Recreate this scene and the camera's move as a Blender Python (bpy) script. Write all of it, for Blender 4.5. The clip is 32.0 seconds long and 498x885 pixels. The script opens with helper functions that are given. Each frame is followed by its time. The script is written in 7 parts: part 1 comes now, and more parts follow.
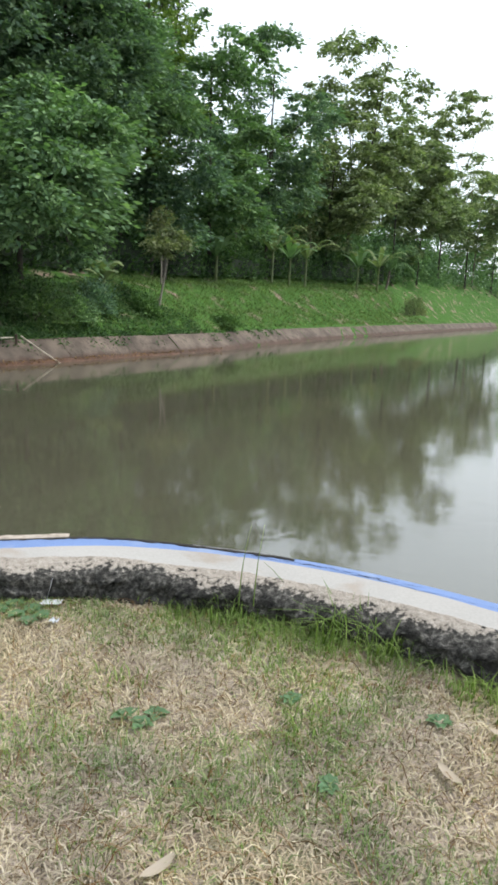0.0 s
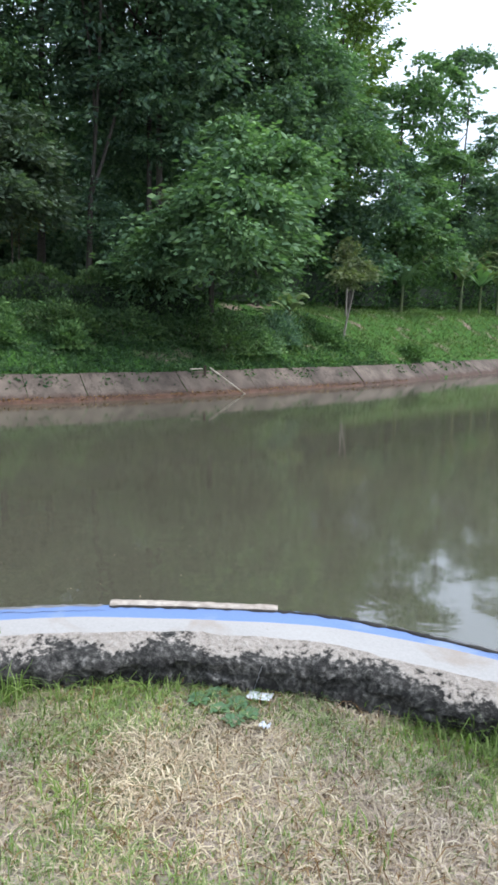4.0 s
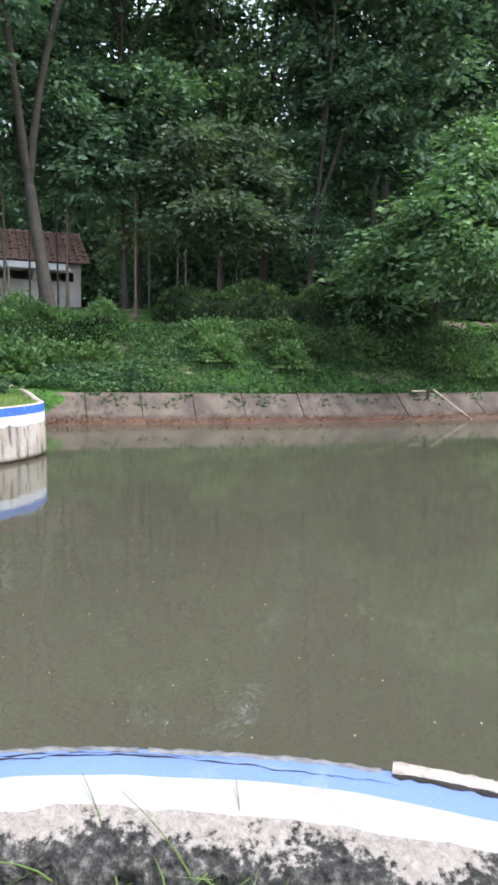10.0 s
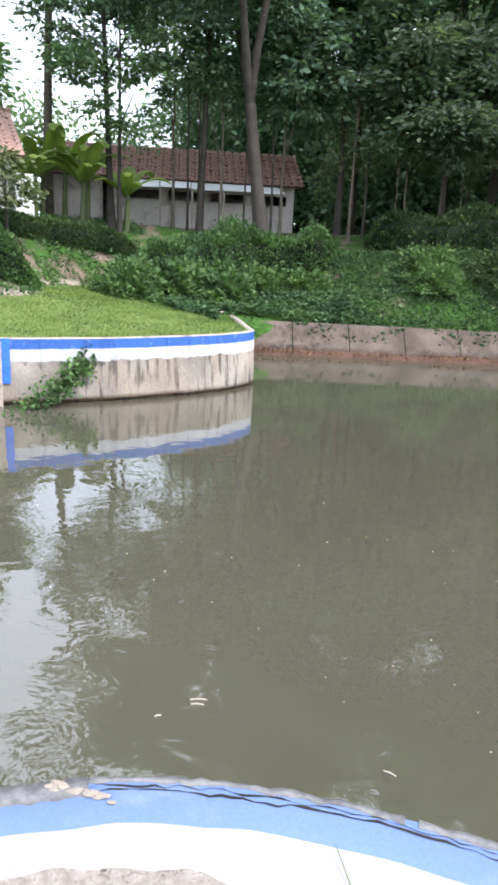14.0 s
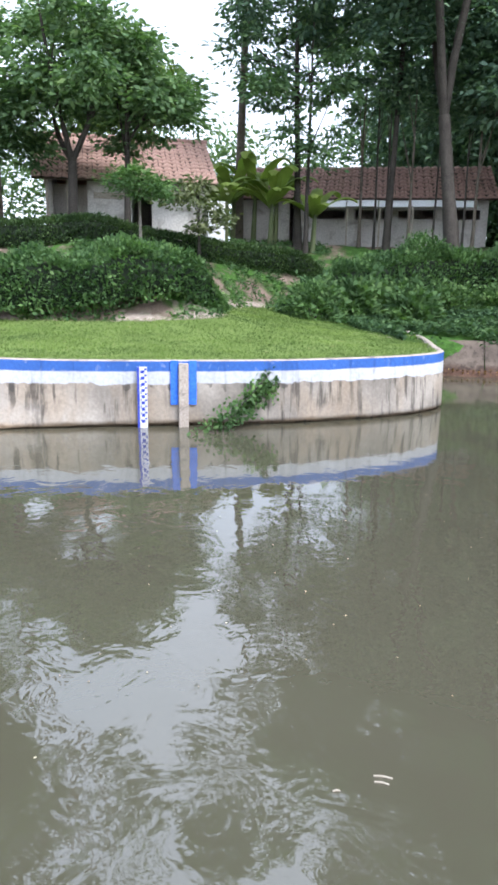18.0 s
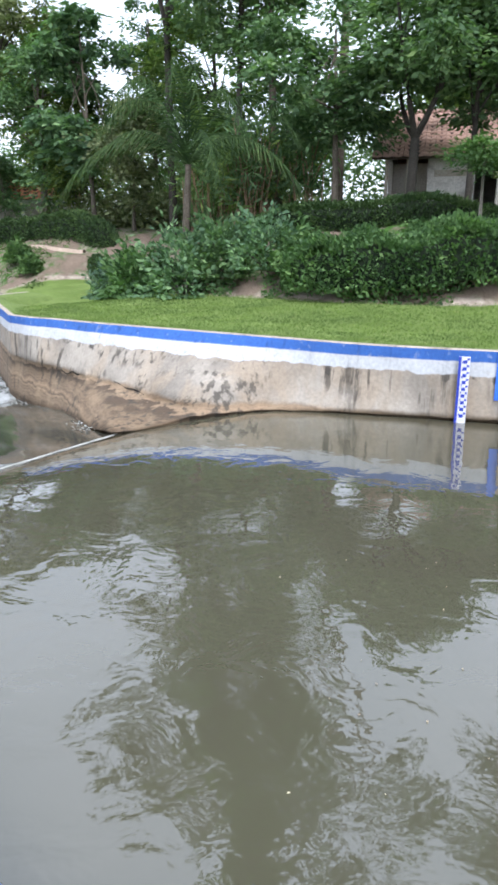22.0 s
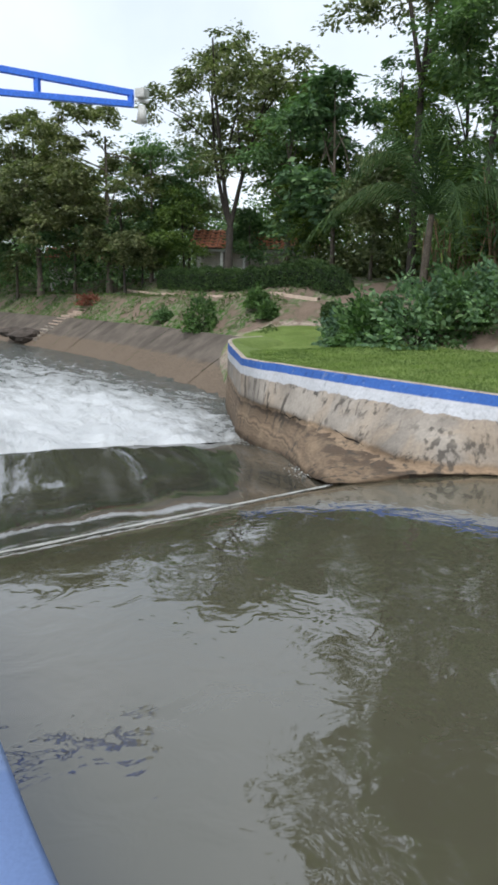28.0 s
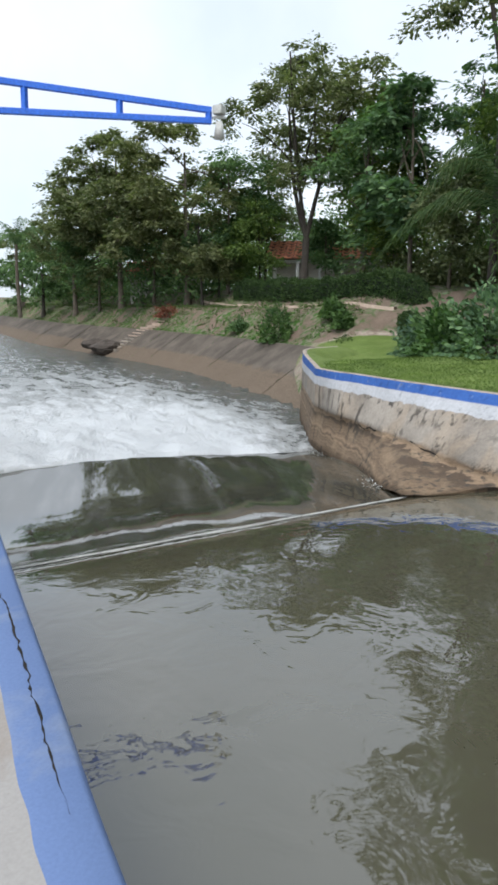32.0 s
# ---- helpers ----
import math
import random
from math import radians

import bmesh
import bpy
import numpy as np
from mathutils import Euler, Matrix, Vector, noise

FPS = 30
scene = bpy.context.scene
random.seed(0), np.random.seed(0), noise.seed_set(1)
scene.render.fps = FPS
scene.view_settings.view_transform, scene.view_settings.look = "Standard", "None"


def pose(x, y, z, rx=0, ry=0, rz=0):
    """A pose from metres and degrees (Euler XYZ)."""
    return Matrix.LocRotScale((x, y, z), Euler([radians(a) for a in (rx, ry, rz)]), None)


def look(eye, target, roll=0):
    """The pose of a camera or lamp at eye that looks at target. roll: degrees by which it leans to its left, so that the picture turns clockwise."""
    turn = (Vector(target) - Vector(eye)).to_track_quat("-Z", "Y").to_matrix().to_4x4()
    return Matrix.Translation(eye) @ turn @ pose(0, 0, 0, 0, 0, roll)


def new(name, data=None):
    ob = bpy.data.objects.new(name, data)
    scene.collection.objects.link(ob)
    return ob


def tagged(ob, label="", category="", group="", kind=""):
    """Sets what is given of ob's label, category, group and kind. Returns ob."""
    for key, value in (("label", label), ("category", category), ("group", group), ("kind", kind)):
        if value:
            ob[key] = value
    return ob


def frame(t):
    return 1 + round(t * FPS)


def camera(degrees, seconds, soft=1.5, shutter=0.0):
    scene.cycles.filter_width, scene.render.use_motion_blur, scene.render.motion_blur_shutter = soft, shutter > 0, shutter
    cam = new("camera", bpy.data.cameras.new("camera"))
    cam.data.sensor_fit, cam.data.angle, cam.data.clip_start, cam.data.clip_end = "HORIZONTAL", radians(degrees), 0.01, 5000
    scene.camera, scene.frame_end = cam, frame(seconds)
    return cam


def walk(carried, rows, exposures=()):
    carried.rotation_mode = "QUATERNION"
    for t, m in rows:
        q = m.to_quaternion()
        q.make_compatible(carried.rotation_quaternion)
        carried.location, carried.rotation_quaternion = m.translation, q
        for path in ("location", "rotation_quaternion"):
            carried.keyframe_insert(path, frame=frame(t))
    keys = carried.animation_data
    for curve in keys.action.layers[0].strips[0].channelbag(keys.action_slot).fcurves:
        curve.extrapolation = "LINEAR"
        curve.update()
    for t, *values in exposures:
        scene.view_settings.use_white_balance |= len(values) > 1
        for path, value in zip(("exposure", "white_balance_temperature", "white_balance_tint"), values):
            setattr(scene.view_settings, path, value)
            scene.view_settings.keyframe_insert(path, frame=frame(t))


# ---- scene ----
cam = camera(39.74, 32.0, soft=3.1)
PATH = [
    (0, (0.000, -0.000, 1.562), (0.000, 1.960, 1.163), 2.31),
    (1, (-0.045, 0.086, 1.577), (-0.204, 2.052, 1.247), 1.79),
    (2, (-0.137, 0.294, 1.578), (-0.492, 2.217, 1.154), 1.79),
    (2.5, (-0.181, 0.362, 1.587), (-0.616, 2.270, 1.172), 1.98),
    (4.5, (-0.416, 0.740, 1.544), (-0.948, 2.641, 1.224), 1.77),
    (5, (-0.482, 0.838, 1.545), (-1.076, 2.707, 1.152), 1.91),
    (6, (-0.587, 1.007, 1.535), (-1.296, 2.838, 1.156), 1.23),
    (7, (-0.696, 1.201, 1.525), (-1.550, 2.963, 1.117), 1.63),
    (8, (-0.798, 1.304, 1.579), (-1.799, 2.984, 1.162), 2.09),
    (9, (-0.943, 1.426, 1.554), (-2.000, 3.085, 1.197), 1.08),
    (10, (-1.094, 1.498, 1.571), (-2.139, 3.177, 1.275), 1.60),
    (11, (-1.256, 1.580, 1.563), (-2.398, 3.165, 1.136), 2.29),
    (12, (-1.386, 1.646, 1.565), (-2.624, 3.161, 1.151), 2.06),
    (13, (-1.549, 1.732, 1.560), (-2.918, 3.135, 1.166), 1.46),
    (13.5, (-1.643, 1.786, 1.543), (-3.053, 3.121, 1.062), 1.92),
    (15.5, (-1.870, 1.877, 1.542), (-3.361, 3.113, 1.045), 3.10),
    (16, (-1.930, 1.901, 1.543), (-3.468, 3.097, 1.089), 2.28),
    (17, (-1.997, 1.948, 1.559), (-3.607, 3.020, 1.052), 1.74),
    (18, (-2.063, 1.985, 1.545), (-3.794, 2.867, 1.070), 1.00),
    (19, (-2.160, 2.093, 1.552), (-4.015, 2.689, 1.103), -0.30),
    (20, (-2.332, 2.181, 1.527), (-4.238, 2.526, 1.029), 0.39),
    (21, (-2.473, 2.218, 1.501), (-4.400, 2.377, 0.990), 0.49),
    (22, (-2.608, 2.197, 1.505), (-4.537, 2.211, 0.977), 0.25),
    (23, (-2.688, 2.186, 1.500), (-4.608, 2.081, 0.950), -1.15),
    (24, (-2.744, 2.203, 1.510), (-4.649, 1.968, 0.949), -1.33),
    (25, (-2.750, 2.249, 1.545), (-4.637, 1.866, 1.001), -1.44),
    (26, (-2.795, 2.233, 1.558), (-4.672, 1.727, 1.088), 0.57),
    (26.5, (-2.800, 2.244, 1.551), (-4.669, 1.682, 1.110), 1.03),
    (28.5, (-2.950, 2.114, 1.534), (-4.810, 1.496, 1.136), 1.49),
    (29, (-2.908, 2.154, 1.532), (-4.758, 1.502, 1.147), 1.19),
    (30, (-2.911, 2.154, 1.531), (-4.744, 1.454, 1.145), 1.49),
    (31, (-2.911, 2.165, 1.539), (-4.719, 1.401, 1.155), 0.96),
    (32, (-2.913, 2.167, 1.540), (-4.701, 1.358, 1.155), 0.77),
]
EXPOSURES = [(0, 0.88, 6250, 8), (2, 1.05, 6050, 9), (5, 1.0, 5650, 12), (7, 1.28, 5700, 15), (9, 1.44, 5800, 14), (13, 1.46, 5950, 14), (16, 1.4, 5900, 16), (18, 1.28, 5750, 14), (18.5, 0.84, 5400, 14), (20.3, 0.84, 5400, 13), (21, 0.95, 5700, 12), (22, 1.04, 5800, 12), (23, 1.13, 5800, 11), (24, 1.18, 5850, 11), (25, 0.93, 6000, 11), (26, 0.6, 6100, 11), (28, 0.28, 6100, 10), (32, 0.3, 6100, 10)]
walk(cam, [(t, look(eye, target, roll)) for t, eye, target, roll in PATH], exposures=EXPOSURES)

# ---- world, sun, exposure ----
SUN_ELEVATION, SUN_AZIMUTH = radians(52), radians(-78)   # azimuth to the left of +y
sun_way = Vector((-math.sin(SUN_AZIMUTH) * math.cos(SUN_ELEVATION), math.cos(SUN_AZIMUTH) * math.cos(SUN_ELEVATION), math.sin(SUN_ELEVATION)))
world = bpy.data.worlds.new("overcast_sky")
scene.world = world
world.use_nodes = True
wt = world.node_tree
wt.nodes.clear()
w_sky = wt.nodes.new("ShaderNodeTexSky")
w_sky.sky_type = "NISHITA"
w_sky.sun_disc = False
w_sky.sun_elevation, w_sky.sun_rotation = SUN_ELEVATION, -SUN_AZIMUTH
w_sky.air_density, w_sky.dust_density, w_sky.ozone_density = 1.0, 2.5, 1.0
# thin bright cloud over the whole sky
w_co = wt.nodes.new("ShaderNodeTexCoord")
w_noise = wt.nodes.new("ShaderNodeTexNoise")
w_noise.inputs["Scale"].default_value, w_noise.inputs["Detail"].default_value = 2.2, 6
w_ramp = wt.nodes.new("ShaderNodeValToRGB")
w_ramp.color_ramp.elements[0].position, w_ramp.color_ramp.elements[0].color = 0.3, (3.5, 3.85, 4.1, 1)
w_ramp.color_ramp.elements[1].position, w_ramp.color_ramp.elements[1].color = 0.65, (5.1, 5.2, 5.25, 1)
w_mix = wt.nodes.new("ShaderNodeMix")
w_mix.data_type = "RGBA"
w_mix.inputs[0].default_value = 0.85
w_bg = wt.nodes.new("ShaderNodeBackground")
w_bg.inputs["Strength"].default_value = 0.15
w_out = wt.nodes.new("ShaderNodeOutputWorld")
wt.links.new(w_co.outputs["Generated"], w_noise.inputs["Vector"])
wt.links.new(w_noise.outputs["Fac"], w_ramp.inputs["Fac"])
wt.links.new(w_sky.outputs["Color"], w_mix.inputs[6])
wt.links.new(w_ramp.outputs["Color"], w_mix.inputs[7])
# the veiled sky is brighter towards the horizon than overhead
w_sep = wt.nodes.new("ShaderNodeSeparateXYZ")
w_rise = wt.nodes.new("ShaderNodeMapRange")
w_rise.inputs["To Min"].default_value, w_rise.inputs["To Max"].default_value = 1.3, 1.2
w_mul = wt.nodes.new("ShaderNodeVectorMath")
w_mul.operation = "MULTIPLY"
wt.links.new(w_co.outputs["Generated"], w_sep.inputs[0])
wt.links.new(w_sep.outputs[2], w_rise.inputs["Value"])
wt.links.new(w_mix.outputs[2], w_mul.inputs[0])
wt.links.new(w_rise.outputs[0], w_mul.inputs[1])
wt.links.new(w_mul.outputs[0], w_bg.inputs["Color"])
wt.links.new(w_bg.outputs["Background"], w_out.inputs["Surface"])

sun_data = bpy.data.lights.new("sun", "SUN")
sun_data.energy, sun_data.angle, sun_data.color = 2.0, radians(20), (1.0, 0.95, 0.88)
sun = new("sun", sun_data)
sun.matrix_world = look(sun_way * 200, (0, 0, 0))

# ---- materials ----


class Shader:
    """A small builder of node materials."""

    def __init__(self, name, rough=0.8, spec=0.3):
        self.m = bpy.data.materials.new(name)
        self.m.use_nodes = True
        self.t = self.m.node_tree
        self.b = self.t.nodes["Principled BSDF"]
        self.b.inputs["Roughness"].default_value = rough
        self.b.inputs["Specular IOR Level"].default_value = spec
        self.co = self.n("ShaderNodeTexCoord").outputs["Object"]

    def n(self, kind, **values):
        node = self.t.nodes.new(kind)
        for key, value in values.items():
            node.inputs[key].default_value = value
        return node

    def link(self, a, b):
        self.t.links.new(a, b)

    def noise(self, size, detail=4, stretch=(1, 1, 1), rough=0.55, warp=0.0):
        mp = self.n("ShaderNodeMapping", Scale=tuple(s / size for s in stretch))
        self.link(self.co, mp.inputs["Vector"])
        tex = self.n("ShaderNodeTexNoise", Scale=1.0, Detail=detail, Roughness=rough, Distortion=warp)
        self.link(mp.outputs["Vector"], tex.inputs["Vector"])
        return tex.outputs["Fac"]

    def ramp(self, fac, *stops):
        r = self.n("ShaderNodeValToRGB")
        els = r.color_ramp.elements
        while len(els) < len(stops):
            els.new(0.5)
        for el, (p, c) in zip(els, stops):
            el.position = p
            el.color = (*c, 1) if len(c) == 3 else c
        self.link(fac, r.inputs["Fac"])
        return r.outputs["Color"]

    def grey(self, fac, a, b):
        return self.ramp(fac, (a, (0, 0, 0)), (b, (1, 1, 1)))

    def mix(self, fac, a, b, blend="MIX"):
        x = self.n("ShaderNodeMix")
        x.data_type, x.blend_type = "RGBA", blend
        for socket, v in ((x.inputs[0], fac), (x.inputs[6], a), (x.inputs[7], b)):
            if isinstance(v, (int, float)):
                socket.default_value = v
            elif isinstance(v, tuple):
                socket.default_value = (*v, 1)
            else:
                self.link(v, socket)
        return x.outputs[2]

    def math(self, op, a, b=0.0, c=0.0):
        x = self.n("ShaderNodeMath")
        x.operation = op
        for socket, v in zip(x.inputs, (a, b, c)):
            if isinstance(v, (int, float)):
                socket.default_value = v
            else:
                self.link(v, socket)
        return x.outputs[0]

    def axis(self, k):
        s = self.n("ShaderNodeSeparateXYZ")
        self.link(self.co, s.inputs[0])
        return s.outputs[k]

    def colour(self, socket):
        if isinstance(socket, tuple):
            self.b.inputs["Base Color"].default_value = (*socket, 1)
        else:
            self.link(socket, self.b.inputs["Base Color"])
        return self

    def bump(self, fac, strength=0.4, distance=0.02):
        x = self.n("ShaderNodeBump", Strength=strength, Distance=distance)
        self.link(fac, x.inputs["Height"])
        if self.b.inputs["Normal"].is_linked:
            self.link(self.b.inputs["Normal"].links[0].from_socket, x.inputs["Normal"])
        self.link(x.outputs["Normal"], self.b.inputs["Normal"])
        return self

    def island(self):
        return self.n("ShaderNodeNewGeometry").outputs["Random Per Island"]

    def any_object(self):
        return self.n("ShaderNodeObjectInfo").outputs["Random"]


def two_scale(name, dark, light, size, fine, rough=0.85, bump=0.5, depth=0.01, stain=None, spec=0.25):
    s = Shader(name, rough, spec)
    big, small = s.noise(size), s.noise(fine, 6)
    c = s.mix(s.grey(big, 0.35, 0.65), dark, light)
    c = s.mix(0.5, c, s.ramp(small, (0.3, tuple(v * 0.55 for v in dark)), (0.7, tuple(min(1, v * 1.25) for v in light))))
    if stain:
        c = s.mix(s.grey(s.noise(size * 0.6, 5, warp=0.6), 0.55, 0.7), c, stain)
    return s.colour(c).bump(small, bump, depth).m


def leaf_material(name, dark, light, tip, rough=0.68):
    """Foliage: each leaf has its own tone, and lets some light through."""
    s = Shader(name, rough, 0.14)
    c = s.ramp(s.island(), (0.0, dark), (0.6, light), (1.0, tip))
    c = s.mix(s.math("MULTIPLY", s.any_object(), 0.22), c, s.mix(1.0, c, (1.2, 1.0, 0.6), "MULTIPLY"))
    c = s.mix(1.0, c, s.ramp(s.noise(0.9, 3), (0.32, (0.62, 0.66, 0.7)), (0.68, (1.28, 1.24, 1.1))), "MULTIPLY")
    s.colour(c)
    tr = s.n("ShaderNodeBsdfTranslucent")
    s.link(s.mix(1.0, c, (0.85, 1.1, 0.45), "MULTIPLY"), tr.inputs["Color"])
    mx = s.n("ShaderNodeMixShader", Fac=0.34)
    s.link(s.b.outputs[0], mx.inputs[1])
    s.link(tr.outputs[0], mx.inputs[2])
    s.link(mx.outputs[0], s.t.nodes["Material Output"].inputs["Surface"])
    return s.m


M = {}
M["leaf_dark"] = leaf_material("leaf_dark", (0.08, 0.135, 0.105), (0.125, 0.205, 0.147), (0.21, 0.315, 0.2))
M["leaf_mid"] = leaf_material("leaf_mid", (0.085, 0.146, 0.082), (0.133, 0.225, 0.115), (0.215, 0.32, 0.16))
M["leaf_fresh"] = leaf_material("leaf_fresh", (0.09, 0.155, 0.095), (0.145, 0.245, 0.14), (0.23, 0.35, 0.19))
M["leaf_light"] = leaf_material("leaf_light", (0.085, 0.135, 0.045), (0.145, 0.215, 0.068), (0.25, 0.34, 0.11))
M["leaf_olive"] = leaf_material("leaf_olive", (0.115, 0.14, 0.078), (0.175, 0.205, 0.113), (0.26, 0.285, 0.17))
# lightened green: the haze over the far trees is put into the colour
M["leaf_hazy"] = leaf_material("leaf_hazy", (0.125, 0.165, 0.09), (0.19, 0.24, 0.13), (0.29, 0.34, 0.2))
M["leaf_grey"] = leaf_material("leaf_grey", (0.068, 0.1, 0.074), (0.112, 0.157, 0.112), (0.185, 0.235, 0.17))
M["leaf_bush"] = leaf_material("leaf_bush", (0.064, 0.12, 0.052), (0.105, 0.19, 0.078), (0.17, 0.27, 0.11))
# dark green that also puts shade into grass and undergrowth on the far bank
M["leaf_creeper"] = leaf_material("leaf_creeper", (0.038, 0.076, 0.037), (0.073, 0.135, 0.06), (0.13, 0.21, 0.096))
M["leaf_hedge"] = leaf_material("leaf_hedge", (0.038, 0.07, 0.032), (0.064, 0.11, 0.047), (0.105, 0.16, 0.07))
M["leaf_banana"] = leaf_material("leaf_banana", (0.13, 0.19, 0.05), (0.23, 0.31, 0.08), (0.36, 0.42, 0.13))
M["grass_green"] = leaf_material("grass_green", (0.115, 0.17, 0.045), (0.175, 0.25, 0.07), (0.26, 0.33, 0.12))
M["grass_sunny"] = leaf_material("grass_sunny", (0.098, 0.155, 0.045), (0.138, 0.21, 0.064), (0.2, 0.275, 0.092))
M["grass_bank"] = leaf_material("grass_bank", (0.075, 0.115, 0.045), (0.115, 0.17, 0.065), (0.17, 0.23, 0.095))
M["grass_lawn"] = leaf_material("grass_lawn", (0.135, 0.195, 0.085), (0.22, 0.3, 0.135), (0.35, 0.41, 0.22))
M["straw"] = leaf_material("straw", (0.3, 0.24, 0.203), (0.48, 0.405, 0.35), (0.68, 0.605, 0.54), 0.75)
M["dead_leaf"] = leaf_material("dead_leaf", (0.08, 0.045, 0.02), (0.18, 0.1, 0.045), (0.33, 0.22, 0.12), 0.7)
# near-black green that stands for the shade inside the hedges
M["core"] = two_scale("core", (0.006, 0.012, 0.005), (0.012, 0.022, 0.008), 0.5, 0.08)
M["bark"] = two_scale("bark", (0.07, 0.055, 0.042), (0.17, 0.145, 0.115), 0.4, 0.04, bump=0.9, depth=0.02, stain=(0.05, 0.06, 0.03))
M["bark_dark"] = two_scale("bark_dark", (0.03, 0.026, 0.022), (0.075, 0.066, 0.055), 0.35, 0.04, bump=0.9, depth=0.02)
M["bark_pale"] = two_scale("bark_pale", (0.12, 0.105, 0.085), (0.26, 0.235, 0.2), 0.3, 0.05, bump=0.5)
M["leaf_red"] = leaf_material("leaf_red", (0.14, 0.05, 0.045), (0.25, 0.085, 0.075), (0.36, 0.15, 0.12))
M["cane"] = two_scale("cane", (0.13, 0.085, 0.05), (0.3, 0.21, 0.13), 0.4, 0.05)
M["turf"] = two_scale("turf", (0.12, 0.175, 0.045), (0.18, 0.245, 0.07), 0.4, 0.03, 0.95, 0.9, 0.03)
M["soil"] = two_scale("soil", (0.07, 0.045, 0.03), (0.16, 0.105, 0.07), 0.6, 0.06, bump=0.9, depth=0.04)


def ground_material():
    """Lawn, banks and wood floor: dry clippings and green by patches, soil where it is bare."""
    s = Shader("ground", 0.95, 0.1)
    big, mid, small = s.noise(1.1, 5), s.noise(0.22, 5), s.noise(0.025, 6)
    attr = s.n("ShaderNodeAttribute")
    attr.attribute_name = "cover"
    sep = s.n("ShaderNodeSeparateColor")
    s.link(attr.outputs["Color"], sep.inputs[0])
    dry = s.mix(s.grey(mid, 0.35, 0.62), (0.24, 0.19, 0.155), (0.46, 0.39, 0.325))
    dry = s.mix(s.grey(big, 0.5, 0.68), dry, (0.15, 0.18, 0.065))
    green = s.mix(s.grey(big, 0.35, 0.65), (0.125, 0.18, 0.045), (0.175, 0.24, 0.07))
    green = s.mix(s.grey(mid, 0.6, 0.75), green, (0.21, 0.22, 0.085))
    weed = s.mix(s.grey(mid, 0.35, 0.65), (0.03, 0.07, 0.014), (0.07, 0.15, 0.03))
    earth = s.mix(s.grey(big, 0.4, 0.6), (0.09, 0.068, 0.05), (0.21, 0.16, 0.125))
    c = s.mix(s.grey(s.math("ADD", sep.outputs[0], s.math("MULTIPLY", s.math("SUBTRACT", mid, 0.5), 0.7)), 0.4, 0.6), dry, green)
    c = s.mix(s.grey(s.math("ADD", sep.outputs[1], s.math("MULTIPLY", s.math("SUBTRACT", mid, 0.5), 0.9)), 0.4, 0.6), c, weed)
    c = s.mix(s.grey(s.math("ADD", sep.outputs[2], s.math("MULTIPLY", s.math("SUBTRACT", big, 0.5), 1.4)), 0.42, 0.58), c, earth)
    c = s.mix(0.6, c, s.mix(1.0, c, s.ramp(small, (0.3, (0.45, 0.45, 0.45)), (0.7, (1.5, 1.5, 1.5))), "MULTIPLY"))
    return s.colour(c).bump(small, 0.9, 0.03).m


M["ground"] = ground_material()


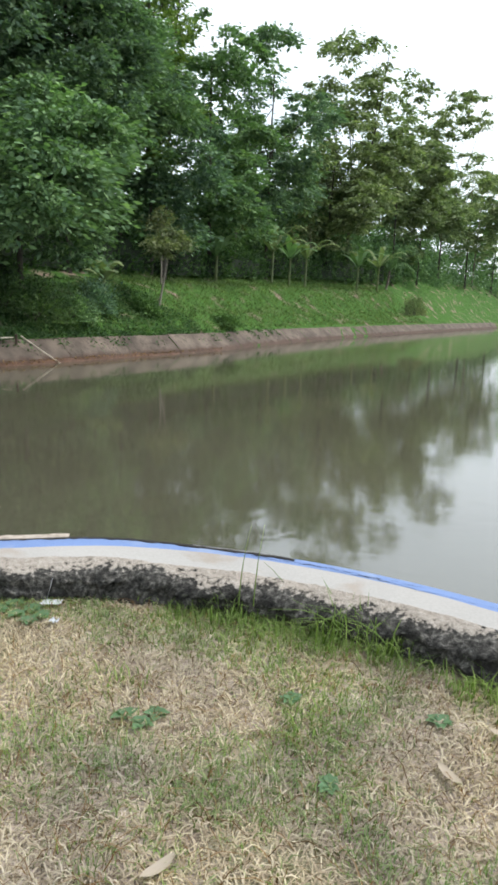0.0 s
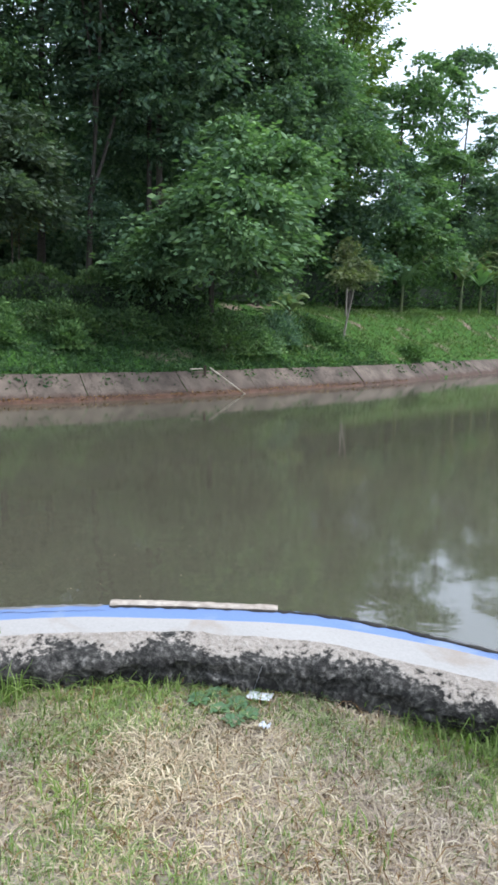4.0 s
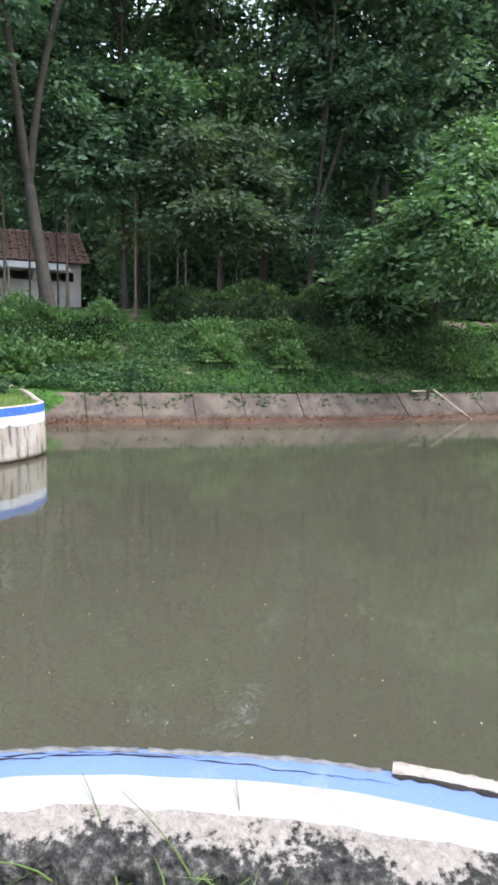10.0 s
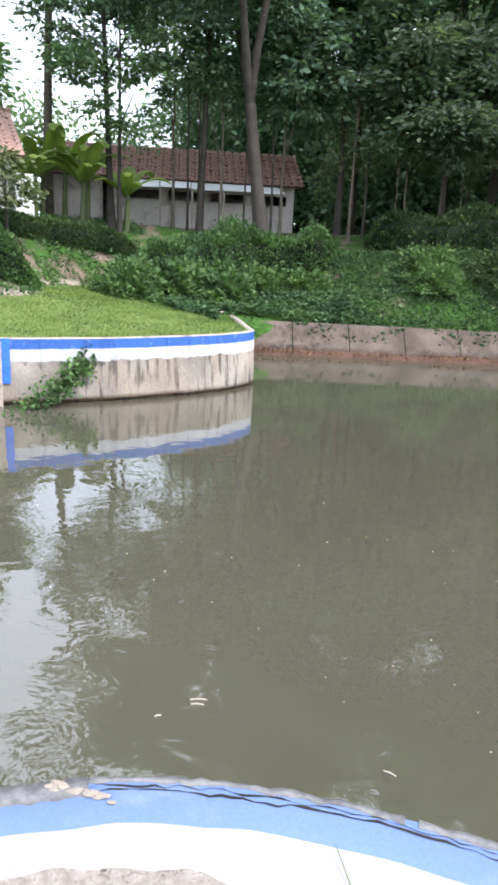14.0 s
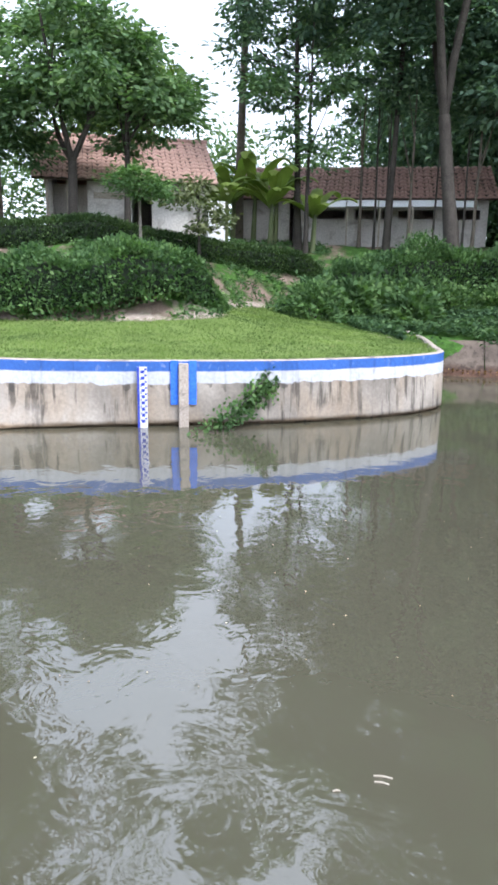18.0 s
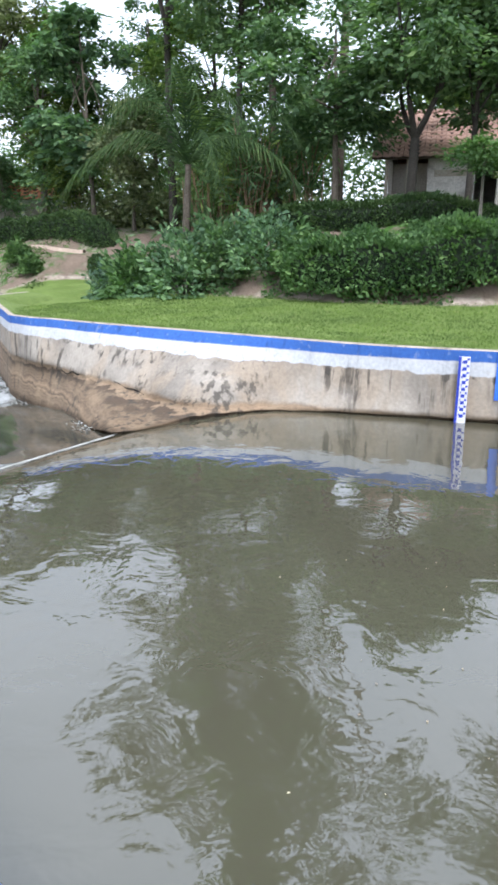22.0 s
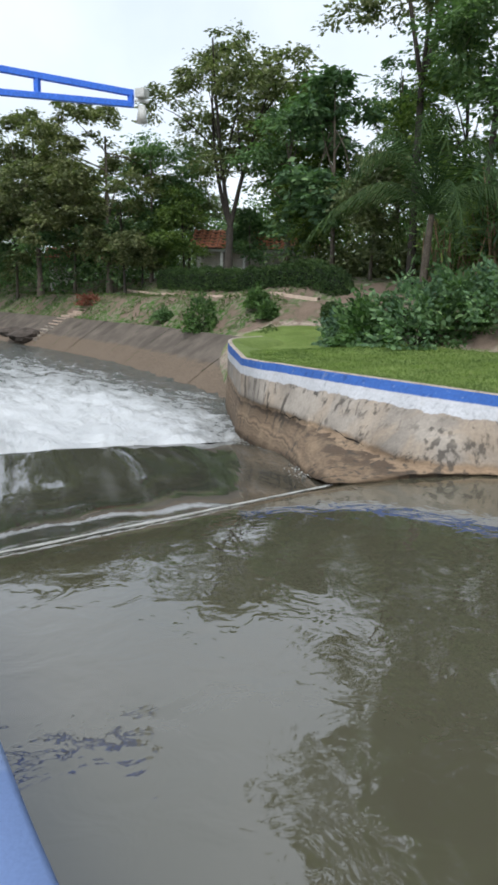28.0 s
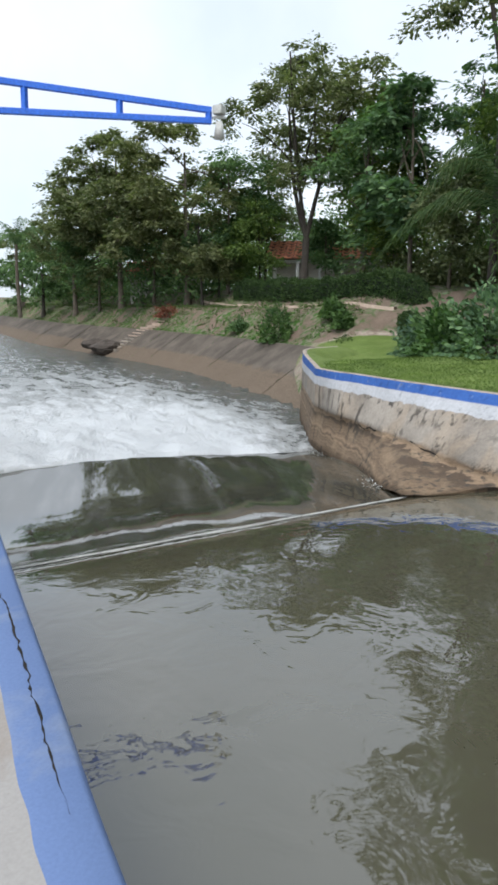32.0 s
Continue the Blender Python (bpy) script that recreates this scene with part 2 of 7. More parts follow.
def concrete_material(name, dark=(0.2, 0.17, 0.14), light=(0.4, 0.35, 0.29), bands=(), damp=None, streaks=0.8, pale_foot=None):
    """Weathered concrete with streaks that run down; bands: (z, colour, roughness of the edge) painted above each z."""
    s = Shader(name, 0.85, 0.25)
    z = s.axis(2)
    big, small = s.noise(0.9, 5), s.noise(0.05, 6)
    streak = s.noise(0.13, 5, (1, 1, 0.1))
    c = s.mix(s.grey(big, 0.35, 0.65), dark, light)
    c = s.mix(s.math("MULTIPLY", s.grey(s.noise(1.7, 4, warp=0.5), 0.52, 0.72), 0.6), c, tuple(v * 0.62 for v in dark))
    if pale_foot:
        # a paler silted strip along the lower edge of the slabs
        low = s.math("ADD", s.math("SUBTRACT", pale_foot[0], z), s.math("MULTIPLY", s.math("SUBTRACT", s.noise(0.5, 5), 0.5), 0.35))
        c = s.mix(s.math("MULTIPLY", s.grey(s.math("ADD", low, 0.5), 0.44, 0.56), 0.85), c, s.mix(s.grey(small, 0.35, 0.65), tuple(v * 0.6 for v in pale_foot[1]), pale_foot[1]))
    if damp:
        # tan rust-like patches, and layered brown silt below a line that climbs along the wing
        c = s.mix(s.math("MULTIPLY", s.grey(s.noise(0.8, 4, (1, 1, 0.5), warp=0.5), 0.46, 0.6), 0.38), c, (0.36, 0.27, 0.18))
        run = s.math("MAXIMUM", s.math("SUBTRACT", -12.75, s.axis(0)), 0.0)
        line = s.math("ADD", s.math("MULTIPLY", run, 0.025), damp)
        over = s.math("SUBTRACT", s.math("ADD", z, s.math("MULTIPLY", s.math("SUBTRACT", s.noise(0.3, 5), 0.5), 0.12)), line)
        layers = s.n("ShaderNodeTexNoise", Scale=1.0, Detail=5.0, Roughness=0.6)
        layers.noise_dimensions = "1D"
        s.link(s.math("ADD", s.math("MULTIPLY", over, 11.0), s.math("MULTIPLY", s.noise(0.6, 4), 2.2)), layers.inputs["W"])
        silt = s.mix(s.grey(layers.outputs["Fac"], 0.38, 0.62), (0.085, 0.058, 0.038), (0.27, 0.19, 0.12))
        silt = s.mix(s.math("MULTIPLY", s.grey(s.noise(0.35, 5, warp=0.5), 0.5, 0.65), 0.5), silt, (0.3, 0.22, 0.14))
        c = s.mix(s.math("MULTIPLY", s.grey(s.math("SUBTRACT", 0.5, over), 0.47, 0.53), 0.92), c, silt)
    patchy = s.grey(s.noise(1.0, 3), 0.42, 0.54)
    c = s.mix(s.math("MULTIPLY", s.math("MULTIPLY", s.grey(streak, 0.52, 0.62), patchy), streaks), c, tuple(v * 0.25 for v in dark))
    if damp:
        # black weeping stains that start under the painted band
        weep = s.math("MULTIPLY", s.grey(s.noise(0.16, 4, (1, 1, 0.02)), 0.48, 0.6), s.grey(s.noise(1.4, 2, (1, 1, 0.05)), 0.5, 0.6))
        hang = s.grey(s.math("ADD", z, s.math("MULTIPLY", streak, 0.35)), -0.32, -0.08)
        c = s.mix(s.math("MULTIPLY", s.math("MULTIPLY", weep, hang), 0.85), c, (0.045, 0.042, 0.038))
    for level, paint, ragged in bands:
        edge = s.math("ADD", z, s.math("MULTIPLY", s.math("SUBTRACT", s.noise(0.25, 5), 0.5), ragged))
        worn = s.math("MULTIPLY", s.grey(s.noise(0.12, 6), 0.6, 0.7), 0.6)
        tint = s.mix(s.grey(s.noise(0.6, 4), 0.35, 0.65), tuple(v * 0.85 for v in paint), paint)
        tint = s.mix(worn, tint, s.mix(0.5, c, paint))
        tint = s.mix(s.math("MULTIPLY", s.grey(streak, 0.56, 0.7), 0.5), tint, tuple(v * 0.4 for v in paint))
        c = s.mix(s.grey(s.math("SUBTRACT", edge, level - 0.5), 0.49, 0.51), c, tint)
    c = s.mix(0.3, c, s.mix(1.0, c, s.ramp(small, (0.3, (0.55, 0.55, 0.55)), (0.7, (1.35, 1.35, 1.35))), "MULTIPLY"))
    return s.colour(c).bump(small, 0.6, 0.01).bump(big, 0.15, 0.02).m


BLUE, WHITE = (0.045, 0.12, 0.38), (0.5, 0.51, 0.53)
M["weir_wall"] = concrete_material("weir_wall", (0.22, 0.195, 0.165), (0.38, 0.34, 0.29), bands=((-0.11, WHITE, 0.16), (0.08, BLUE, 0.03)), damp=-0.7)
M["concrete"] = concrete_material("concrete")
M["revetment"] = concrete_material("revetment", (0.075, 0.058, 0.046), (0.155, 0.123, 0.097), streaks=0.5, pale_foot=(-0.56, (0.085, 0.05, 0.036)))
M["revetment_dark"] = concrete_material("revetment_dark", (0.09, 0.076, 0.062), (0.155, 0.13, 0.106), streaks=0.0, pale_foot=(-0.85, (0.2, 0.152, 0.108)))


def painted(name, base, worn, dirt):
    """Brushed paint on concrete: even, with faint mottling, worn flecks and dirt."""
    s = Shader(name, 0.8, 0.25)
    c = s.mix(s.grey(s.noise(0.7, 4), 0.3, 0.7), base, tuple(v * 0.9 for v in base))
    c = s.mix(s.math("MULTIPLY", s.grey(s.noise(0.35, 6, warp=0.6), 0.56, 0.7), 0.7), c, worn)
    c = s.mix(s.math("MULTIPLY", s.grey(s.noise(0.05, 7, rough=0.7), 0.66, 0.72), 0.8), c, dirt)
    fine_ = s.noise(0.012, 5)
    c = s.mix(0.25, c, s.mix(1.0, c, s.ramp(fine_, (0.3, (0.7,) * 3), (0.7, (1.2,) * 3)), "MULTIPLY"))
    return s.colour(c).bump(fine_, 0.3, 0.003).m


def crumbled_material():
    """Broken mortar: cream render under the painted edge, then black-grey rubble with pale flecks, mossy below."""
    s = Shader("crumbled", 0.95, 0.15)
    z = s.axis(2)
    mid, small, tiny = s.noise(0.11, 6, warp=0.5), s.noise(0.028, 6, rough=0.65), s.noise(0.009, 4)
    c = s.ramp(small, (0.32, (0.012, 0.012, 0.011)), (0.5, (0.07, 0.066, 0.06)), (0.62, (0.17, 0.16, 0.145)), (0.74, (0.38, 0.36, 0.32)))
    c = s.mix(s.math("MULTIPLY", s.grey(mid, 0.5, 0.62), 0.7), c, (0.028, 0.026, 0.024))
    low = s.math("ADD", s.math("SUBTRACT", z, 0.03), s.math("MULTIPLY", s.math("SUBTRACT", mid, 0.5), 0.3))
    c = s.mix(s.math("MULTIPLY", s.grey(s.math("SUBTRACT", 0.5, low), 0.48, 0.56), 0.7), c, (0.085, 0.07, 0.045))
    top = s.math("ADD", s.math("SUBTRACT", z, 0.216), s.math("ADD", s.math("MULTIPLY", s.math("SUBTRACT", s.noise(0.3, 5, warp=0.4), 0.5), 0.13), s.math("MULTIPLY", s.math("SUBTRACT", small, 0.5), 0.09)))
    c = s.mix(s.grey(s.math("ADD", top, 0.5), 0.5, 0.512), c, s.mix(s.grey(small, 0.35, 0.65), (0.29, 0.25, 0.21), (0.42, 0.375, 0.33)))
    return s.colour(c).bump(small, 1.0, 0.03).bump(tiny, 0.6, 0.006).m


M["cap_blue"] = painted("cap_blue", (0.15, 0.22, 0.41), (0.24, 0.29, 0.4), (0.2, 0.24, 0.34))
M["cap_white"] = painted("cap_white", (0.35, 0.334, 0.316), (0.27, 0.225, 0.185), (0.2, 0.16, 0.12))
M["crumbled"] = crumbled_material()
M["cap_pale"] = two_scale("cap_pale", (0.3, 0.25, 0.205), (0.47, 0.41, 0.35), 0.3, 0.03, 0.85, 0.6, 0.006, (0.12, 0.11, 0.1))
M["worn_grey"] = two_scale("worn_grey", (0.1, 0.1, 0.105), (0.22, 0.215, 0.21), 0.25, 0.03, 0.9, 0.5, 0.004)
M["crack"] = two_scale("crack", (0.012, 0.011, 0.01), (0.03, 0.027, 0.024), 0.2, 0.02)
M["mud_line"] = two_scale("mud_line", (0.05, 0.028, 0.02), (0.13, 0.07, 0.045), 0.4, 0.05, 0.7, 0.9, 0.02)


def water_material(name, deep, ripple, size, rough=0.03):
    s = Shader(name, rough, 0.7)
    s.b.inputs["IOR"].default_value = 1.88
    c = s.mix(s.grey(s.noise(6.0, 3), 0.35, 0.65), deep, tuple(v * 1.18 for v in deep))
    s.colour(c)
    # ripples grow where the water draws in towards the weir
    dx, dy = s.math("ADD", s.axis(0), 6.2), s.math("ADD", s.axis(1), 0.6)
    run = s.math("SQRT", s.math("ADD", s.math("MULTIPLY", dx, dx), s.math("MULTIPLY", dy, dy)))
    near = s.ramp(s.math("MULTIPLY", run, 1 / 14), (0.1, (1.6,) * 3), (0.27, (1.2,) * 3), (0.42, (0.6,) * 3), (0.75, (0.25,) * 3))
    s.link(s.ramp(s.math("MULTIPLY", run, 1 / 14), (0.42, (rough,) * 3), (0.75, (0.065,) * 3)), s.b.inputs["Roughness"])
    w1 = s.noise(size, 3, (1.0, 1.0, 1.0), 0.5, 0.6)
    w2 = s.noise(size * 0.3, 2, (1.0, 1.0, 1.0), 0.5, 0.8)
    w3 = s.noise(size * 4.5, 2, (1.0, 1.0, 1.0), 0.5, 0.6)
    h = s.math("ADD", s.math("MULTIPLY", w1, 1.0), s.math("ADD", s.math("MULTIPLY", w2, 0.09), s.math("MULTIPLY", w3, 1.3)))
    return s.bump(s.math("MULTIPLY", h, near), 1.0, ripple).m


M["water"] = water_material("water", (0.069, 0.065, 0.044), 0.0075, 0.42, 0.012)


def foam_material():
    s = Shader("foam", 0.6, 0.4)
    u = s.n("ShaderNodeAttribute")
    u.attribute_name = "foam"
    f = s.n("ShaderNodeSeparateColor")
    s.link(u.outputs["Color"], f.inputs[0])
    turn = s.n("ShaderNodeMapping")
    turn.inputs["Rotation"].default_value = (0, 0, radians(-51))
    s.link(s.n("ShaderNodeTexCoord").outputs["Object"], turn.inputs["Vector"])
    s.co = turn.outputs["Vector"]
    n1, n2 = s.noise(0.8, 8, (0.5, 1.15, 1), 0.7, 1.1), s.noise(0.1, 5, (0.6, 1, 1))
    k = s.math("ADD", f.outputs[0], s.math("MULTIPLY", s.math("SUBTRACT", n1, 0.5), 1.5))
    k = s.grey(s.math("ADD", k, s.math("MULTIPLY", s.math("SUBTRACT", n2, 0.5), 0.5)), 0.3, 0.82)
    s.colour(s.mix(k, (0.09, 0.095, 0.085), (0.6, 0.62, 0.63)))
    s.link(s.ramp(k, (0.0, (0.06,) * 3), (1.0, (0.8,) * 3)), s.b.inputs["Roughness"])
    return s.bump(n1, 1.0, 0.2).bump(n2, 0.5, 0.03).m


M["foam"] = foam_material()


def chute_material():
    """The thin sheet of water that slides over the weir: smooth, drawn out along its fall."""
    s = Shader("chute_water", 0.03, 1.0)
    s.b.inputs["IOR"].default_value = 1.8
    turn = s.n("ShaderNodeMapping")
    turn.inputs["Rotation"].default_value = (0, 0, radians(-35))
    s.link(s.n("ShaderNodeTexCoord").outputs["Object"], turn.inputs["Vector"])
    s.co = turn.outputs["Vector"]
    streak = s.noise(0.3, 4, (0.16, 1, 1))
    # pale streaks in the colour stand in for sky mirrored on the sheet
    s.colour(s.mix(s.grey(streak, 0.52, 0.74), (0.055, 0.055, 0.043), (0.13, 0.13, 0.12)))
    return s.bump(streak, 0.45, 0.012).m


M["chute"] = chute_material()
M["lip_foam"] = two_scale("lip_foam", (0.2, 0.2, 0.18), (0.5, 0.5, 0.47), 0.3, 0.03, 0.5)
M["plaster"] = two_scale("plaster", (0.52, 0.49, 0.44), (0.7, 0.67, 0.62), 0.9, 0.05, 0.9, 0.2, 0.003, (0.33, 0.3, 0.26))
M["plaster_white"] = two_scale("plaster_white", (0.68, 0.68, 0.66), (0.8, 0.8, 0.78), 0.7, 0.05, 0.8, 0.2, 0.003)
M["tile"] = two_scale("tile", (0.38, 0.23, 0.18), (0.56, 0.39, 0.325), 0.5, 0.05, 0.85, 0.5, 0.008, (0.12, 0.09, 0.075))
M["tile_old"] = two_scale("tile_old", (0.26, 0.155, 0.125), (0.44, 0.285, 0.235), 0.5, 0.05, 0.85, 0.5, 0.008, (0.08, 0.07, 0.06))
M["tile_orange"] = two_scale("tile_orange", (0.34, 0.12, 0.065), (0.5, 0.21, 0.12), 0.6, 0.06, 0.8, 0.4)
M["wood_dark"] = two_scale("wood_dark", (0.03, 0.02, 0.014), (0.075, 0.052, 0.038), 0.3, 0.03)
M["wood_pale"] = two_scale("wood_pale", (0.3, 0.26, 0.2), (0.5, 0.45, 0.37), 0.3, 0.03)
M["inside"] = two_scale("inside", (0.012, 0.01, 0.009), (0.03, 0.026, 0.022), 0.5, 0.1)
M["sheet_white"] = two_scale("sheet_white", (0.68, 0.69, 0.69), (0.82, 0.83, 0.83), 0.8, 0.06, 0.5, 0.1)
M["paint_blue"] = two_scale("paint_blue", (0.04, 0.14, 0.62), (0.06, 0.19, 0.74), 0.4, 0.03, 0.4, 0.1, 0.002)
M["gauge_blue"] = two_scale("gauge_blue", (0.03, 0.05, 0.33), (0.045, 0.07, 0.42), 0.3, 0.03, 0.5, 0.1)
M["gauge_white"] = two_scale("gauge_white", (0.62, 0.62, 0.7), (0.75, 0.75, 0.8), 0.3, 0.03, 0.5, 0.1)
M["device_grey"] = two_scale("device_grey", (0.45, 0.46, 0.44), (0.6, 0.61, 0.58), 0.2, 0.02, 0.5, 0.1)
M["stone"] = two_scale("stone", (0.035, 0.03, 0.026), (0.12, 0.1, 0.085), 0.3, 0.04, 0.85, 0.9, 0.02)
M["brick_edge"] = two_scale("brick_edge", (0.34, 0.25, 0.19), (0.5, 0.4, 0.32), 0.4, 0.04, 0.9, 0.6)
M["litter"] = two_scale("litter", (0.38, 0.4, 0.43), (0.6, 0.62, 0.65), 0.1, 0.02, 0.3, 0.5, 0.004)

# ---- helpers for meshes ----


def mesh_from(name, verts, faces, material, smooth=False):
    me = bpy.data.meshes.new(name)
    v = np.asarray(verts, dtype=np.float32).reshape(-1, 3)
    f = np.asarray(faces, dtype=np.int32)
    k = f.shape[1]
    me.vertices.add(len(v))
    me.vertices.foreach_set("co", v.ravel())
    me.loops.add(f.size)
    me.loops.foreach_set("vertex_index", f.ravel())
    me.polygons.add(len(f))
    me.polygons.foreach_set("loop_start", np.arange(0, f.size, k, dtype=np.int32))
    if smooth:
        me.polygons.foreach_set("use_smooth", np.ones(len(f), dtype=bool))
    me.update(calc_edges=True)
    me.validate()
    me.materials.append(material)
    return me


def part_np(name, verts, faces, material, parent=None, label="", smooth=False):
    ob = new(name, mesh_from(name, verts, faces, material, smooth))
    ob.parent = parent
    if label:
        tagged(ob, label)
    return ob


def part(name, bm, material, parent=None, label="", smooth=False):
    me = bpy.data.meshes.new(name)
    bm.to_mesh(me)
    bm.free()
    me.materials.append(material)
    if smooth:
        for p in me.polygons:
            p.use_smooth = True
    ob = new(name, me)
    ob.parent = parent
    if label:
        tagged(ob, label)
    return ob


def thing(name, at, label, category, group="", rz=0.0):
    ob = new(name)
    ob.matrix_world = pose(*at, 0, 0, rz)
    ob.empty_display_size = 0.2
    return tagged(ob, label, category, group)


def box(size, at=(0, 0, 0), bevel=0.0, turn=None, bm=None):
    bm = bm or bmesh.new()
    made = bmesh.ops.create_cube(bm, size=1.0)["verts"]
    m = Matrix.Translation(at) @ (turn or Matrix.Identity(4)) @ Matrix.Diagonal((*size, 1))
    bmesh.ops.transform(bm, matrix=m, verts=made)
    if bevel:
        edges = list({e for v in made for e in v.link_edges})
        bmesh.ops.bevel(bm, geom=edges, offset=bevel, segments=2, affect="EDGES", profile=0.6)
    return bm


def tube_np(points, radii, sides=7):
    """A tapered tube along points: vertices and quads, open at the ends."""
    p = np.asarray(points, float)
    r = np.asarray(radii, float)
    d = np.gradient(p, axis=0)
    d /= np.linalg.norm(d, axis=1, keepdims=True) + 1e-9
    ref = np.where(np.abs(d[:, 2:3]) > 0.9, [[1.0, 0, 0]], [[0, 0, 1.0]])
    a = np.cross(d, ref)
    a /= np.linalg.norm(a, axis=1, keepdims=True) + 1e-9
    b = np.cross(d, a)
    ang = np.linspace(0, 2 * np.pi, sides, endpoint=False)
    v = p[:, None] + r[:, None, None] * (np.cos(ang)[None, :, None] * a[:, None] + np.sin(ang)[None, :, None] * b[:, None])
    n = len(p)
    i, j = np.meshgrid(np.arange(n - 1), np.arange(sides), indexing="ij")
    q = np.stack([i * sides + j, i * sides + (j + 1) % sides, (i + 1) * sides + (j + 1) % sides, (i + 1) * sides + j], -1).reshape(-1, 4)
    return v.reshape(-1, 3), q


def joined(pieces):
    verts, faces, n = [], [], 0
    for v, f in pieces:
        verts.append(v)
        faces.append(np.asarray(f) + n)
        n += len(v)
    return np.concatenate(verts), np.concatenate(faces)


def leaves_np(centres, rng, size, ratio=0.5, droop=0.0, ways=None, flat=0.0):
    """Kite-shaped folded leaves at the centres, turned at random: vertices and quads."""
    n = len(centres)
    way = rng.normal(size=(n, 3)) if ways is None else ways + 0.45 * rng.normal(size=(n, 3))
    way[:, 2] = way[:, 2] * (1 - flat) - droop
    way /= np.linalg.norm(way, axis=1, keepdims=True) + 1e-9
    side = np.cross(way, rng.normal(size=(n, 3)) * np.array([1 - flat, 1 - flat, 1.0]) + [0, 0, flat * 2])
    side /= np.linalg.norm(side, axis=1, keepdims=True) + 1e-9
    up = np.cross(side, way)
    s = size * rng.uniform(0.6, 1.35, (n, 1))
    base = centres - way * s * 0.5
    mid = centres + up * s * 0.1
    v = np.stack([base, mid - side * s * ratio * 0.5, centres + way * s * 0.55, mid + side * s * ratio * 0.5], 1)
    return v.reshape(-1, 3), np.arange(4 * n).reshape(-1, 4)


# ---- the plan: bank lines in metres ----
NEAR_OUTER = [(90, 60), (30, 2), (9, -2.0), (4.5, 0.6), (2.6, 2.0), (1.18, 2.98), (0.49, 3.36), (-0.1, 3.55), (-0.73, 3.66), (-1.21, 3.59), (-1.74, 3.445),
              (-2.12, 3.285), (-2.65, 2.97), (-3.0, 2.64), (-3.27, 2.2), (-3.82, 1.62), (-4.22, 1.14), (-4.58, 0.72), (-5.22, -0.04), (-5.62, -0.51), (-7.3, -2.5), (-9.2, -4.8), (-24, -24), (-60, -72)]
FAR_WATER = [(-15.5, 13.1), (-15.0, 13.7), (-13.4, 15.6), (-11.6, 17.6), (-9.9, 19.5), (-7.75, 22.5), (-4.95, 27.3), (-1.6, 33.2), (1.8, 41.5), (12.8, 63), (36, 104), (70, 165)]
PEN_TOP = [(-15.6, 13.3), (-14.0, 12.4), (-12.3, 11.25), (-11.65, 10.8), (-11.36, 10.2), (-11.25, 9.2), (-11.4, 7.5), (-11.9, 5.75), (-12.55, 4.1), (-13.45, 2.7), (-14.4, 1.3), (-15.6, -0.5), (-16.5, -1.65), (-17.4, -2.8), (-22.1, -4.8), (-24.5, -4.6)]
PEN_MID = [(-15.6, 13.3), (-14.0, 12.4), (-12.3, 11.25), (-11.62, 10.8), (-11.32, 10.2), (-11.21, 9.2), (-11.38, 7.5), (-11.9, 5.75), (-12.5, 4.1), (-13.15, 2.65), (-12.95, 1.4), (-14.8, -0.35), (-15.9, -1.42), (-17.45, -2.85), (-22.15, -4.83), (-24.5, -4.7)]
PEN_MID_Z = [-0.3] * 9 + [-0.52, -0.74, -0.68, -0.66, -0.6, -0.6, -0.6]
PEN_FOOT = [(-15.6, 13.3), (-14.0, 12.4), (-12.3, 11.25), (-11.6, 10.8), (-11.28, 10.2), (-11.17, 9.2), (-11.36, 7.5), (-11.88, 5.75), (-12.42, 4.1), (-12.88, 2.6), (-12.5, 1.4), (-12.1, 0.3), (-15.1, -1.2), (-17.6, -3.0), (-22.25, -4.9), (-24.5, -4.8)]
PEN_FOOT_Z = [-0.77] * 8 + [-0.79, -0.85, -0.86, -1.0, -1.46, -1.6, -1.6, -1.6]
DOWN_WATER = [(-21.8, -4.4), (-23.8, -5.54), (-26.65, -8.4), (-31.5, -13.5), (-35.8, -19.4), (-41, -27.4), (-47.3, -37.3), (-60, -53.2), (-90, -92)]
POOL, TAIL, TOP = -0.77, -1.5, 0.25


def fine(line, step):
    """A polyline resampled by Catmull-Rom at about the given step."""
    p = np.array(line, float)
    ext = np.vstack([2 * p[0] - p[1], p, 2 * p[-1] - p[-2]])
    out = []
    for k in range(1, len(ext) - 2):
        a, b, c, d = ext[k - 1], ext[k], ext[k + 1], ext[k + 2]
        n = max(1, int(np.linalg.norm(c - b) / step))
        t = np.arange(n)[:, None] / n
        out.append(0.5 * (2 * b + (c - a) * t + (2 * a - 5 * b + 4 * c - d) * t**2 + (3 * b - a - 3 * c + d) * t**3))
    return np.vstack([*out, p[-1:]])


def normals(line):
    """Unit vectors to the left of the line's run."""
    d = np.gradient(line, axis=0)
    d /= np.linalg.norm(d, axis=1, keepdims=True)
    return np.stack([-d[:, 1], d[:, 0]], 1)


def dist_to(line, x, y):
    """Distance of many points to a polyline."""
    best = np.full(x.shape, 1e9)
    p = np.array(line, float)
    for a, b in zip(p[:-1], p[1:]):
        ab = b - a
        t = np.clip(((x - a[0]) * ab[0] + (y - a[1]) * ab[1]) / (ab @ ab), 0, 1)
        best = np.minimum(best, np.hypot(x - a[0] - t * ab[0], y - a[1] - t * ab[1]))
    return best


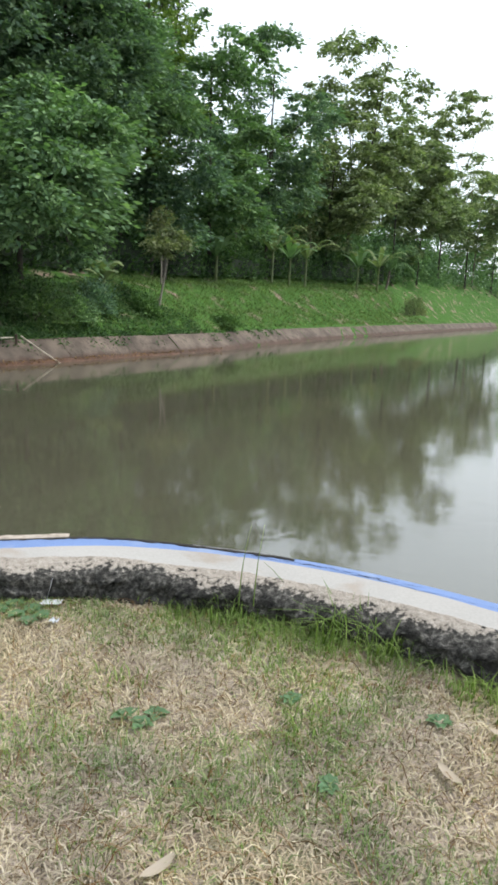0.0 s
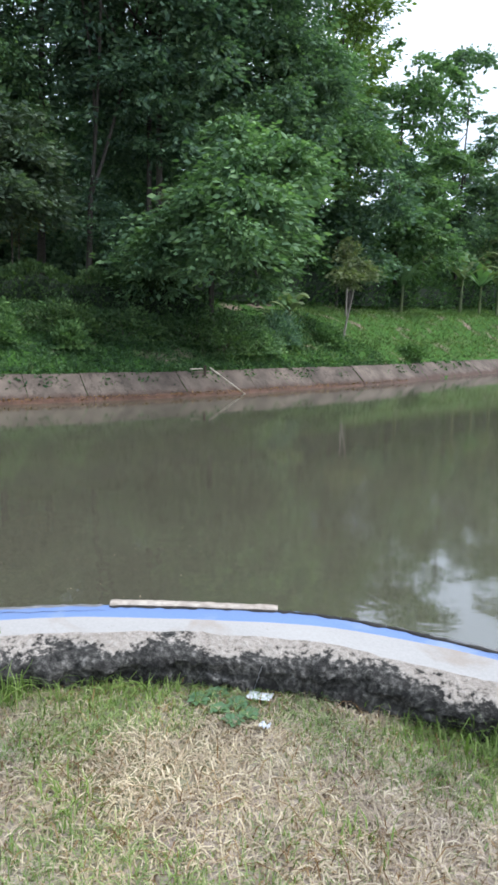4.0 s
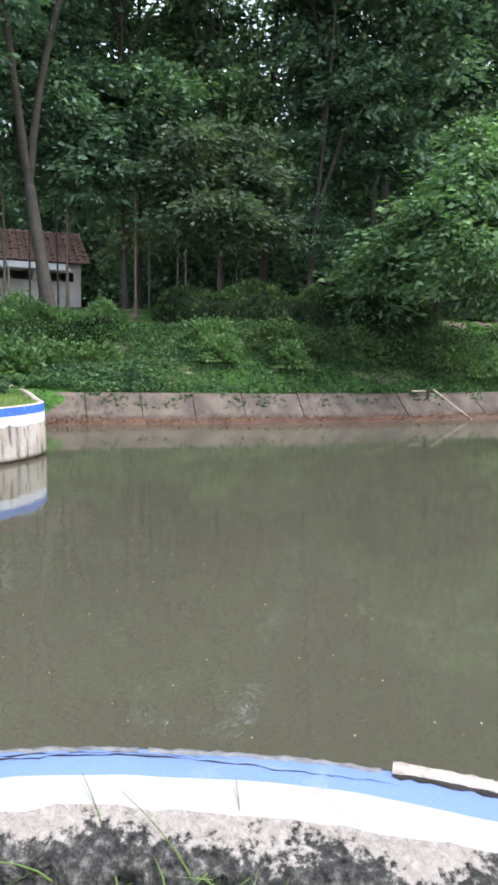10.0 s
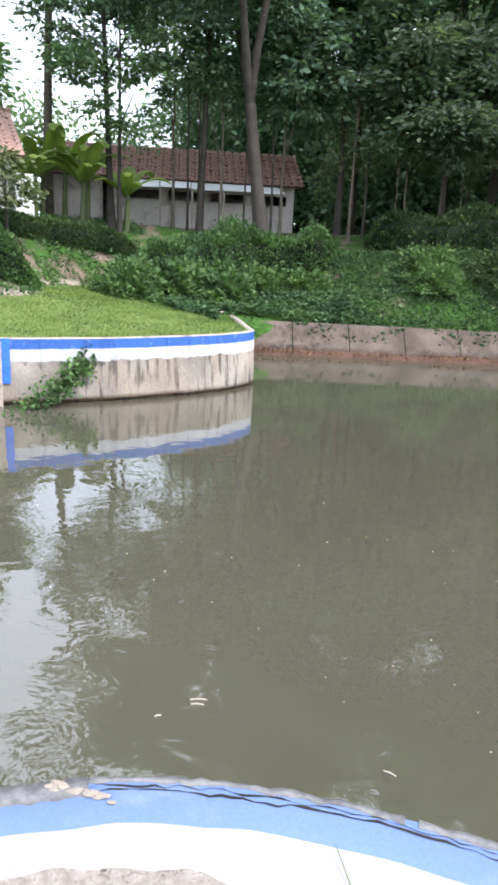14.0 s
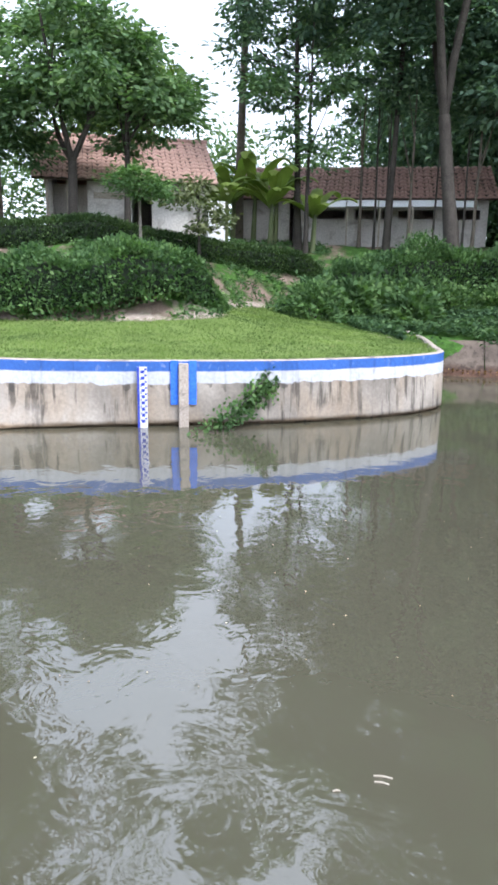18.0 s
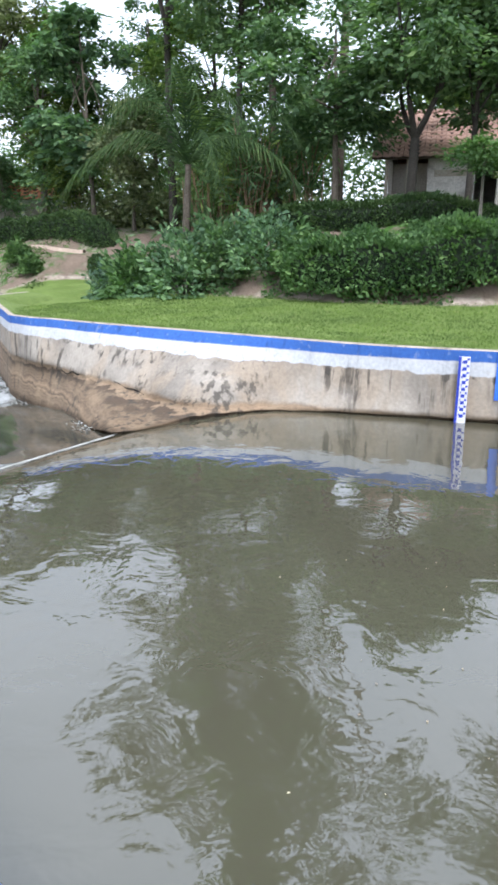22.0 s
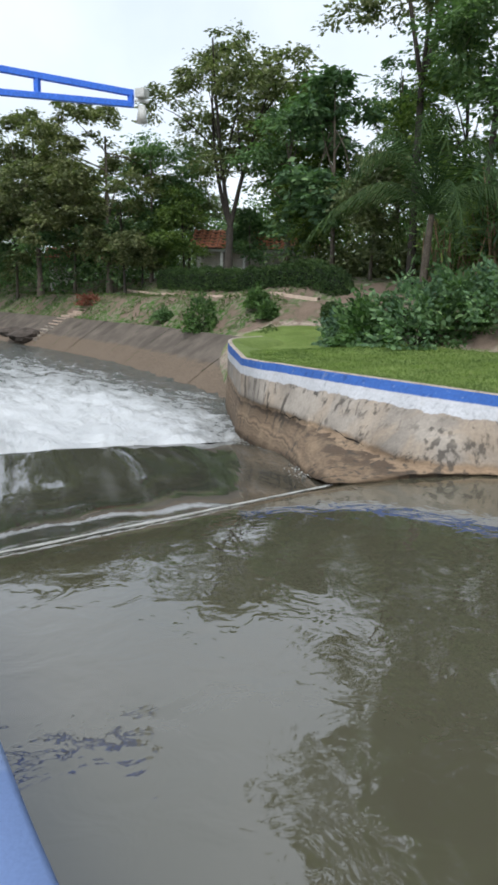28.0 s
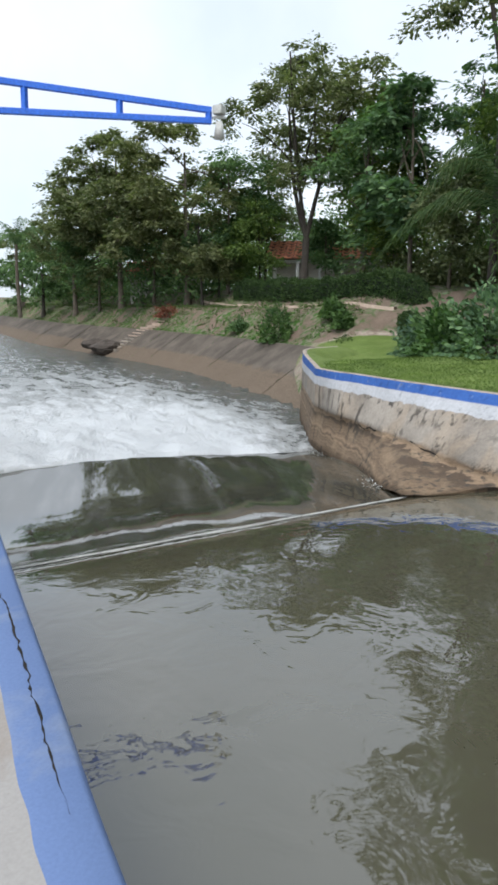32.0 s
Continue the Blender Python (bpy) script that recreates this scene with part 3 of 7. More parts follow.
def inside_poly(poly, x, y):
    p = np.array(poly, float)
    hit = np.zeros(x.shape, bool)
    for a, b in zip(p, np.roll(p, -1, 0)):
        cross = ((a[1] > y) != (b[1] > y)) & (x < (b[0] - a[0]) * (y - a[1]) / (b[1] - a[1] + 1e-12) + a[0])
        hit ^= cross
    return hit


near_line = fine(NEAR_OUTER, 0.2)
near_mid = near_line + normals(near_line) * -0.2      # middle of the coping; the land lies on the other side
if np.linalg.norm(near_mid[np.argmin(np.abs(near_line[:, 0] + 1))] - [-1, 0]) > np.linalg.norm(near_line[np.argmin(np.abs(near_line[:, 0] + 1))] - [-1, 0]):
    near_mid = near_line + normals(near_line) * 0.2
RIVER = [*map(tuple, near_mid[::3]), (-90, -95), *DOWN_WATER[::-1][1:-1], *[(x - 0.1, y) for x, y in PEN_TOP[::-1][2:-1]], *FAR_WATER[1:], (120, 150)]


def smooth01(a, b, x):
    t = np.clip((x - a) / (b - a), 0, 1)
    return t * t * (3 - 2 * t)


def wavy(x, y, size, seed):
    """Smooth cheap noise about -1..1."""
    r = np.random.default_rng(seed)
    out = np.zeros_like(x)
    for k in range(7):
        a, s, ph = r.uniform(0, 2 * np.pi), r.uniform(0.5, 1.6) * 2 * np.pi / size, r.uniform(0, 6.28, 2)
        out += np.sin(s * (np.cos(a) * x + np.sin(a) * y) + ph[0]) * np.cos(0.7 * s * (-np.sin(a) * x + np.cos(a) * y) + ph[1])
    return out / 3.0


def land(x, y):
    """Height of the land, and its cover: green lawn, weeds, bare earth (each 0 to 1)."""
    x, y = np.asarray(x, float), np.asarray(y, float)
    d = np.stack([dist_to(near_mid[::2], x, y), dist_to(PEN_TOP, x, y), dist_to(FAR_WATER, x, y), dist_to(DOWN_WATER, x, y)])
    dn, dp, df, dd = d
    rough = wavy(x, y, 3.0, 3) * 0.5 + wavy(x, y, 0.9, 4) * 0.25
    h_near = 0.02 * rough + 0.075 * np.exp(-((dn / 1.1) ** 2))
    h_pen = 0.215 + 0.04 * np.minimum(dp, 5.5) + 0.95 * smooth01(4.5, 6.4, dp) + 1.1 * smooth01(6.4, 9.5, dp) + 0.03 * rough
    h_far = POOL + 0.72 * smooth01(-0.2, 0.75, df) + 0.9 * smooth01(0.6, 2.4, df) + (1.2 * smooth01(2.0, 5.2, df) + 0.8 * smooth01(5, 9, df)) * (1 + 0.022 * np.clip(y - 26, 0, 80)) + 0.09 * rough * smooth01(0.8, 2, df)
    h_down = TAIL - 0.1 + 1.6 * np.clip(dd / 2.2, 0, 1) + 1.5 * smooth01(2.6, 4.8, dd) + 1.35 * smooth01(5.4, 8.5, dd) + 0.08 * rough * smooth01(2.6, 3.2, dd)
    w = 1.0 / (d**3 + 0.02)
    w[1] *= 1 + 4 * (1 - smooth01(4.2, 6.5, dp))
    h = (w * np.stack([h_near, h_pen, h_far, h_down])).sum(0) / w.sum(0)
    wn = w / w.sum(0)
    tip = smooth01(11.2, 12.0, y)
    green = wn[1] * (1 - tip) * (1 - smooth01(4.2, 4.8, dp)) + 0.35 * wn[2] * smooth01(1.0, 1.6, df) * smooth01(24, 30, y)
    weed = wn[1] * np.maximum(smooth01(4.4, 5.0, dp) * 0.5, tip) + wn[2] * 0.9 + wn[3] * 0.55
    earth = wn[1] * 0.52 * smooth01(4.3, 4.8, dp) + wn[3] * 0.47 * smooth01(2.3, 2.9, dd) + wn[2] * (0.34 + 0.46 * smooth01(8, 10.5, df))
    return h, np.stack([green, weed, earth], -1)


def height(x, y):
    return float(land(np.array([x]), np.array([y]))[0][0])

# ---- ground: one sheet to the horizon ----


def lines(*runs):
    out = []
    for a, b, step in runs:
        out.extend(np.arange(a, b, step))
    return np.array(out)


gx = lines((-900, -200, 100), (-200, -80, 12), (-80, -32, 1.0), (-32, 4, 0.22), (4, 44, 1.3), (44, 200, 12), (200, 901, 100))
gy = lines((-900, -200, 100), (-200, -60, 10), (-60, -11, 0.9), (-11, 32, 0.22), (32, 110, 1.2), (110, 240, 10), (240, 901, 110))
GX, GY = np.meshgrid(gx, gy, indexing="ij")
gz, cover = land(GX.ravel(), GY.ravel())
wet = inside_poly(RIVER, GX.ravel(), GY.ravel())
df0 = dist_to(FAR_WATER, GX.ravel(), GY.ravel())
dd0 = dist_to(DOWN_WATER, GX.ravel(), GY.ravel())
dp0 = dist_to(PEN_TOP[2:], GX.ravel(), GY.ravel())
gz = np.where(wet | ((dp0 < 0.34) & (GX.ravel() < -10)), -2.6, gz - 0.1 * (df0 < 1.1) - 0.12 * (dd0 < 2.5))
nx, ny = len(gx), len(gy)
ii, jj = np.meshgrid(np.arange(nx - 1), np.arange(ny - 1), indexing="ij")
gf = np.stack([ii * ny + jj, (ii + 1) * ny + jj, (ii + 1) * ny + jj + 1, ii * ny + jj + 1], -1).reshape(-1, 4)
ground = part_np("ground", np.stack([GX.ravel(), GY.ravel(), gz], 1), gf, M["ground"], smooth=True)
tagged(ground, "mown dry lawn, weedy grass banks and bare woodland soil", "ground", kind="structure")
layer = ground.data.color_attributes.new("cover", "FLOAT_COLOR", "POINT")
layer.data.foreach_set("color", np.concatenate([cover, np.ones((len(cover), 1))], 1).astype(np.float32).ravel())


def loft(rows, close=False):
    """Quads between rows of points of equal length."""
    v = np.concatenate(rows)
    n, k = len(rows), len(rows[0])
    i, j = np.meshgrid(np.arange(n - 1), np.arange(k - 1), indexing="ij")
    return v, np.stack([i * k + j, i * k + j + 1, (i + 1) * k + j + 1, (i + 1) * k + j], -1).reshape(-1, 4)


def with_z(line, z):
    return np.column_stack([line, np.broadcast_to(z, len(line))])


# ---- water ----
CREST_A, CREST_B = np.array([-6.4, -3.45]), np.array([-16.35, 3.07])
UPSTREAM = np.array([0.548, 0.836])
cs = np.linspace(0, 1, 40)[:, None]
crest = CREST_A + (CREST_B - CREST_A) * cs
pool_rows = []
for off, z in ((0.0, -1.02), (0.15, -0.965), (0.4, -0.915), (0.8, -0.865), (1.4, -0.82), (2.2, -0.79), (3.2, POOL)):
    pool_rows.append(with_z(crest + UPSTREAM * off, z))
v, f = loft(pool_rows)
edge = crest + UPSTREAM * 3.2
far_pts = np.array([[*edge[0], POOL], [2, -12, POOL], [300, -12, POOL], [300, 330, POOL], [-17, 330, POOL], [-17, 8, POOL], [*edge[-1], POOL]])
k = len(v)
bm = bmesh.new()
for q in v:
    bm.verts.new(q)
bm.verts.ensure_lookup_table()
for a in f:
    bm.faces.new([bm.verts[i] for i in a])
row = [bm.verts[i] for i in range(k - 40, k)]
ring = [bm.verts.new(p) for p in far_pts[1:-1]]
bm.faces.new(row[::-1] + ring)
bmesh.ops.recalc_face_normals(bm, faces=bm.faces)
if sum(fc.normal.z for fc in bm.faces) < 0:
    bmesh.ops.reverse_faces(bm, faces=bm.faces)
pool = part("water", bm, M["water"], smooth=True)
tagged(pool, "murky olive-brown river water backed up behind the weir", "water", kind="structure")

JUMP = fine([(-18.1, -2.6), (-16.9, -2.9), (-15.1, -5.15), (-13.8, -6.36), (-12.0, -7.3), (-10.6, -8.4)], 0.25)
jt = np.linspace(0, 1, len(JUMP))
cr = np.array([-13.0, 0.88]) + (CREST_A - np.array([-13.0, 0.88])) * jt[:, None]
chute_rows = []
for s_ in np.linspace(0, 1, 18):
    z = -1.02 - (0.64 * (1 - (1 - s_ / 0.6) ** 2) if s_ < 0.6 else 0.64 - 0.12 * ((s_ - 0.6) / 0.4) ** 1.5)
    even = smooth01(0.05, 0.55, jt)
    z = z * even + (-1.02 - 0.55 * s_) * (1 - even)
    line = cr * (1 - s_) + JUMP * s_
    chute_rows.append(with_z(line, z) + np.column_stack([np.zeros((len(line), 2)), 0.012 * np.sin(jt * 50 + 3 * s_)]))
v, f = loft(chute_rows)
chute = part_np("weir_chute_water", v, f, M["chute"], smooth=True)
tagged(chute, "thin smooth sheet of water sliding over the weir", "water", kind="structure")
# broken white line where the water tips over the crest
rng = np.random.default_rng(5)
lip = []
for k in range(len(crest) - 1):
    w = 0.005 + 0.022 * rng.random() ** 2
    lip.append(w)
lw = np.array([*lip, 0.03])[:, None]
v, f = loft([with_z(crest - UPSTREAM * 0.03 - UPSTREAM * lw, -1.035), with_z(crest - UPSTREAM * 0.012, -0.995), with_z(crest + UPSTREAM * 0.012, -0.994), with_z(crest + UPSTREAM * (0.02 + lw), -1.0)])
tagged(part_np("weir_lip_foam", v, f, M["lip_foam"], smooth=True), "thin pale line of foam along the weir crest", "water", kind="structure")

left = fine([(-10.6, -8.4), (-13.0, -10.4), (-16.5, -14.5), (-24, -24), (-60, -72)], 0.6)
right = fine([(-18.1, -2.6), (-21.9, -4.3), (-23.6, -5.3), (-26.65, -8.3), (-31.5, -13.4), (-35.8, -19.3), (-41, -27.3), (-47.3, -37.2), (-60, -53.1), (-90, -91)], 0.6)
U = np.linspace(0, 1, 200) ** 1.7
V = np.linspace(0, 1, 110)


def along(line, u):
    d = np.r_[0, np.cumsum(np.linalg.norm(np.diff(line, axis=0), axis=1))]
    return np.column_stack([np.interp(u * d[-1], d, line[:, k]) for k in (0, 1)])


ln, rn = along(left, U), along(right, U)
start = along(JUMP[::-1], V)
rows = []
foam_amount = []
for i, u in enumerate(U):
    line = ln[i] * (1 - V[:, None]) + rn[i] * V[:, None]
    mixin = np.exp(-u * 40)
    line = line * (1 - mixin) + (start + (line - (ln[0] * (1 - V[:, None]) + rn[0] * V[:, None]))) * mixin
    x, y = line.T
    out = np.hypot(x + 14.5, y + 5.5)
    rise = 0.1 * np.exp(-((out - 3.5) / 3.0) ** 2)
    rough_ = 0.075 * np.exp(-out / 14) + 0.02
    z = TAIL - 0.06 + rise * min(1, i / 6) + rough_ * (wavy(x * 1.0 + 0.8 * y, y - 0.6 * x, 1.6, 11) + 0.35 * wavy(x, y, 0.6, 12)) * min(1, i / 4 + 0.15)
    rows.append(np.column_stack([x, y, z]))
    bank = np.clip((1 - V) * 2.6, 0, 1) ** 0.8
    foam_amount.append((0.62 * np.exp(-(out / 30) ** 1.6) + 0.08) * (0.1 + 0.9 * bank) + 0.42 * np.exp(-(out / 7.5) ** 2) * (0.4 + 0.6 * bank))
v, f = loft(rows)
tail = part_np("white_water", v, f[:, ::-1], M["foam"], smooth=True)
tagged(tail, "churning white water foaming below the weir", "water", kind="structure")
fo = np.concatenate(foam_amount)
layer = tail.data.color_attributes.new("foam", "FLOAT_COLOR", "POINT")
layer.data.foreach_set("color", np.column_stack([fo, fo, fo, np.ones(len(fo))]).astype(np.float32).ravel())
tagged(part_np("tail_water", [(-9, -6, -1.72), (-95, -110, -1.72), (-130, -90, -1.72), (-17, 0, -1.72)], [(0, 1, 2, 3)], M["water"]), "dark river water below the weir", "water", kind="structure")

# ---- weir wall round the grassed peninsula ----
pt = fine(PEN_TOP, 0.2)


def along_with(line, n):
    p = np.array(line, float)
    t = np.linspace(0, len(p) - 1, n)
    k = np.minimum(t.astype(int), len(p) - 2)
    fr = (t - k)[:, None]
    ext = np.vstack([2 * p[0] - p[1], p, 2 * p[-1] - p[-2]])
    a, b, c, d = ext[k], ext[k + 1], ext[k + 2], ext[k + 3]
    return 0.5 * (2 * b + (c - a) * fr + (2 * a - 5 * b + 4 * c - d) * fr**2 + (3 * b - a - 3 * c + d) * fr**3)


N = 260
topl, midl, footl = along_with(PEN_TOP, N), along_with(PEN_MID, N), along_with(PEN_FOOT, N)
ti = np.linspace(0, len(PEN_TOP) - 1, N)
# the corner where the wing turns stays sharp
for line, src in ((topl, PEN_TOP), (midl, PEN_MID), (footl, PEN_FOOT)):
    for k in (0, 1):
        lin = np.interp(ti, np.arange(len(src)), np.array(src)[:, k])
        near_corner = np.clip(1 - np.abs(ti - 13) / 1.0, 0, 1) + np.clip(1 - np.abs(ti - 11) / 0.7, 0, 1) * 0.6
        line[:, k] = line[:, k] * (1 - np.clip(near_corner, 0, 1)) + lin * np.clip(near_corner, 0, 1)
mz = np.interp(ti, np.arange(len(PEN_MID_Z)), PEN_MID_Z)
fz = np.interp(ti, np.arange(len(PEN_FOOT_Z)), PEN_FOOT_Z)
tz = np.full(N, TOP) + np.interp(ti, [0, 13, 14, 15], [0, 0, 0.1, 0.1])
inn = normals(topl)
if np.dot(inn[120], np.array([-16, 6]) - topl[120]) < 0:
    inn = -inn
jag = lambda s: 0.5 * np.sin(ti * 9 + s) + 0.5 * np.sin(ti * 23 + 2 * s)  # noqa: E731
wall_rows = [with_z(topl + inn * 0.12, tz - 0.6), with_z(topl + inn * 0.12, tz - 0.015), with_z(topl + inn * 0.105, tz), with_z(topl + inn * 0.015, tz), with_z(topl, tz - 0.015)]
for s_ in (0.3, 0.6, 0.85):
    wall_rows.append(np.column_stack([topl * (1 - s_) + midl * s_, tz * (1 - s_) + mz * s_]))
wing = np.clip((ti - 9.6) / 0.8, 0, 1) * np.clip((13.2 - ti) / 0.5, 0, 1)
wall_rows.append(np.column_stack([midl, mz + 0.05 * jag(5) * wing]))
ledge = midl * 0.93 + footl * 0.07 + inn * (wing * (0.07 + 0.035 * jag(4)))[:, None]
wall_rows.append(np.column_stack([ledge, mz - 0.035 + 0.05 * jag(5) * wing]))
for s_ in (0.35, 0.7):
    p = ledge * (1 - s_) + footl * s_
    wall_rows.append(np.column_stack([p, (mz - 0.05) * (1 - s_) + fz * s_ + 0.03 * jag(3 + s_) * wing]))
wall_rows.append(np.column_stack([footl, fz + 0.055 + 0.012 * jag(2)]))
wall_rows.append(np.column_stack([footl + inn * 0.12, fz + 0.03]))
wall_rows.append(np.column_stack([footl + inn * 0.2, fz - 1.2]))
v, f = loft(wall_rows[:5])
coping = (v, f)
v, f = loft(wall_rows[4:])
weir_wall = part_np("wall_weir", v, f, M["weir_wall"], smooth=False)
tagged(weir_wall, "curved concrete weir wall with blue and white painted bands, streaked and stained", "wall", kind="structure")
turf_rows = [with_z(topl + inn * 0.11, tz - 0.012), np.column_stack([topl + inn * 0.35, np.maximum(land(*(topl + inn * 0.35).T)[0], tz - 0.03)]), np.column_stack([topl + inn * 0.75, land(*(topl + inn * 0.75).T)[0] - 0.01]), np.column_stack([topl + inn * 0.95, land(*(topl + inn * 0.95).T)[0] - 0.2])]
turf_rows = [q[ti > 2.2] for q in turf_rows]
tagged(part_np("turf_edge", *loft(turf_rows), M["turf"], smooth=True), "strip of green turf along the top of the weir wall", "turf", kind="structure")
k_ = np.where(wing > 0.25)[0]
o_ = midl[k_] - inn[k_] * 0.006
z_ = mz[k_] + 0.05 * jag(5)[k_] * wing[k_]
for a_, b_ in ((len(k_) // 5, len(k_) // 3), (len(k_) // 2, len(k_) // 2 + 9)):
    sl = slice(a_, b_)
    th = 0.012 + 0.016 * np.abs(jag(8)[k_][sl])
    v, f = loft([np.column_stack([o_[sl], z_[sl] + 0.004]), np.column_stack([o_[sl], z_[sl] - th])])
    part_np("crack", v, f, M["crack"], weir_wall, "dark open crack under the broken ledge")
part_np("coping", *coping, M["cap_pale"], weir_wall, "pale weathered top of the weir wall")

k_ = np.where((ti > 11.03) & (ti < 13.1))[0]
r_ = np.random.default_rng(66)
k_ = r_.choice(k_[ti[k_] > 11.25], 420)
FLECKS = np.column_stack([footl[k_] - inn[k_] * (0.01 + 0.22 * r_.random(len(k_)) ** 2)[:, None] + r_.normal(size=(len(k_), 2)) * 0.03, fz[k_] + 0.03 + 0.05 * r_.random(len(k_))])
v, f = leaves_np(FLECKS, r_, 0.065, 0.4, 0.1, np.tile([[-0.75, -0.6, -0.1]], (len(k_), 1)), flat=0.7)
tagged(part_np("wing_foam", v, f, M["lip_foam"]), "streaks of white foam where the water slides along the wing wall", "foam", kind="stuff")

# ---- concrete coping of the near bank ----
nl = fine(NEAR_OUTER[2:-2], 0.03)
ins = near_mid[np.argmin(np.abs(near_line[:, 0] + 0.73))] - near_line[np.argmin(np.abs(near_line[:, 0] + 0.73))]
nn = normals(nl)
if nn[np.argmin(np.abs(nl[:, 0] + 0.73))] @ ins < 0:
    nn = -nn
s_len = np.r_[0, np.cumsum(np.linalg.norm(np.diff(nl, axis=0), axis=1))]


def waver(seed, *terms):
    r = np.random.default_rng(seed)
    out = np.zeros(len(s_len))
    for size, amp in terms:
        knots = np.arange(0, s_len[-1] + 2 * size, size)
        out += amp * np.interp(s_len, knots, r.uniform(-1, 1, len(knots)))
    return out


w_blue = 0.105 + 0.058 * smooth01(0.1, -0.9, nl[:, 0]) + waver(1, (0.7, 0.012), (0.12, 0.006))
w_white = 0.285 + waver(2, (0.5, 0.02), (0.1, 0.012), (0.04, 0.006))
near_rows = [with_z(nl + nn * 0.06, -2.4), with_z(nl + nn * 0.0, -0.6), with_z(nl, TOP - 0.025), with_z(nl + nn * 0.02, TOP - 0.004)]
near_rows += [np.column_stack([nl + nn * w_blue[:, None], np.full(len(nl), TOP)])]
body = near_rows + [np.column_stack([nl + nn * w_white[:, None], TOP - 0.012 + waver(3, (0.1, 0.008))])]
v, f = loft(body[:4] + [with_z(nl + nn * 0.1, TOP - 0.03), with_z(nl + nn * 0.38, TOP - 0.08)])
near_wall = part_np("wall_near", v, f, M["concrete"], smooth=False)
tagged(near_wall, "low curved concrete bank wall with crumbling inner face and painted top", "wall", kind="structure")
v, f = loft([with_z(nl - nn * 0.003, TOP - 0.1), with_z(nl - nn * 0.003, TOP - 0.02), with_z(nl + nn * 0.02, TOP), np.column_stack([nl + nn * w_blue[:, None], np.full(len(nl), TOP + 0.001)])])
part_np("blue_band", v, f, M["cap_blue"], near_wall, "faded blue painted strip along the water edge")
v, f = loft([np.column_stack([nl + nn * w_blue[:, None], np.full(len(nl), TOP + 0.001)]), np.column_stack([nl + nn * (0.22 + waver(7, (0.3, 0.01)))[:, None], TOP - 0.002 + waver(8, (0.2, 0.002))]),
             np.column_stack([nl + nn * w_white[:, None], TOP - 0.007 + waver(9, (0.1, 0.004))])])
part_np("white_band", v, f, M["cap_white"], near_wall, "white painted strip, chipped along its inner edge")
rough_rows = [np.column_stack([nl + nn * w_white[:, None], TOP - 0.007 + waver(9, (0.1, 0.004))])]
for reach_, drop_, sd_ in ((0.055, 0.016, 61), (0.105, 0.036, 62)):
    rough_rows.append(np.column_stack([nl + nn * (w_white + reach_ + waver(sd_, (0.3, 0.012), (0.06, 0.008)))[:, None], TOP - drop_ + waver(sd_ + 5, (0.12, 0.008), (0.04, 0.005))]))
levels = np.linspace(0.065, 0.33, 10)
for k, dz in enumerate(levels):
    lip_out = 0.14 + 0.02 * (1 - k / 6) if k < 6 else 0.11 - 0.012 * (k - 6)
    rough_rows.append(np.column_stack([nl + nn * (w_white + lip_out + waver(20 + k, (0.3, 0.03), (0.09, 0.03), (0.035, 0.022)))[:, None], TOP - dz + waver(40 + k, (0.25, 0.02), (0.08, 0.014), (0.035, 0.008))]))
v, f = loft(rough_rows)
part_np("crumbled_face", v, f, M["crumbled"], near_wall, "dark crumbled mortar face with broken ledges")


def piece_of(name, a, b, off0, off1, z0, z1, material, label="", jag_=0.006, seed=0):
    """A thin raised strip along the coping between two lengths of it."""
    k = np.where((s_len >= a - 0.004) & (s_len <= b + 0.022))[0]
    r = np.random.default_rng(seed)
    n0, n1 = r.uniform(-jag_, jag_, len(k)), r.uniform(-jag_, jag_, len(k))
    i0, i1 = nl[k] + nn[k] * (off0 + n0)[:, None], nl[k] + nn[k] * (off1 + n1)[:, None]
    v, f = loft([with_z(i0, z0), with_z(i0, z1), with_z(i1, z1), with_z(i1, z0)])
    return part_np(name, v, f, material, near_wall, label)


def s_at(x, y):
    return s_len[np.argmin(np.hypot(nl[:, 0] - x, nl[:, 1] - y))]


s_break, s_end = s_at(-1.74, 3.42), s_at(-0.98, 3.63)
lo, hi = min(s_break, s_end), max(s_break, s_end)
kk = 0
cursor = lo
r_ = np.random.default_rng(3)
while cursor < hi - 0.1:
    ln_ = r_.uniform(0.45, 0.9)
    piece_of("loose_slab", cursor, min(cursor + ln_, hi), -0.02, 0.03 + 0.008 * r_.random(), TOP - 0.02, TOP + 0.013 - 0.005 * r_.random(), M["cap_pale"], "pale lifted edge slab", 0.005, kk)
    cursor += ln_
    kk += 1
piece_of("gap", lo - 1.3 * (s_break > s_end), hi + 1.3 * (s_break < s_end), 0.027, 0.05, TOP - 0.01, TOP + 0.004, M["crack"], "black open joint", 0.009, 77)


def crack_line(seed, a, b, off, width):
    k = np.where((s_len >= a) & (s_len <= b))[0]
    r = np.random.default_rng(seed)
    o = off + 0.022 * np.cumsum(r.normal(size=len(k))) / np.sqrt(len(k)) + 0.003 * r.normal(size=len(k))
    w = 0.55 * width * r.uniform(0.1, 1.5, len(k)) * np.sin(np.linspace(0.15, np.pi - 0.15, len(k)))
    i0, i1 = nl[k] + nn[k] * (o - w)[:, None], nl[k] + nn[k] * (o + w)[:, None]
    v, f = loft([with_z(i0, TOP + 0.0025), with_z(i1, TOP + 0.0025)])
    part_np("crack", v, f, M["crack"], near_wall)


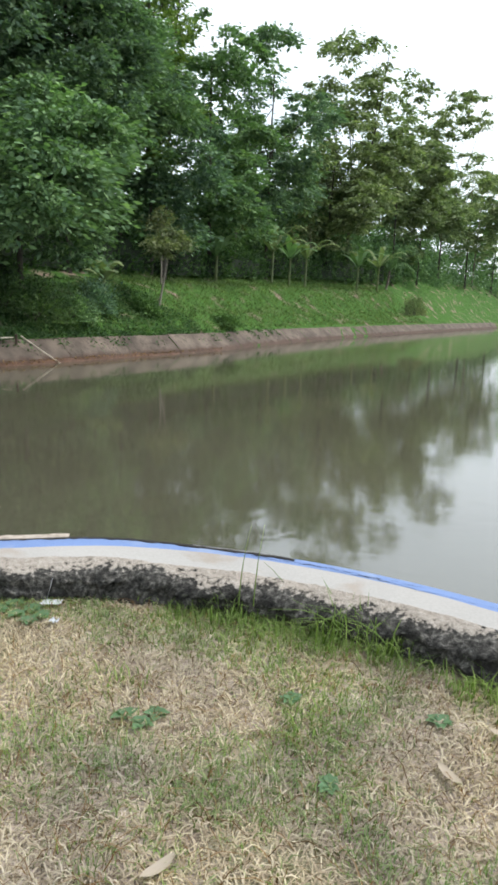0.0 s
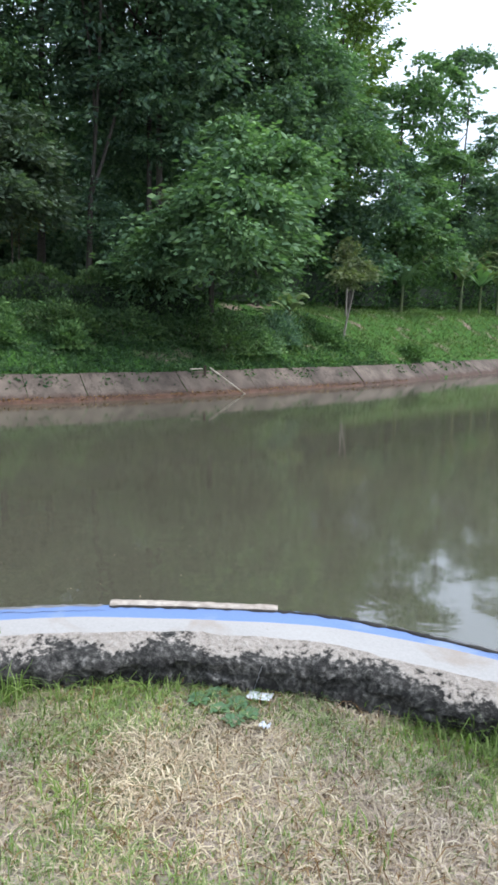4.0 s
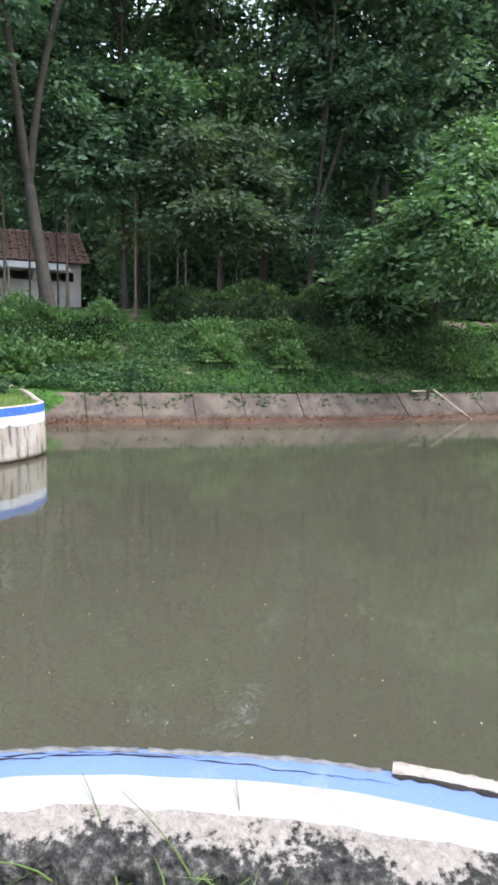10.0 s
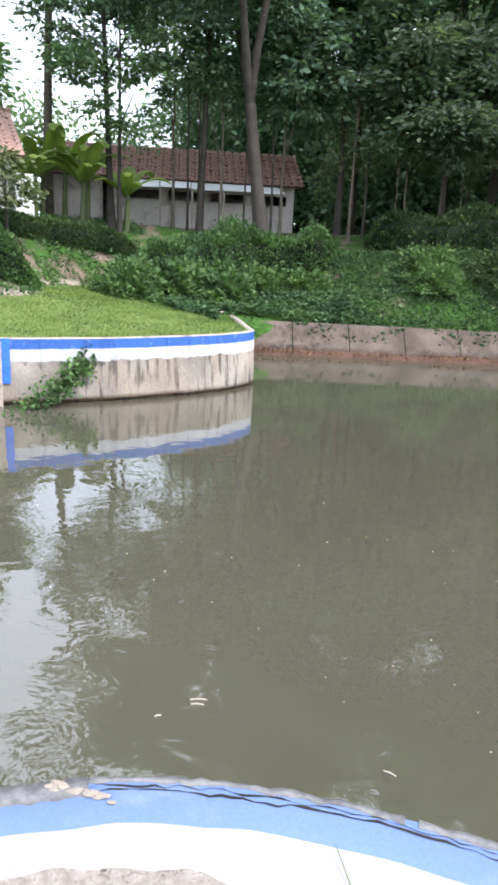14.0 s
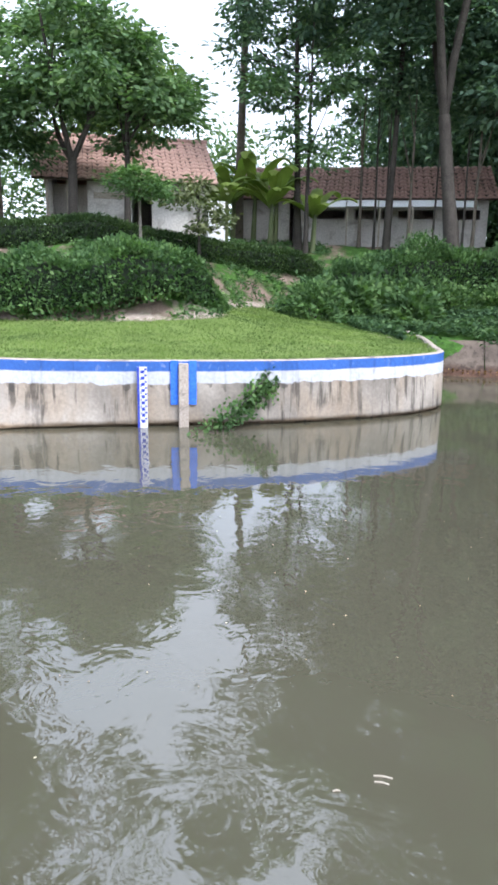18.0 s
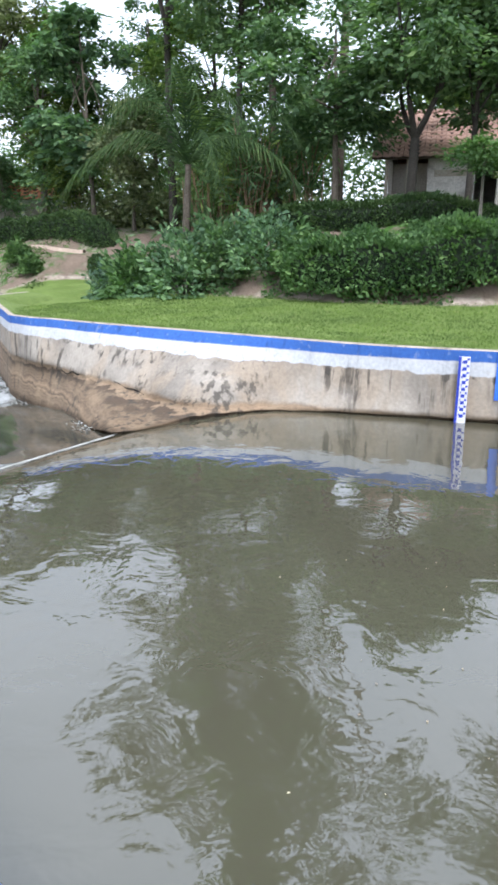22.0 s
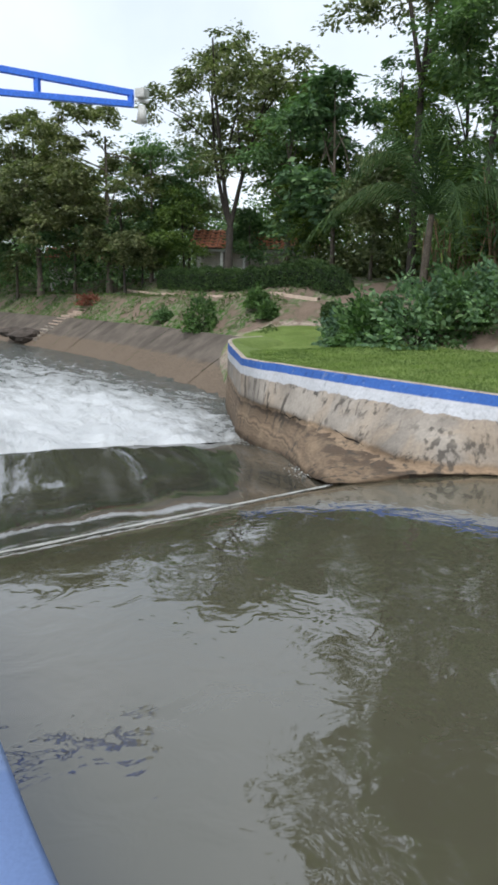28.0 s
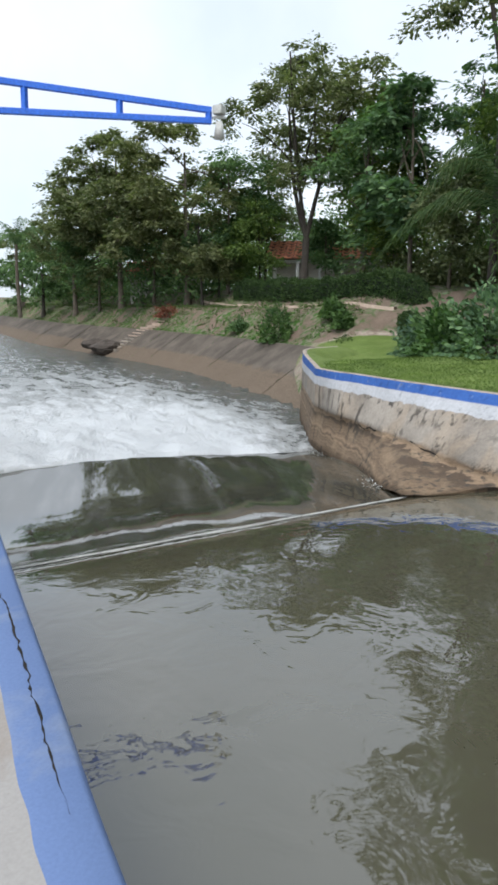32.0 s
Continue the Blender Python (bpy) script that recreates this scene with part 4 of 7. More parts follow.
for seed, (p0, p1, off, width) in enumerate((((-1.7, 3.42), (-3.4, 2.1), 0.085, 0.006), ((-2.2, 3.2), (-3.2, 2.3), 0.05, 0.005), ((-4.2, 1.15), (-5.3, -0.1), 0.075, 0.009),
                                            ((-0.1, 3.55), (0.9, 3.15), 0.06, 0.006), ((0.3, 3.4), (1.2, 2.98), 0.085, 0.004))):
    a, b = sorted((s_at(*p0), s_at(*p1)))
    crack_line(seed + 50, a, b, off, width)
# grey worn patches on the outer edge
for seed, (p0, p1) in enumerate((((-2.45, 3.08), (-3.2, 2.35)), ((-1.76, 3.4), (-2.43, 3.1)), ((0.2, 3.45), (-0.3, 3.55)))):
    a, b = sorted((s_at(*p0), s_at(*p1)))
    piece_of("worn_patch", a, b, 0.014, 0.036, TOP - 0.02, TOP + 0.0022, M["worn_grey"], "", 0.007, 90 + seed)
a, b = sorted((s_at(-3.14, 2.29), s_at(-3.07, 2.43)))
piece_of("worn_patch", a - 0.12, b, 0.012, 0.075, TOP - 0.02, TOP + 0.0026, M["worn_grey"], "dark worn patch where the paint has gone", 0.005, 97)

# ---- revetments ----


def revetment(name, line, profile, step, material, label, reach):
    """Sloping concrete slabs side by side along a bank; profile: (offset to the land, z)."""
    base = fine(line, 0.25)
    d = np.r_[0, np.cumsum(np.linalg.norm(np.diff(base, axis=0), axis=1))]
    side = normals(base)
    probe = base + side * 2
    if inside_poly(RIVER, probe[len(probe) // 2 : len(probe) // 2 + 1, 0], probe[len(probe) // 2 : len(probe) // 2 + 1, 1])[0]:
        side = -side
    root = new(name)
    tagged(root, label, "embankment", kind="structure")
    r = np.random.default_rng(len(name))
    a, n = 0.0, 0
    while a < min(reach, d[-1] - 0.3):
        w = step * r.uniform(0.8, 1.25)
        t = np.linspace(a + 0.012, a + w - 0.012, 5)
        p = np.column_stack([np.interp(t, d, base[:, k]) for k in (0, 1)])
        q = np.column_stack([np.interp(t, d, side[:, k]) for k in (0, 1)])
        lift = r.uniform(-0.015, 0.02)
        rows_ = [with_z(p + q * (o + r.uniform(-0.01, 0.01)), z + lift * (1 if i else 0)) for i, (o, z) in enumerate(profile)]
        v, f = loft(rows_)
        part_np("slab", v, f, material, root)
        a += w
        n += 1
    return root


revetment("revetment_far", FAR_WATER, [(-0.7, POOL - 0.7), (-0.12, POOL - 0.05), (0.0, POOL + 0.05), (0.02, POOL + 0.16), (0.62, -0.07), (0.68, 0.0), (0.95, 0.005), (1.0, -0.25)], 1.6, M["revetment"],
          "stained sloping concrete slabs along the far bank", 105)
revetment("revetment_downstream", DOWN_WATER, [(-0.6, TAIL - 0.4), (0.0, TAIL + 0.05), (0.35, TAIL + 0.3), (0.45, TAIL + 0.42), (2.15, 0.02), (2.2, 0.07), (2.45, 0.07), (2.5, -0.3)], 2.6, M["revetment_dark"],
          "dark sloping concrete lining of the lower channel", 110)
# muddy line of washed-up dirt at the foot of the far slabs
base = fine(FAR_WATER[:8], 0.12)
sd = normals(base)
if inside_poly(RIVER, (base + sd * 2)[40:41, 0], (base + sd * 2)[40:41, 1])[0]:
    sd = -sd
r_ = np.random.default_rng(8)
o = r_.uniform(-0.05, 0.06, len(base))
v, f = loft([with_z(base + sd * (-0.22 + o)[:, None], POOL - 0.05), np.column_stack([base + sd * (-0.05 + o * 0.5)[:, None], POOL + 0.06 + 0.03 * r_.random(len(base))]), np.column_stack([base + sd * 0.06, POOL + 0.15 + 0.03 * r_.random(len(base))])])
tagged(part_np("mud_shelf", v, f, M["mud_line"]), "reddish mud and rubbish at the waterline", "mud", kind="structure")

# washed-up leaves and rubbish on the mud
k_ = r_.integers(0, len(base), 1500)
pts = np.column_stack([base[k_] + sd[k_] * r_.uniform(-0.2, 0.12, (len(k_), 1)), POOL + 0.05 + 0.12 * r_.random(len(k_))])
DEBRIS = pts

# ---- vegetation: builders ----


def spread(rng, n, r, squash, shell=0.55):
    """Points in a squashed ball, more of them towards its skin, with an uneven outline."""
    d = rng.normal(size=(n, 3))
    d /= np.linalg.norm(d, axis=1, keepdims=True)
    lump = 1 + 0.22 * np.sin(d[:, 0] * 5 + rng.uniform(0, 6)) * np.cos(d[:, 1] * 4 + rng.uniform(0, 6)) + 0.15 * np.sin(d[:, 2] * 7 + rng.uniform(0, 6))
    rad = r * lump * (shell + (1 - shell) * rng.random(n)) ** 0.8
    return d * rad[:, None] * np.array([1, 1, squash])


def bent(a, b, rise, rng, n=7):
    """A curved run of points from a to b that bows upwards."""
    m = (a + b) / 2 + np.array([0, 0, rise * np.linalg.norm(b - a)]) + rng.normal(size=3) * 0.06 * np.linalg.norm(b - a)
    u = np.linspace(0, 1, n)[:, None]
    return (1 - u) ** 2 * a + 2 * u * (1 - u) * m + u**2 * b


def tree(at, h, crown, low, leaf, seed, size=0.3, clumps=130, per=60, trunk=0.16, bark="bark", lean=(0, 0), squash=None, clump_r=0.55, limbs=9, fork=0.55, label="", droop=0.35, side=(0, 0), group="", ratio=0.5, forks=0, spread_=0.5, hang=0.0):
    """A broadleaved tree: tapered trunk, limbs that reach the boughs, and a crown of billowing boughs made of leafy sprays.
    at: foot (x, y); h: height; crown: its radius; low: height of the lowest leaves; forks: main limbs into which the trunk parts."""
    rng = np.random.default_rng(seed)
    z0 = height(*at) - 0.08
    root = thing("tree", (at[0], at[1], z0), label, "tree", group)
    mid = np.array([lean[0] * h + side[0], lean[1] * h + side[1], (h + low) / 2])
    sq = squash or (h - low) / (2 * crown)
    # boughs: uneven balls that fill the crown, the larger ones lower and outside
    nb = int(np.clip(9 + 2.2 * crown * max(sq, 0.6), 7, 30))
    d = rng.normal(size=(nb, 3))
    d /= np.linalg.norm(d, axis=1, keepdims=True)
    bough = d * (crown * rng.uniform(0.3, 0.86, nb) ** 0.7)[:, None] * [1, 1, sq * 0.92]
    bough[0] = [0, 0, (h - low) * 0.34]
    br = crown * rng.uniform(0.24, 0.44, nb) * (1 - 0.25 * (d[:, 2] > 0.5))
    nc = int(clumps * 1.25)
    pick = rng.choice(nb, nc, p=br**2 / (br**2).sum())
    w = rng.normal(size=(nc, 3))
    w /= np.linalg.norm(w, axis=1, keepdims=True)
    w[:, 2] = np.where(rng.random(nc) < 0.7, np.abs(w[:, 2]), w[:, 2])
    c = bough[pick] + w * (br[pick] * rng.uniform(0.62, 1.08, nc))[:, None] * [1, 1, min(0.85, 0.6 + 0.2 * sq)] + mid
    c[:, 2] -= hang * np.hypot(c[:, 0] - mid[0], c[:, 1] - mid[1]) ** 2 / crown
    ok = (c[:, 2] > low * 0.85) & (c[:, 2] < h * 1.06)
    c, w = c[ok], w[ok]
    top = np.array([lean[0] * h * 0.9, lean[1] * h * 0.9, low + (h - low) * 0.78])
    t = np.linspace(0, 1, 9)[:, None]
    wob = np.cumsum(rng.normal(size=(9, 3)) * [0.03, 0.03, 0], axis=0) * h * 0.06
    spine = t * top + wob * t
    rad = trunk * (1 - 0.72 * t[:, 0] ** 0.8)
    rad[0] *= 1.35
    stems = [(spine, rad)]
    if forks:
        cut = max(3, int(9 * fork * 0.8))
        stems = [(spine[:cut], trunk * np.linspace(1.0, 0.8, cut) * np.r_[1.3, np.ones(cut - 1)])]
        for i in range(forks):
            a = i * 2 * np.pi / forks + rng.uniform(-0.5, 0.5) + seed
            tip = mid + np.array([np.cos(a) * crown * spread_, np.sin(a) * crown * spread_, (h - low) * rng.uniform(0.1, 0.36)])
            p = bent(spine[cut - 1], tip, -0.08, rng, 9)
            stems.append((p, trunk * 0.6 * np.linspace(1.0, 0.3, 9)))
    part_np("trunk", *tube_np(*stems[0], 9), M[bark], root, smooth=True)
    for p, r in stems[1:]:
        part_np("limb", *tube_np(p, r, 8), M[bark], root, smooth=True)
    carriers = stems[1:] or stems
    for k in rng.permutation(nb)[: limbs]:
        p, r = carriers[rng.integers(len(carriers))]
        s0 = rng.uniform(0.3, 0.92) if forks else rng.uniform(fork * 0.75, 0.92)
        u = np.linspace(0, 1, len(p))
        a = np.array([np.interp(s0, u, p[:, j]) for j in range(3)])
        q = bent(a, bough[k] + mid, 0.1, rng)
        r0 = np.interp(s0, u, r) * 0.66
        part_np("limb", *tube_np(q, r0 * np.linspace(1, 0.2, len(q)), 6), M[bark], root, smooth=True)
    # sprays: each clump is a loose flat fan of leaves that point outwards and droop
    per = int(per * 1.3)
    size, clump_r = size * 0.7, clump_r * 0.8
    n = len(c) * per
    wide = np.repeat(rng.uniform(0.6, 1.3, len(c)), per)[:, None]
    pts = np.repeat(c, per, axis=0) + rng.normal(size=(n, 3)) * clump_r * wide * np.array([1, 1, 0.42])
    way = 0.6 * (pts - np.repeat(c, per, axis=0)) / clump_r + 0.6 * np.repeat(w, per, axis=0) * [1, 1, 0.3]
    pts[:, 2] -= 0.25 * np.hypot(way[:, 0], way[:, 1]) * clump_r
    v, f = leaves_np(pts, rng, size, ratio, droop, way, flat=0.45)
    part_np("crown", v, f, M[leaf], root)
    return root


def shrub(at, r, h, leaf, seed, size=0.14, n=1500, label="", category="shrub", group="", name="shrub", z0=None, droop=0.1):
    """A low leafy bush: stems, and leaves over a lumpy mound."""
    rng = np.random.default_rng(seed)
    z = height(*at) - 0.05 if z0 is None else z0
    root = thing(name, (at[0], at[1], z), label, category, group)
    d = rng.normal(size=(n, 3))
    d[:, 2] = np.abs(d[:, 2]) * 1.0 - 0.15
    d /= np.linalg.norm(d, axis=1, keepdims=True)
    lump = 1 + 0.24 * np.sin(d[:, 0] * 6 + seed) * np.cos(d[:, 1] * 5) + 0.18 * np.sin(d[:, 1] * 9 + d[:, 2] * 7 + seed)
    stray = np.where(rng.random(n) < 0.07, rng.uniform(1.0, 1.3, n), 1.0)
    pts = d * (lump * stray * rng.uniform(0.66, 1.04, n))[:, None] * [r, r, h]
    pts[:, 2] = np.maximum(pts[:, 2], 0.04)
    v, f = leaves_np(pts, rng, size, 0.55, droop, d, flat=0.2)
    part_np("foliage", v, f, M[leaf], root)
    stems = []
    for k in range(7):
        tip = d[k] * np.array([r, r, h]) * 0.8
        tip[2] = max(tip[2], h * 0.4)
        u = np.linspace(0, 1, 4)[:, None]
        stems.append(tube_np(u * tip * [1, 1, 1] + u * (1 - u) * [0, 0, 0.2], 0.02 * (1 - 0.6 * u[:, 0]), 5))
    v, f = joined(stems)
    part_np("stem", v, f, M["bark_dark"], root)
    return root


def hedge(line, width, tall, leaf, seed, size=0.1, per_m=900, label="", name="hedge", base=None, lumps=0.15):
    """A long hedge along a line: a near-black inner sheet for its shade, with leaves all over it."""
    rng = np.random.default_rng(seed)
    p = fine(line, 0.4)
    sd = normals(p)
    zb = land(p[:, 0], p[:, 1])[0] - 0.05 if base is None else np.full(len(p), base)
    s = np.r_[0, np.cumsum(np.linalg.norm(np.diff(p, axis=0), axis=1))]
    hh = tall * (1 + lumps * np.interp(s, np.arange(0, s[-1] + 2, 1.0), rng.uniform(-1, 1, len(np.arange(0, s[-1] + 2, 1.0)))))
    ww = width * (1 + lumps * np.interp(s, np.arange(0, s[-1] + 2, 1.3), rng.uniform(-1, 1, len(np.arange(0, s[-1] + 2, 1.3)))))
    end = np.sqrt(np.clip(np.minimum(s, s[-1] - s) / 0.8, 0.0, 1))
    hh, ww = hh * (0.25 + 0.75 * end), ww * (0.25 + 0.75 * end)
    root = thing(name, (p[0][0], p[0][1], zb[0]), label, "hedge")
    o = np.array([p[0][0], p[0][1], zb[0]])
    # inner sheet under the leaves, coloured as deep shade
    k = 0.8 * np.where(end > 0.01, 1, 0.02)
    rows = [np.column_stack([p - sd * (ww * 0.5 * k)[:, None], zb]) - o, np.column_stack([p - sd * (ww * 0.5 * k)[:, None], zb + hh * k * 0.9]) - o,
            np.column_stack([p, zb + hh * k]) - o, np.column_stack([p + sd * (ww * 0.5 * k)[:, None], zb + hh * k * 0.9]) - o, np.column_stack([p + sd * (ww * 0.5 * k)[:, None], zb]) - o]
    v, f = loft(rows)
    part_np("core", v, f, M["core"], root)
    n = int(per_m * s[-1])
    si = rng.uniform(0, s[-1], n)
    ang = rng.uniform(-0.12, np.pi + 0.12, n)
    cx, cz = np.cos(ang), np.maximum(np.sin(ang), 0)
    sq = 1 / np.maximum(np.abs(cx), np.abs(cz)) ** 0.55
    bump_ = 1 + lumps * 0.7 * np.sin(si * 3.1 + cx * 3 + seed) * np.sin(si * 1.3 + cz * 4) + rng.uniform(-0.15, 0.2, n) * rng.random(n)
    px = np.column_stack([np.interp(si, s, p[:, j]) for j in (0, 1)])
    sx = np.column_stack([np.interp(si, s, sd[:, j]) for j in (0, 1)])
    off = cx * sq * bump_ * np.interp(si, s, ww) * 0.5
    low = rng.random(n) ** 1.2
    z = np.where(np.abs(cx) > 0.75, low * 0.9, np.minimum(cz * sq, 1.05)) * bump_ * np.interp(si, s, hh)
    pts = np.column_stack([px + sx * off[:, None], np.interp(si, s, zb) + np.maximum(z, 0.02) - 0.16 * (np.abs(cx) > 0.75) * rng.random(n)]) - o
    way = np.column_stack([sx * cx[:, None], cz + 0.2])
    v, f = leaves_np(pts, rng, size, 0.55, 0.1, way, flat=0.1)
    part_np("foliage", v, f, M[leaf], root)
    return root


def ground_leaves(name, test, bounds, n, size, leaf, seed, label, category, rise=0.12, ratio=0.5, stand=0.3, z_of=None):
    """Low cover (weeds, creepers, grass) as one sheet of single leaves over the land where test(x, y) holds."""
    rng = np.random.default_rng(seed)
    x, y = rng.uniform(bounds[0], bounds[1], n), rng.uniform(bounds[2], bounds[3], n)
    keep = test(x, y)
    x, y = x[keep], y[keep]
    z = land(x, y)[0] if z_of is None else z_of(x, y)
    pts = np.column_stack([x, y, z + rng.random(len(x)) ** 2 * rise + size * 0.2])
    way = rng.normal(size=(len(x), 3)) * [1, 1, 0.3] + [0, 0, stand]
    v, f = leaves_np(pts, rng, size, ratio, 0.0, way, flat=0.0)
    ob = part_np(name, v, f, M[leaf])
    return tagged(ob, label, category, kind="stuff")


def blades(name, pts, rng, tall, wide, leaf, label, lean=0.5, category="grass"):
    """Thin bent grass blades."""
    n = len(pts)
    a = rng.uniform(0, 2 * np.pi, n)
    d = np.column_stack([np.cos(a), np.sin(a), np.zeros(n)])
    s = np.column_stack([-np.sin(a), np.cos(a), np.zeros(n)])
    h = (tall * rng.uniform(0.4, 1.3, n))[:, None]
    w = (wide * rng.uniform(0.6, 1.3, n))[:, None]
    ln = (lean * rng.uniform(0.3, 1.6, n))[:, None]
    m = pts + d * h * ln * 0.3 + [0, 0, 1] * h * 0.55
    t = pts + d * h * ln + [0, 0, 1] * h * np.maximum(0.95 - 0.45 * ln, 0.12)
    v = np.stack([pts - s * w, pts + s * w, m + s * w * 0.7, m - s * w * 0.7, t], 1).reshape(-1, 3)
    k = np.arange(n)[:, None] * 5
    f = np.concatenate([k + [[0, 1, 2]], k + [[0, 2, 3]], k + [[3, 2, 4]]])
    return tagged(part_np(name, v, f, M[leaf]), label, category, kind="stuff")


def banana(at, tall, seed, leaf="leaf_banana", n=8, label="banana plant with broad torn yellow-green leaves"):
    rng = np.random.default_rng(seed)
    z = height(*at) - 0.05
    root = thing("banana_plant", (at[0], at[1], z), label, "banana plant", "banana plants by the houses")
    u = np.linspace(0, 1, 5)[:, None]
    v, f = tube_np(u * [0.05, 0.03, tall * 0.55], 0.11 * (1 - 0.4 * u[:, 0]), 8)
    part_np("stem", v, f, M["leaf_olive"], root, smooth=True)
    for k in range(n):
        a = k * 2.4 + rng.uniform(-0.3, 0.3)
        ln, up = tall * rng.uniform(0.5, 0.75), rng.uniform(0.8, 1.7)
        t = np.linspace(0, 1, 9)
        sx = np.cos(a) * ln * t * (1 - 0.15 * t)
        sy = np.sin(a) * ln * t * (1 - 0.15 * t)
        sz = tall * 0.52 + ln * (up * t - 0.7 * up * t**2.2)
        spine = np.column_stack([sx, sy, sz])
        w = 0.27 * np.sin(np.pi * np.clip(t * 0.92 + 0.06, 0, 1)) ** 0.6 * (0.7 + 0.3 * rng.random(9))
        sdv = np.array([-np.sin(a), np.cos(a), 0])
        v, f = loft([spine - sdv * w[:, None] - [0, 0, 0.06], spine, spine + sdv * w[:, None] - [0, 0, 0.06]])
        part_np("leaf", v, f, M[leaf], root)
    return root


def palm(at, tall, seed, fronds=15, length=3.2, label="coconut palm with drooping green fronds", leaf="leaf_mid"):
    rng = np.random.default_rng(seed)
    z = height(*at) - 0.05
    root = thing("palm", (at[0], at[1], z), label, "palm", "palms")
    u = np.linspace(0, 1, 8)[:, None]
    v, f = tube_np(u * [0.3, 0.2, tall] + u * (1 - u) * [0.3, 0, 0], 0.14 * (1 - 0.4 * u[:, 0]), 8)
    part_np("trunk", v, f, M["bark"], root, smooth=True)
    for k in range(fronds):
        a = k * 2.4 + rng.uniform(-0.2, 0.2)
        up = rng.uniform(0.7, 2.4)
        ln = length * rng.uniform(0.8, 1.1)
        t = np.linspace(0, 1, 46)
        sp = np.column_stack([np.cos(a) * ln * t * (1 - 0.12 * up), np.sin(a) * ln * t * (1 - 0.12 * up), ln * (up * t - (0.55 + 0.6 * up) * t**2.0)]) + [0.3, 0.2, tall]
        rv, rf = tube_np(sp[::3], 0.025 * (1 - 0.8 * t[::3]), 4)
        sdv = np.array([-np.sin(a), np.cos(a), 0])
        pieces = [(rv, rf)]
        for sgn in (-1, 1):
            ll = (0.65 * np.sin(np.pi * (0.12 + 0.85 * t)) * length / 3.2)[:, None]
            tip = sp + sdv * sgn * ll * 0.6 - [0, 0, 1] * ll * 0.6 + np.gradient(sp, axis=0) * 4.5
            e = np.gradient(sp, axis=0) * 0.24
            tip = tip + rng.normal(size=tip.shape) * 0.07
            v = np.stack([sp - e, sp + e, tip + e * 0.3, tip - e * 0.3], 1).reshape(-1, 3)
            pieces.append((v, np.arange(len(v)).reshape(-1, 4)))
        v, f = joined(pieces)
        part_np("frond", v, f, M[leaf], root)
    return root


tagged(part_np("shore_debris", *leaves_np(DEBRIS, np.random.default_rng(81), 0.09, 0.4, 0.0, None, flat=0.6), M["dead_leaf"]), "brown leaves and rubbish washed up along the mud", "debris", kind="stuff")

# ---- wood on the far bank ----
dark = "large dark-leaved tree on the far bank"
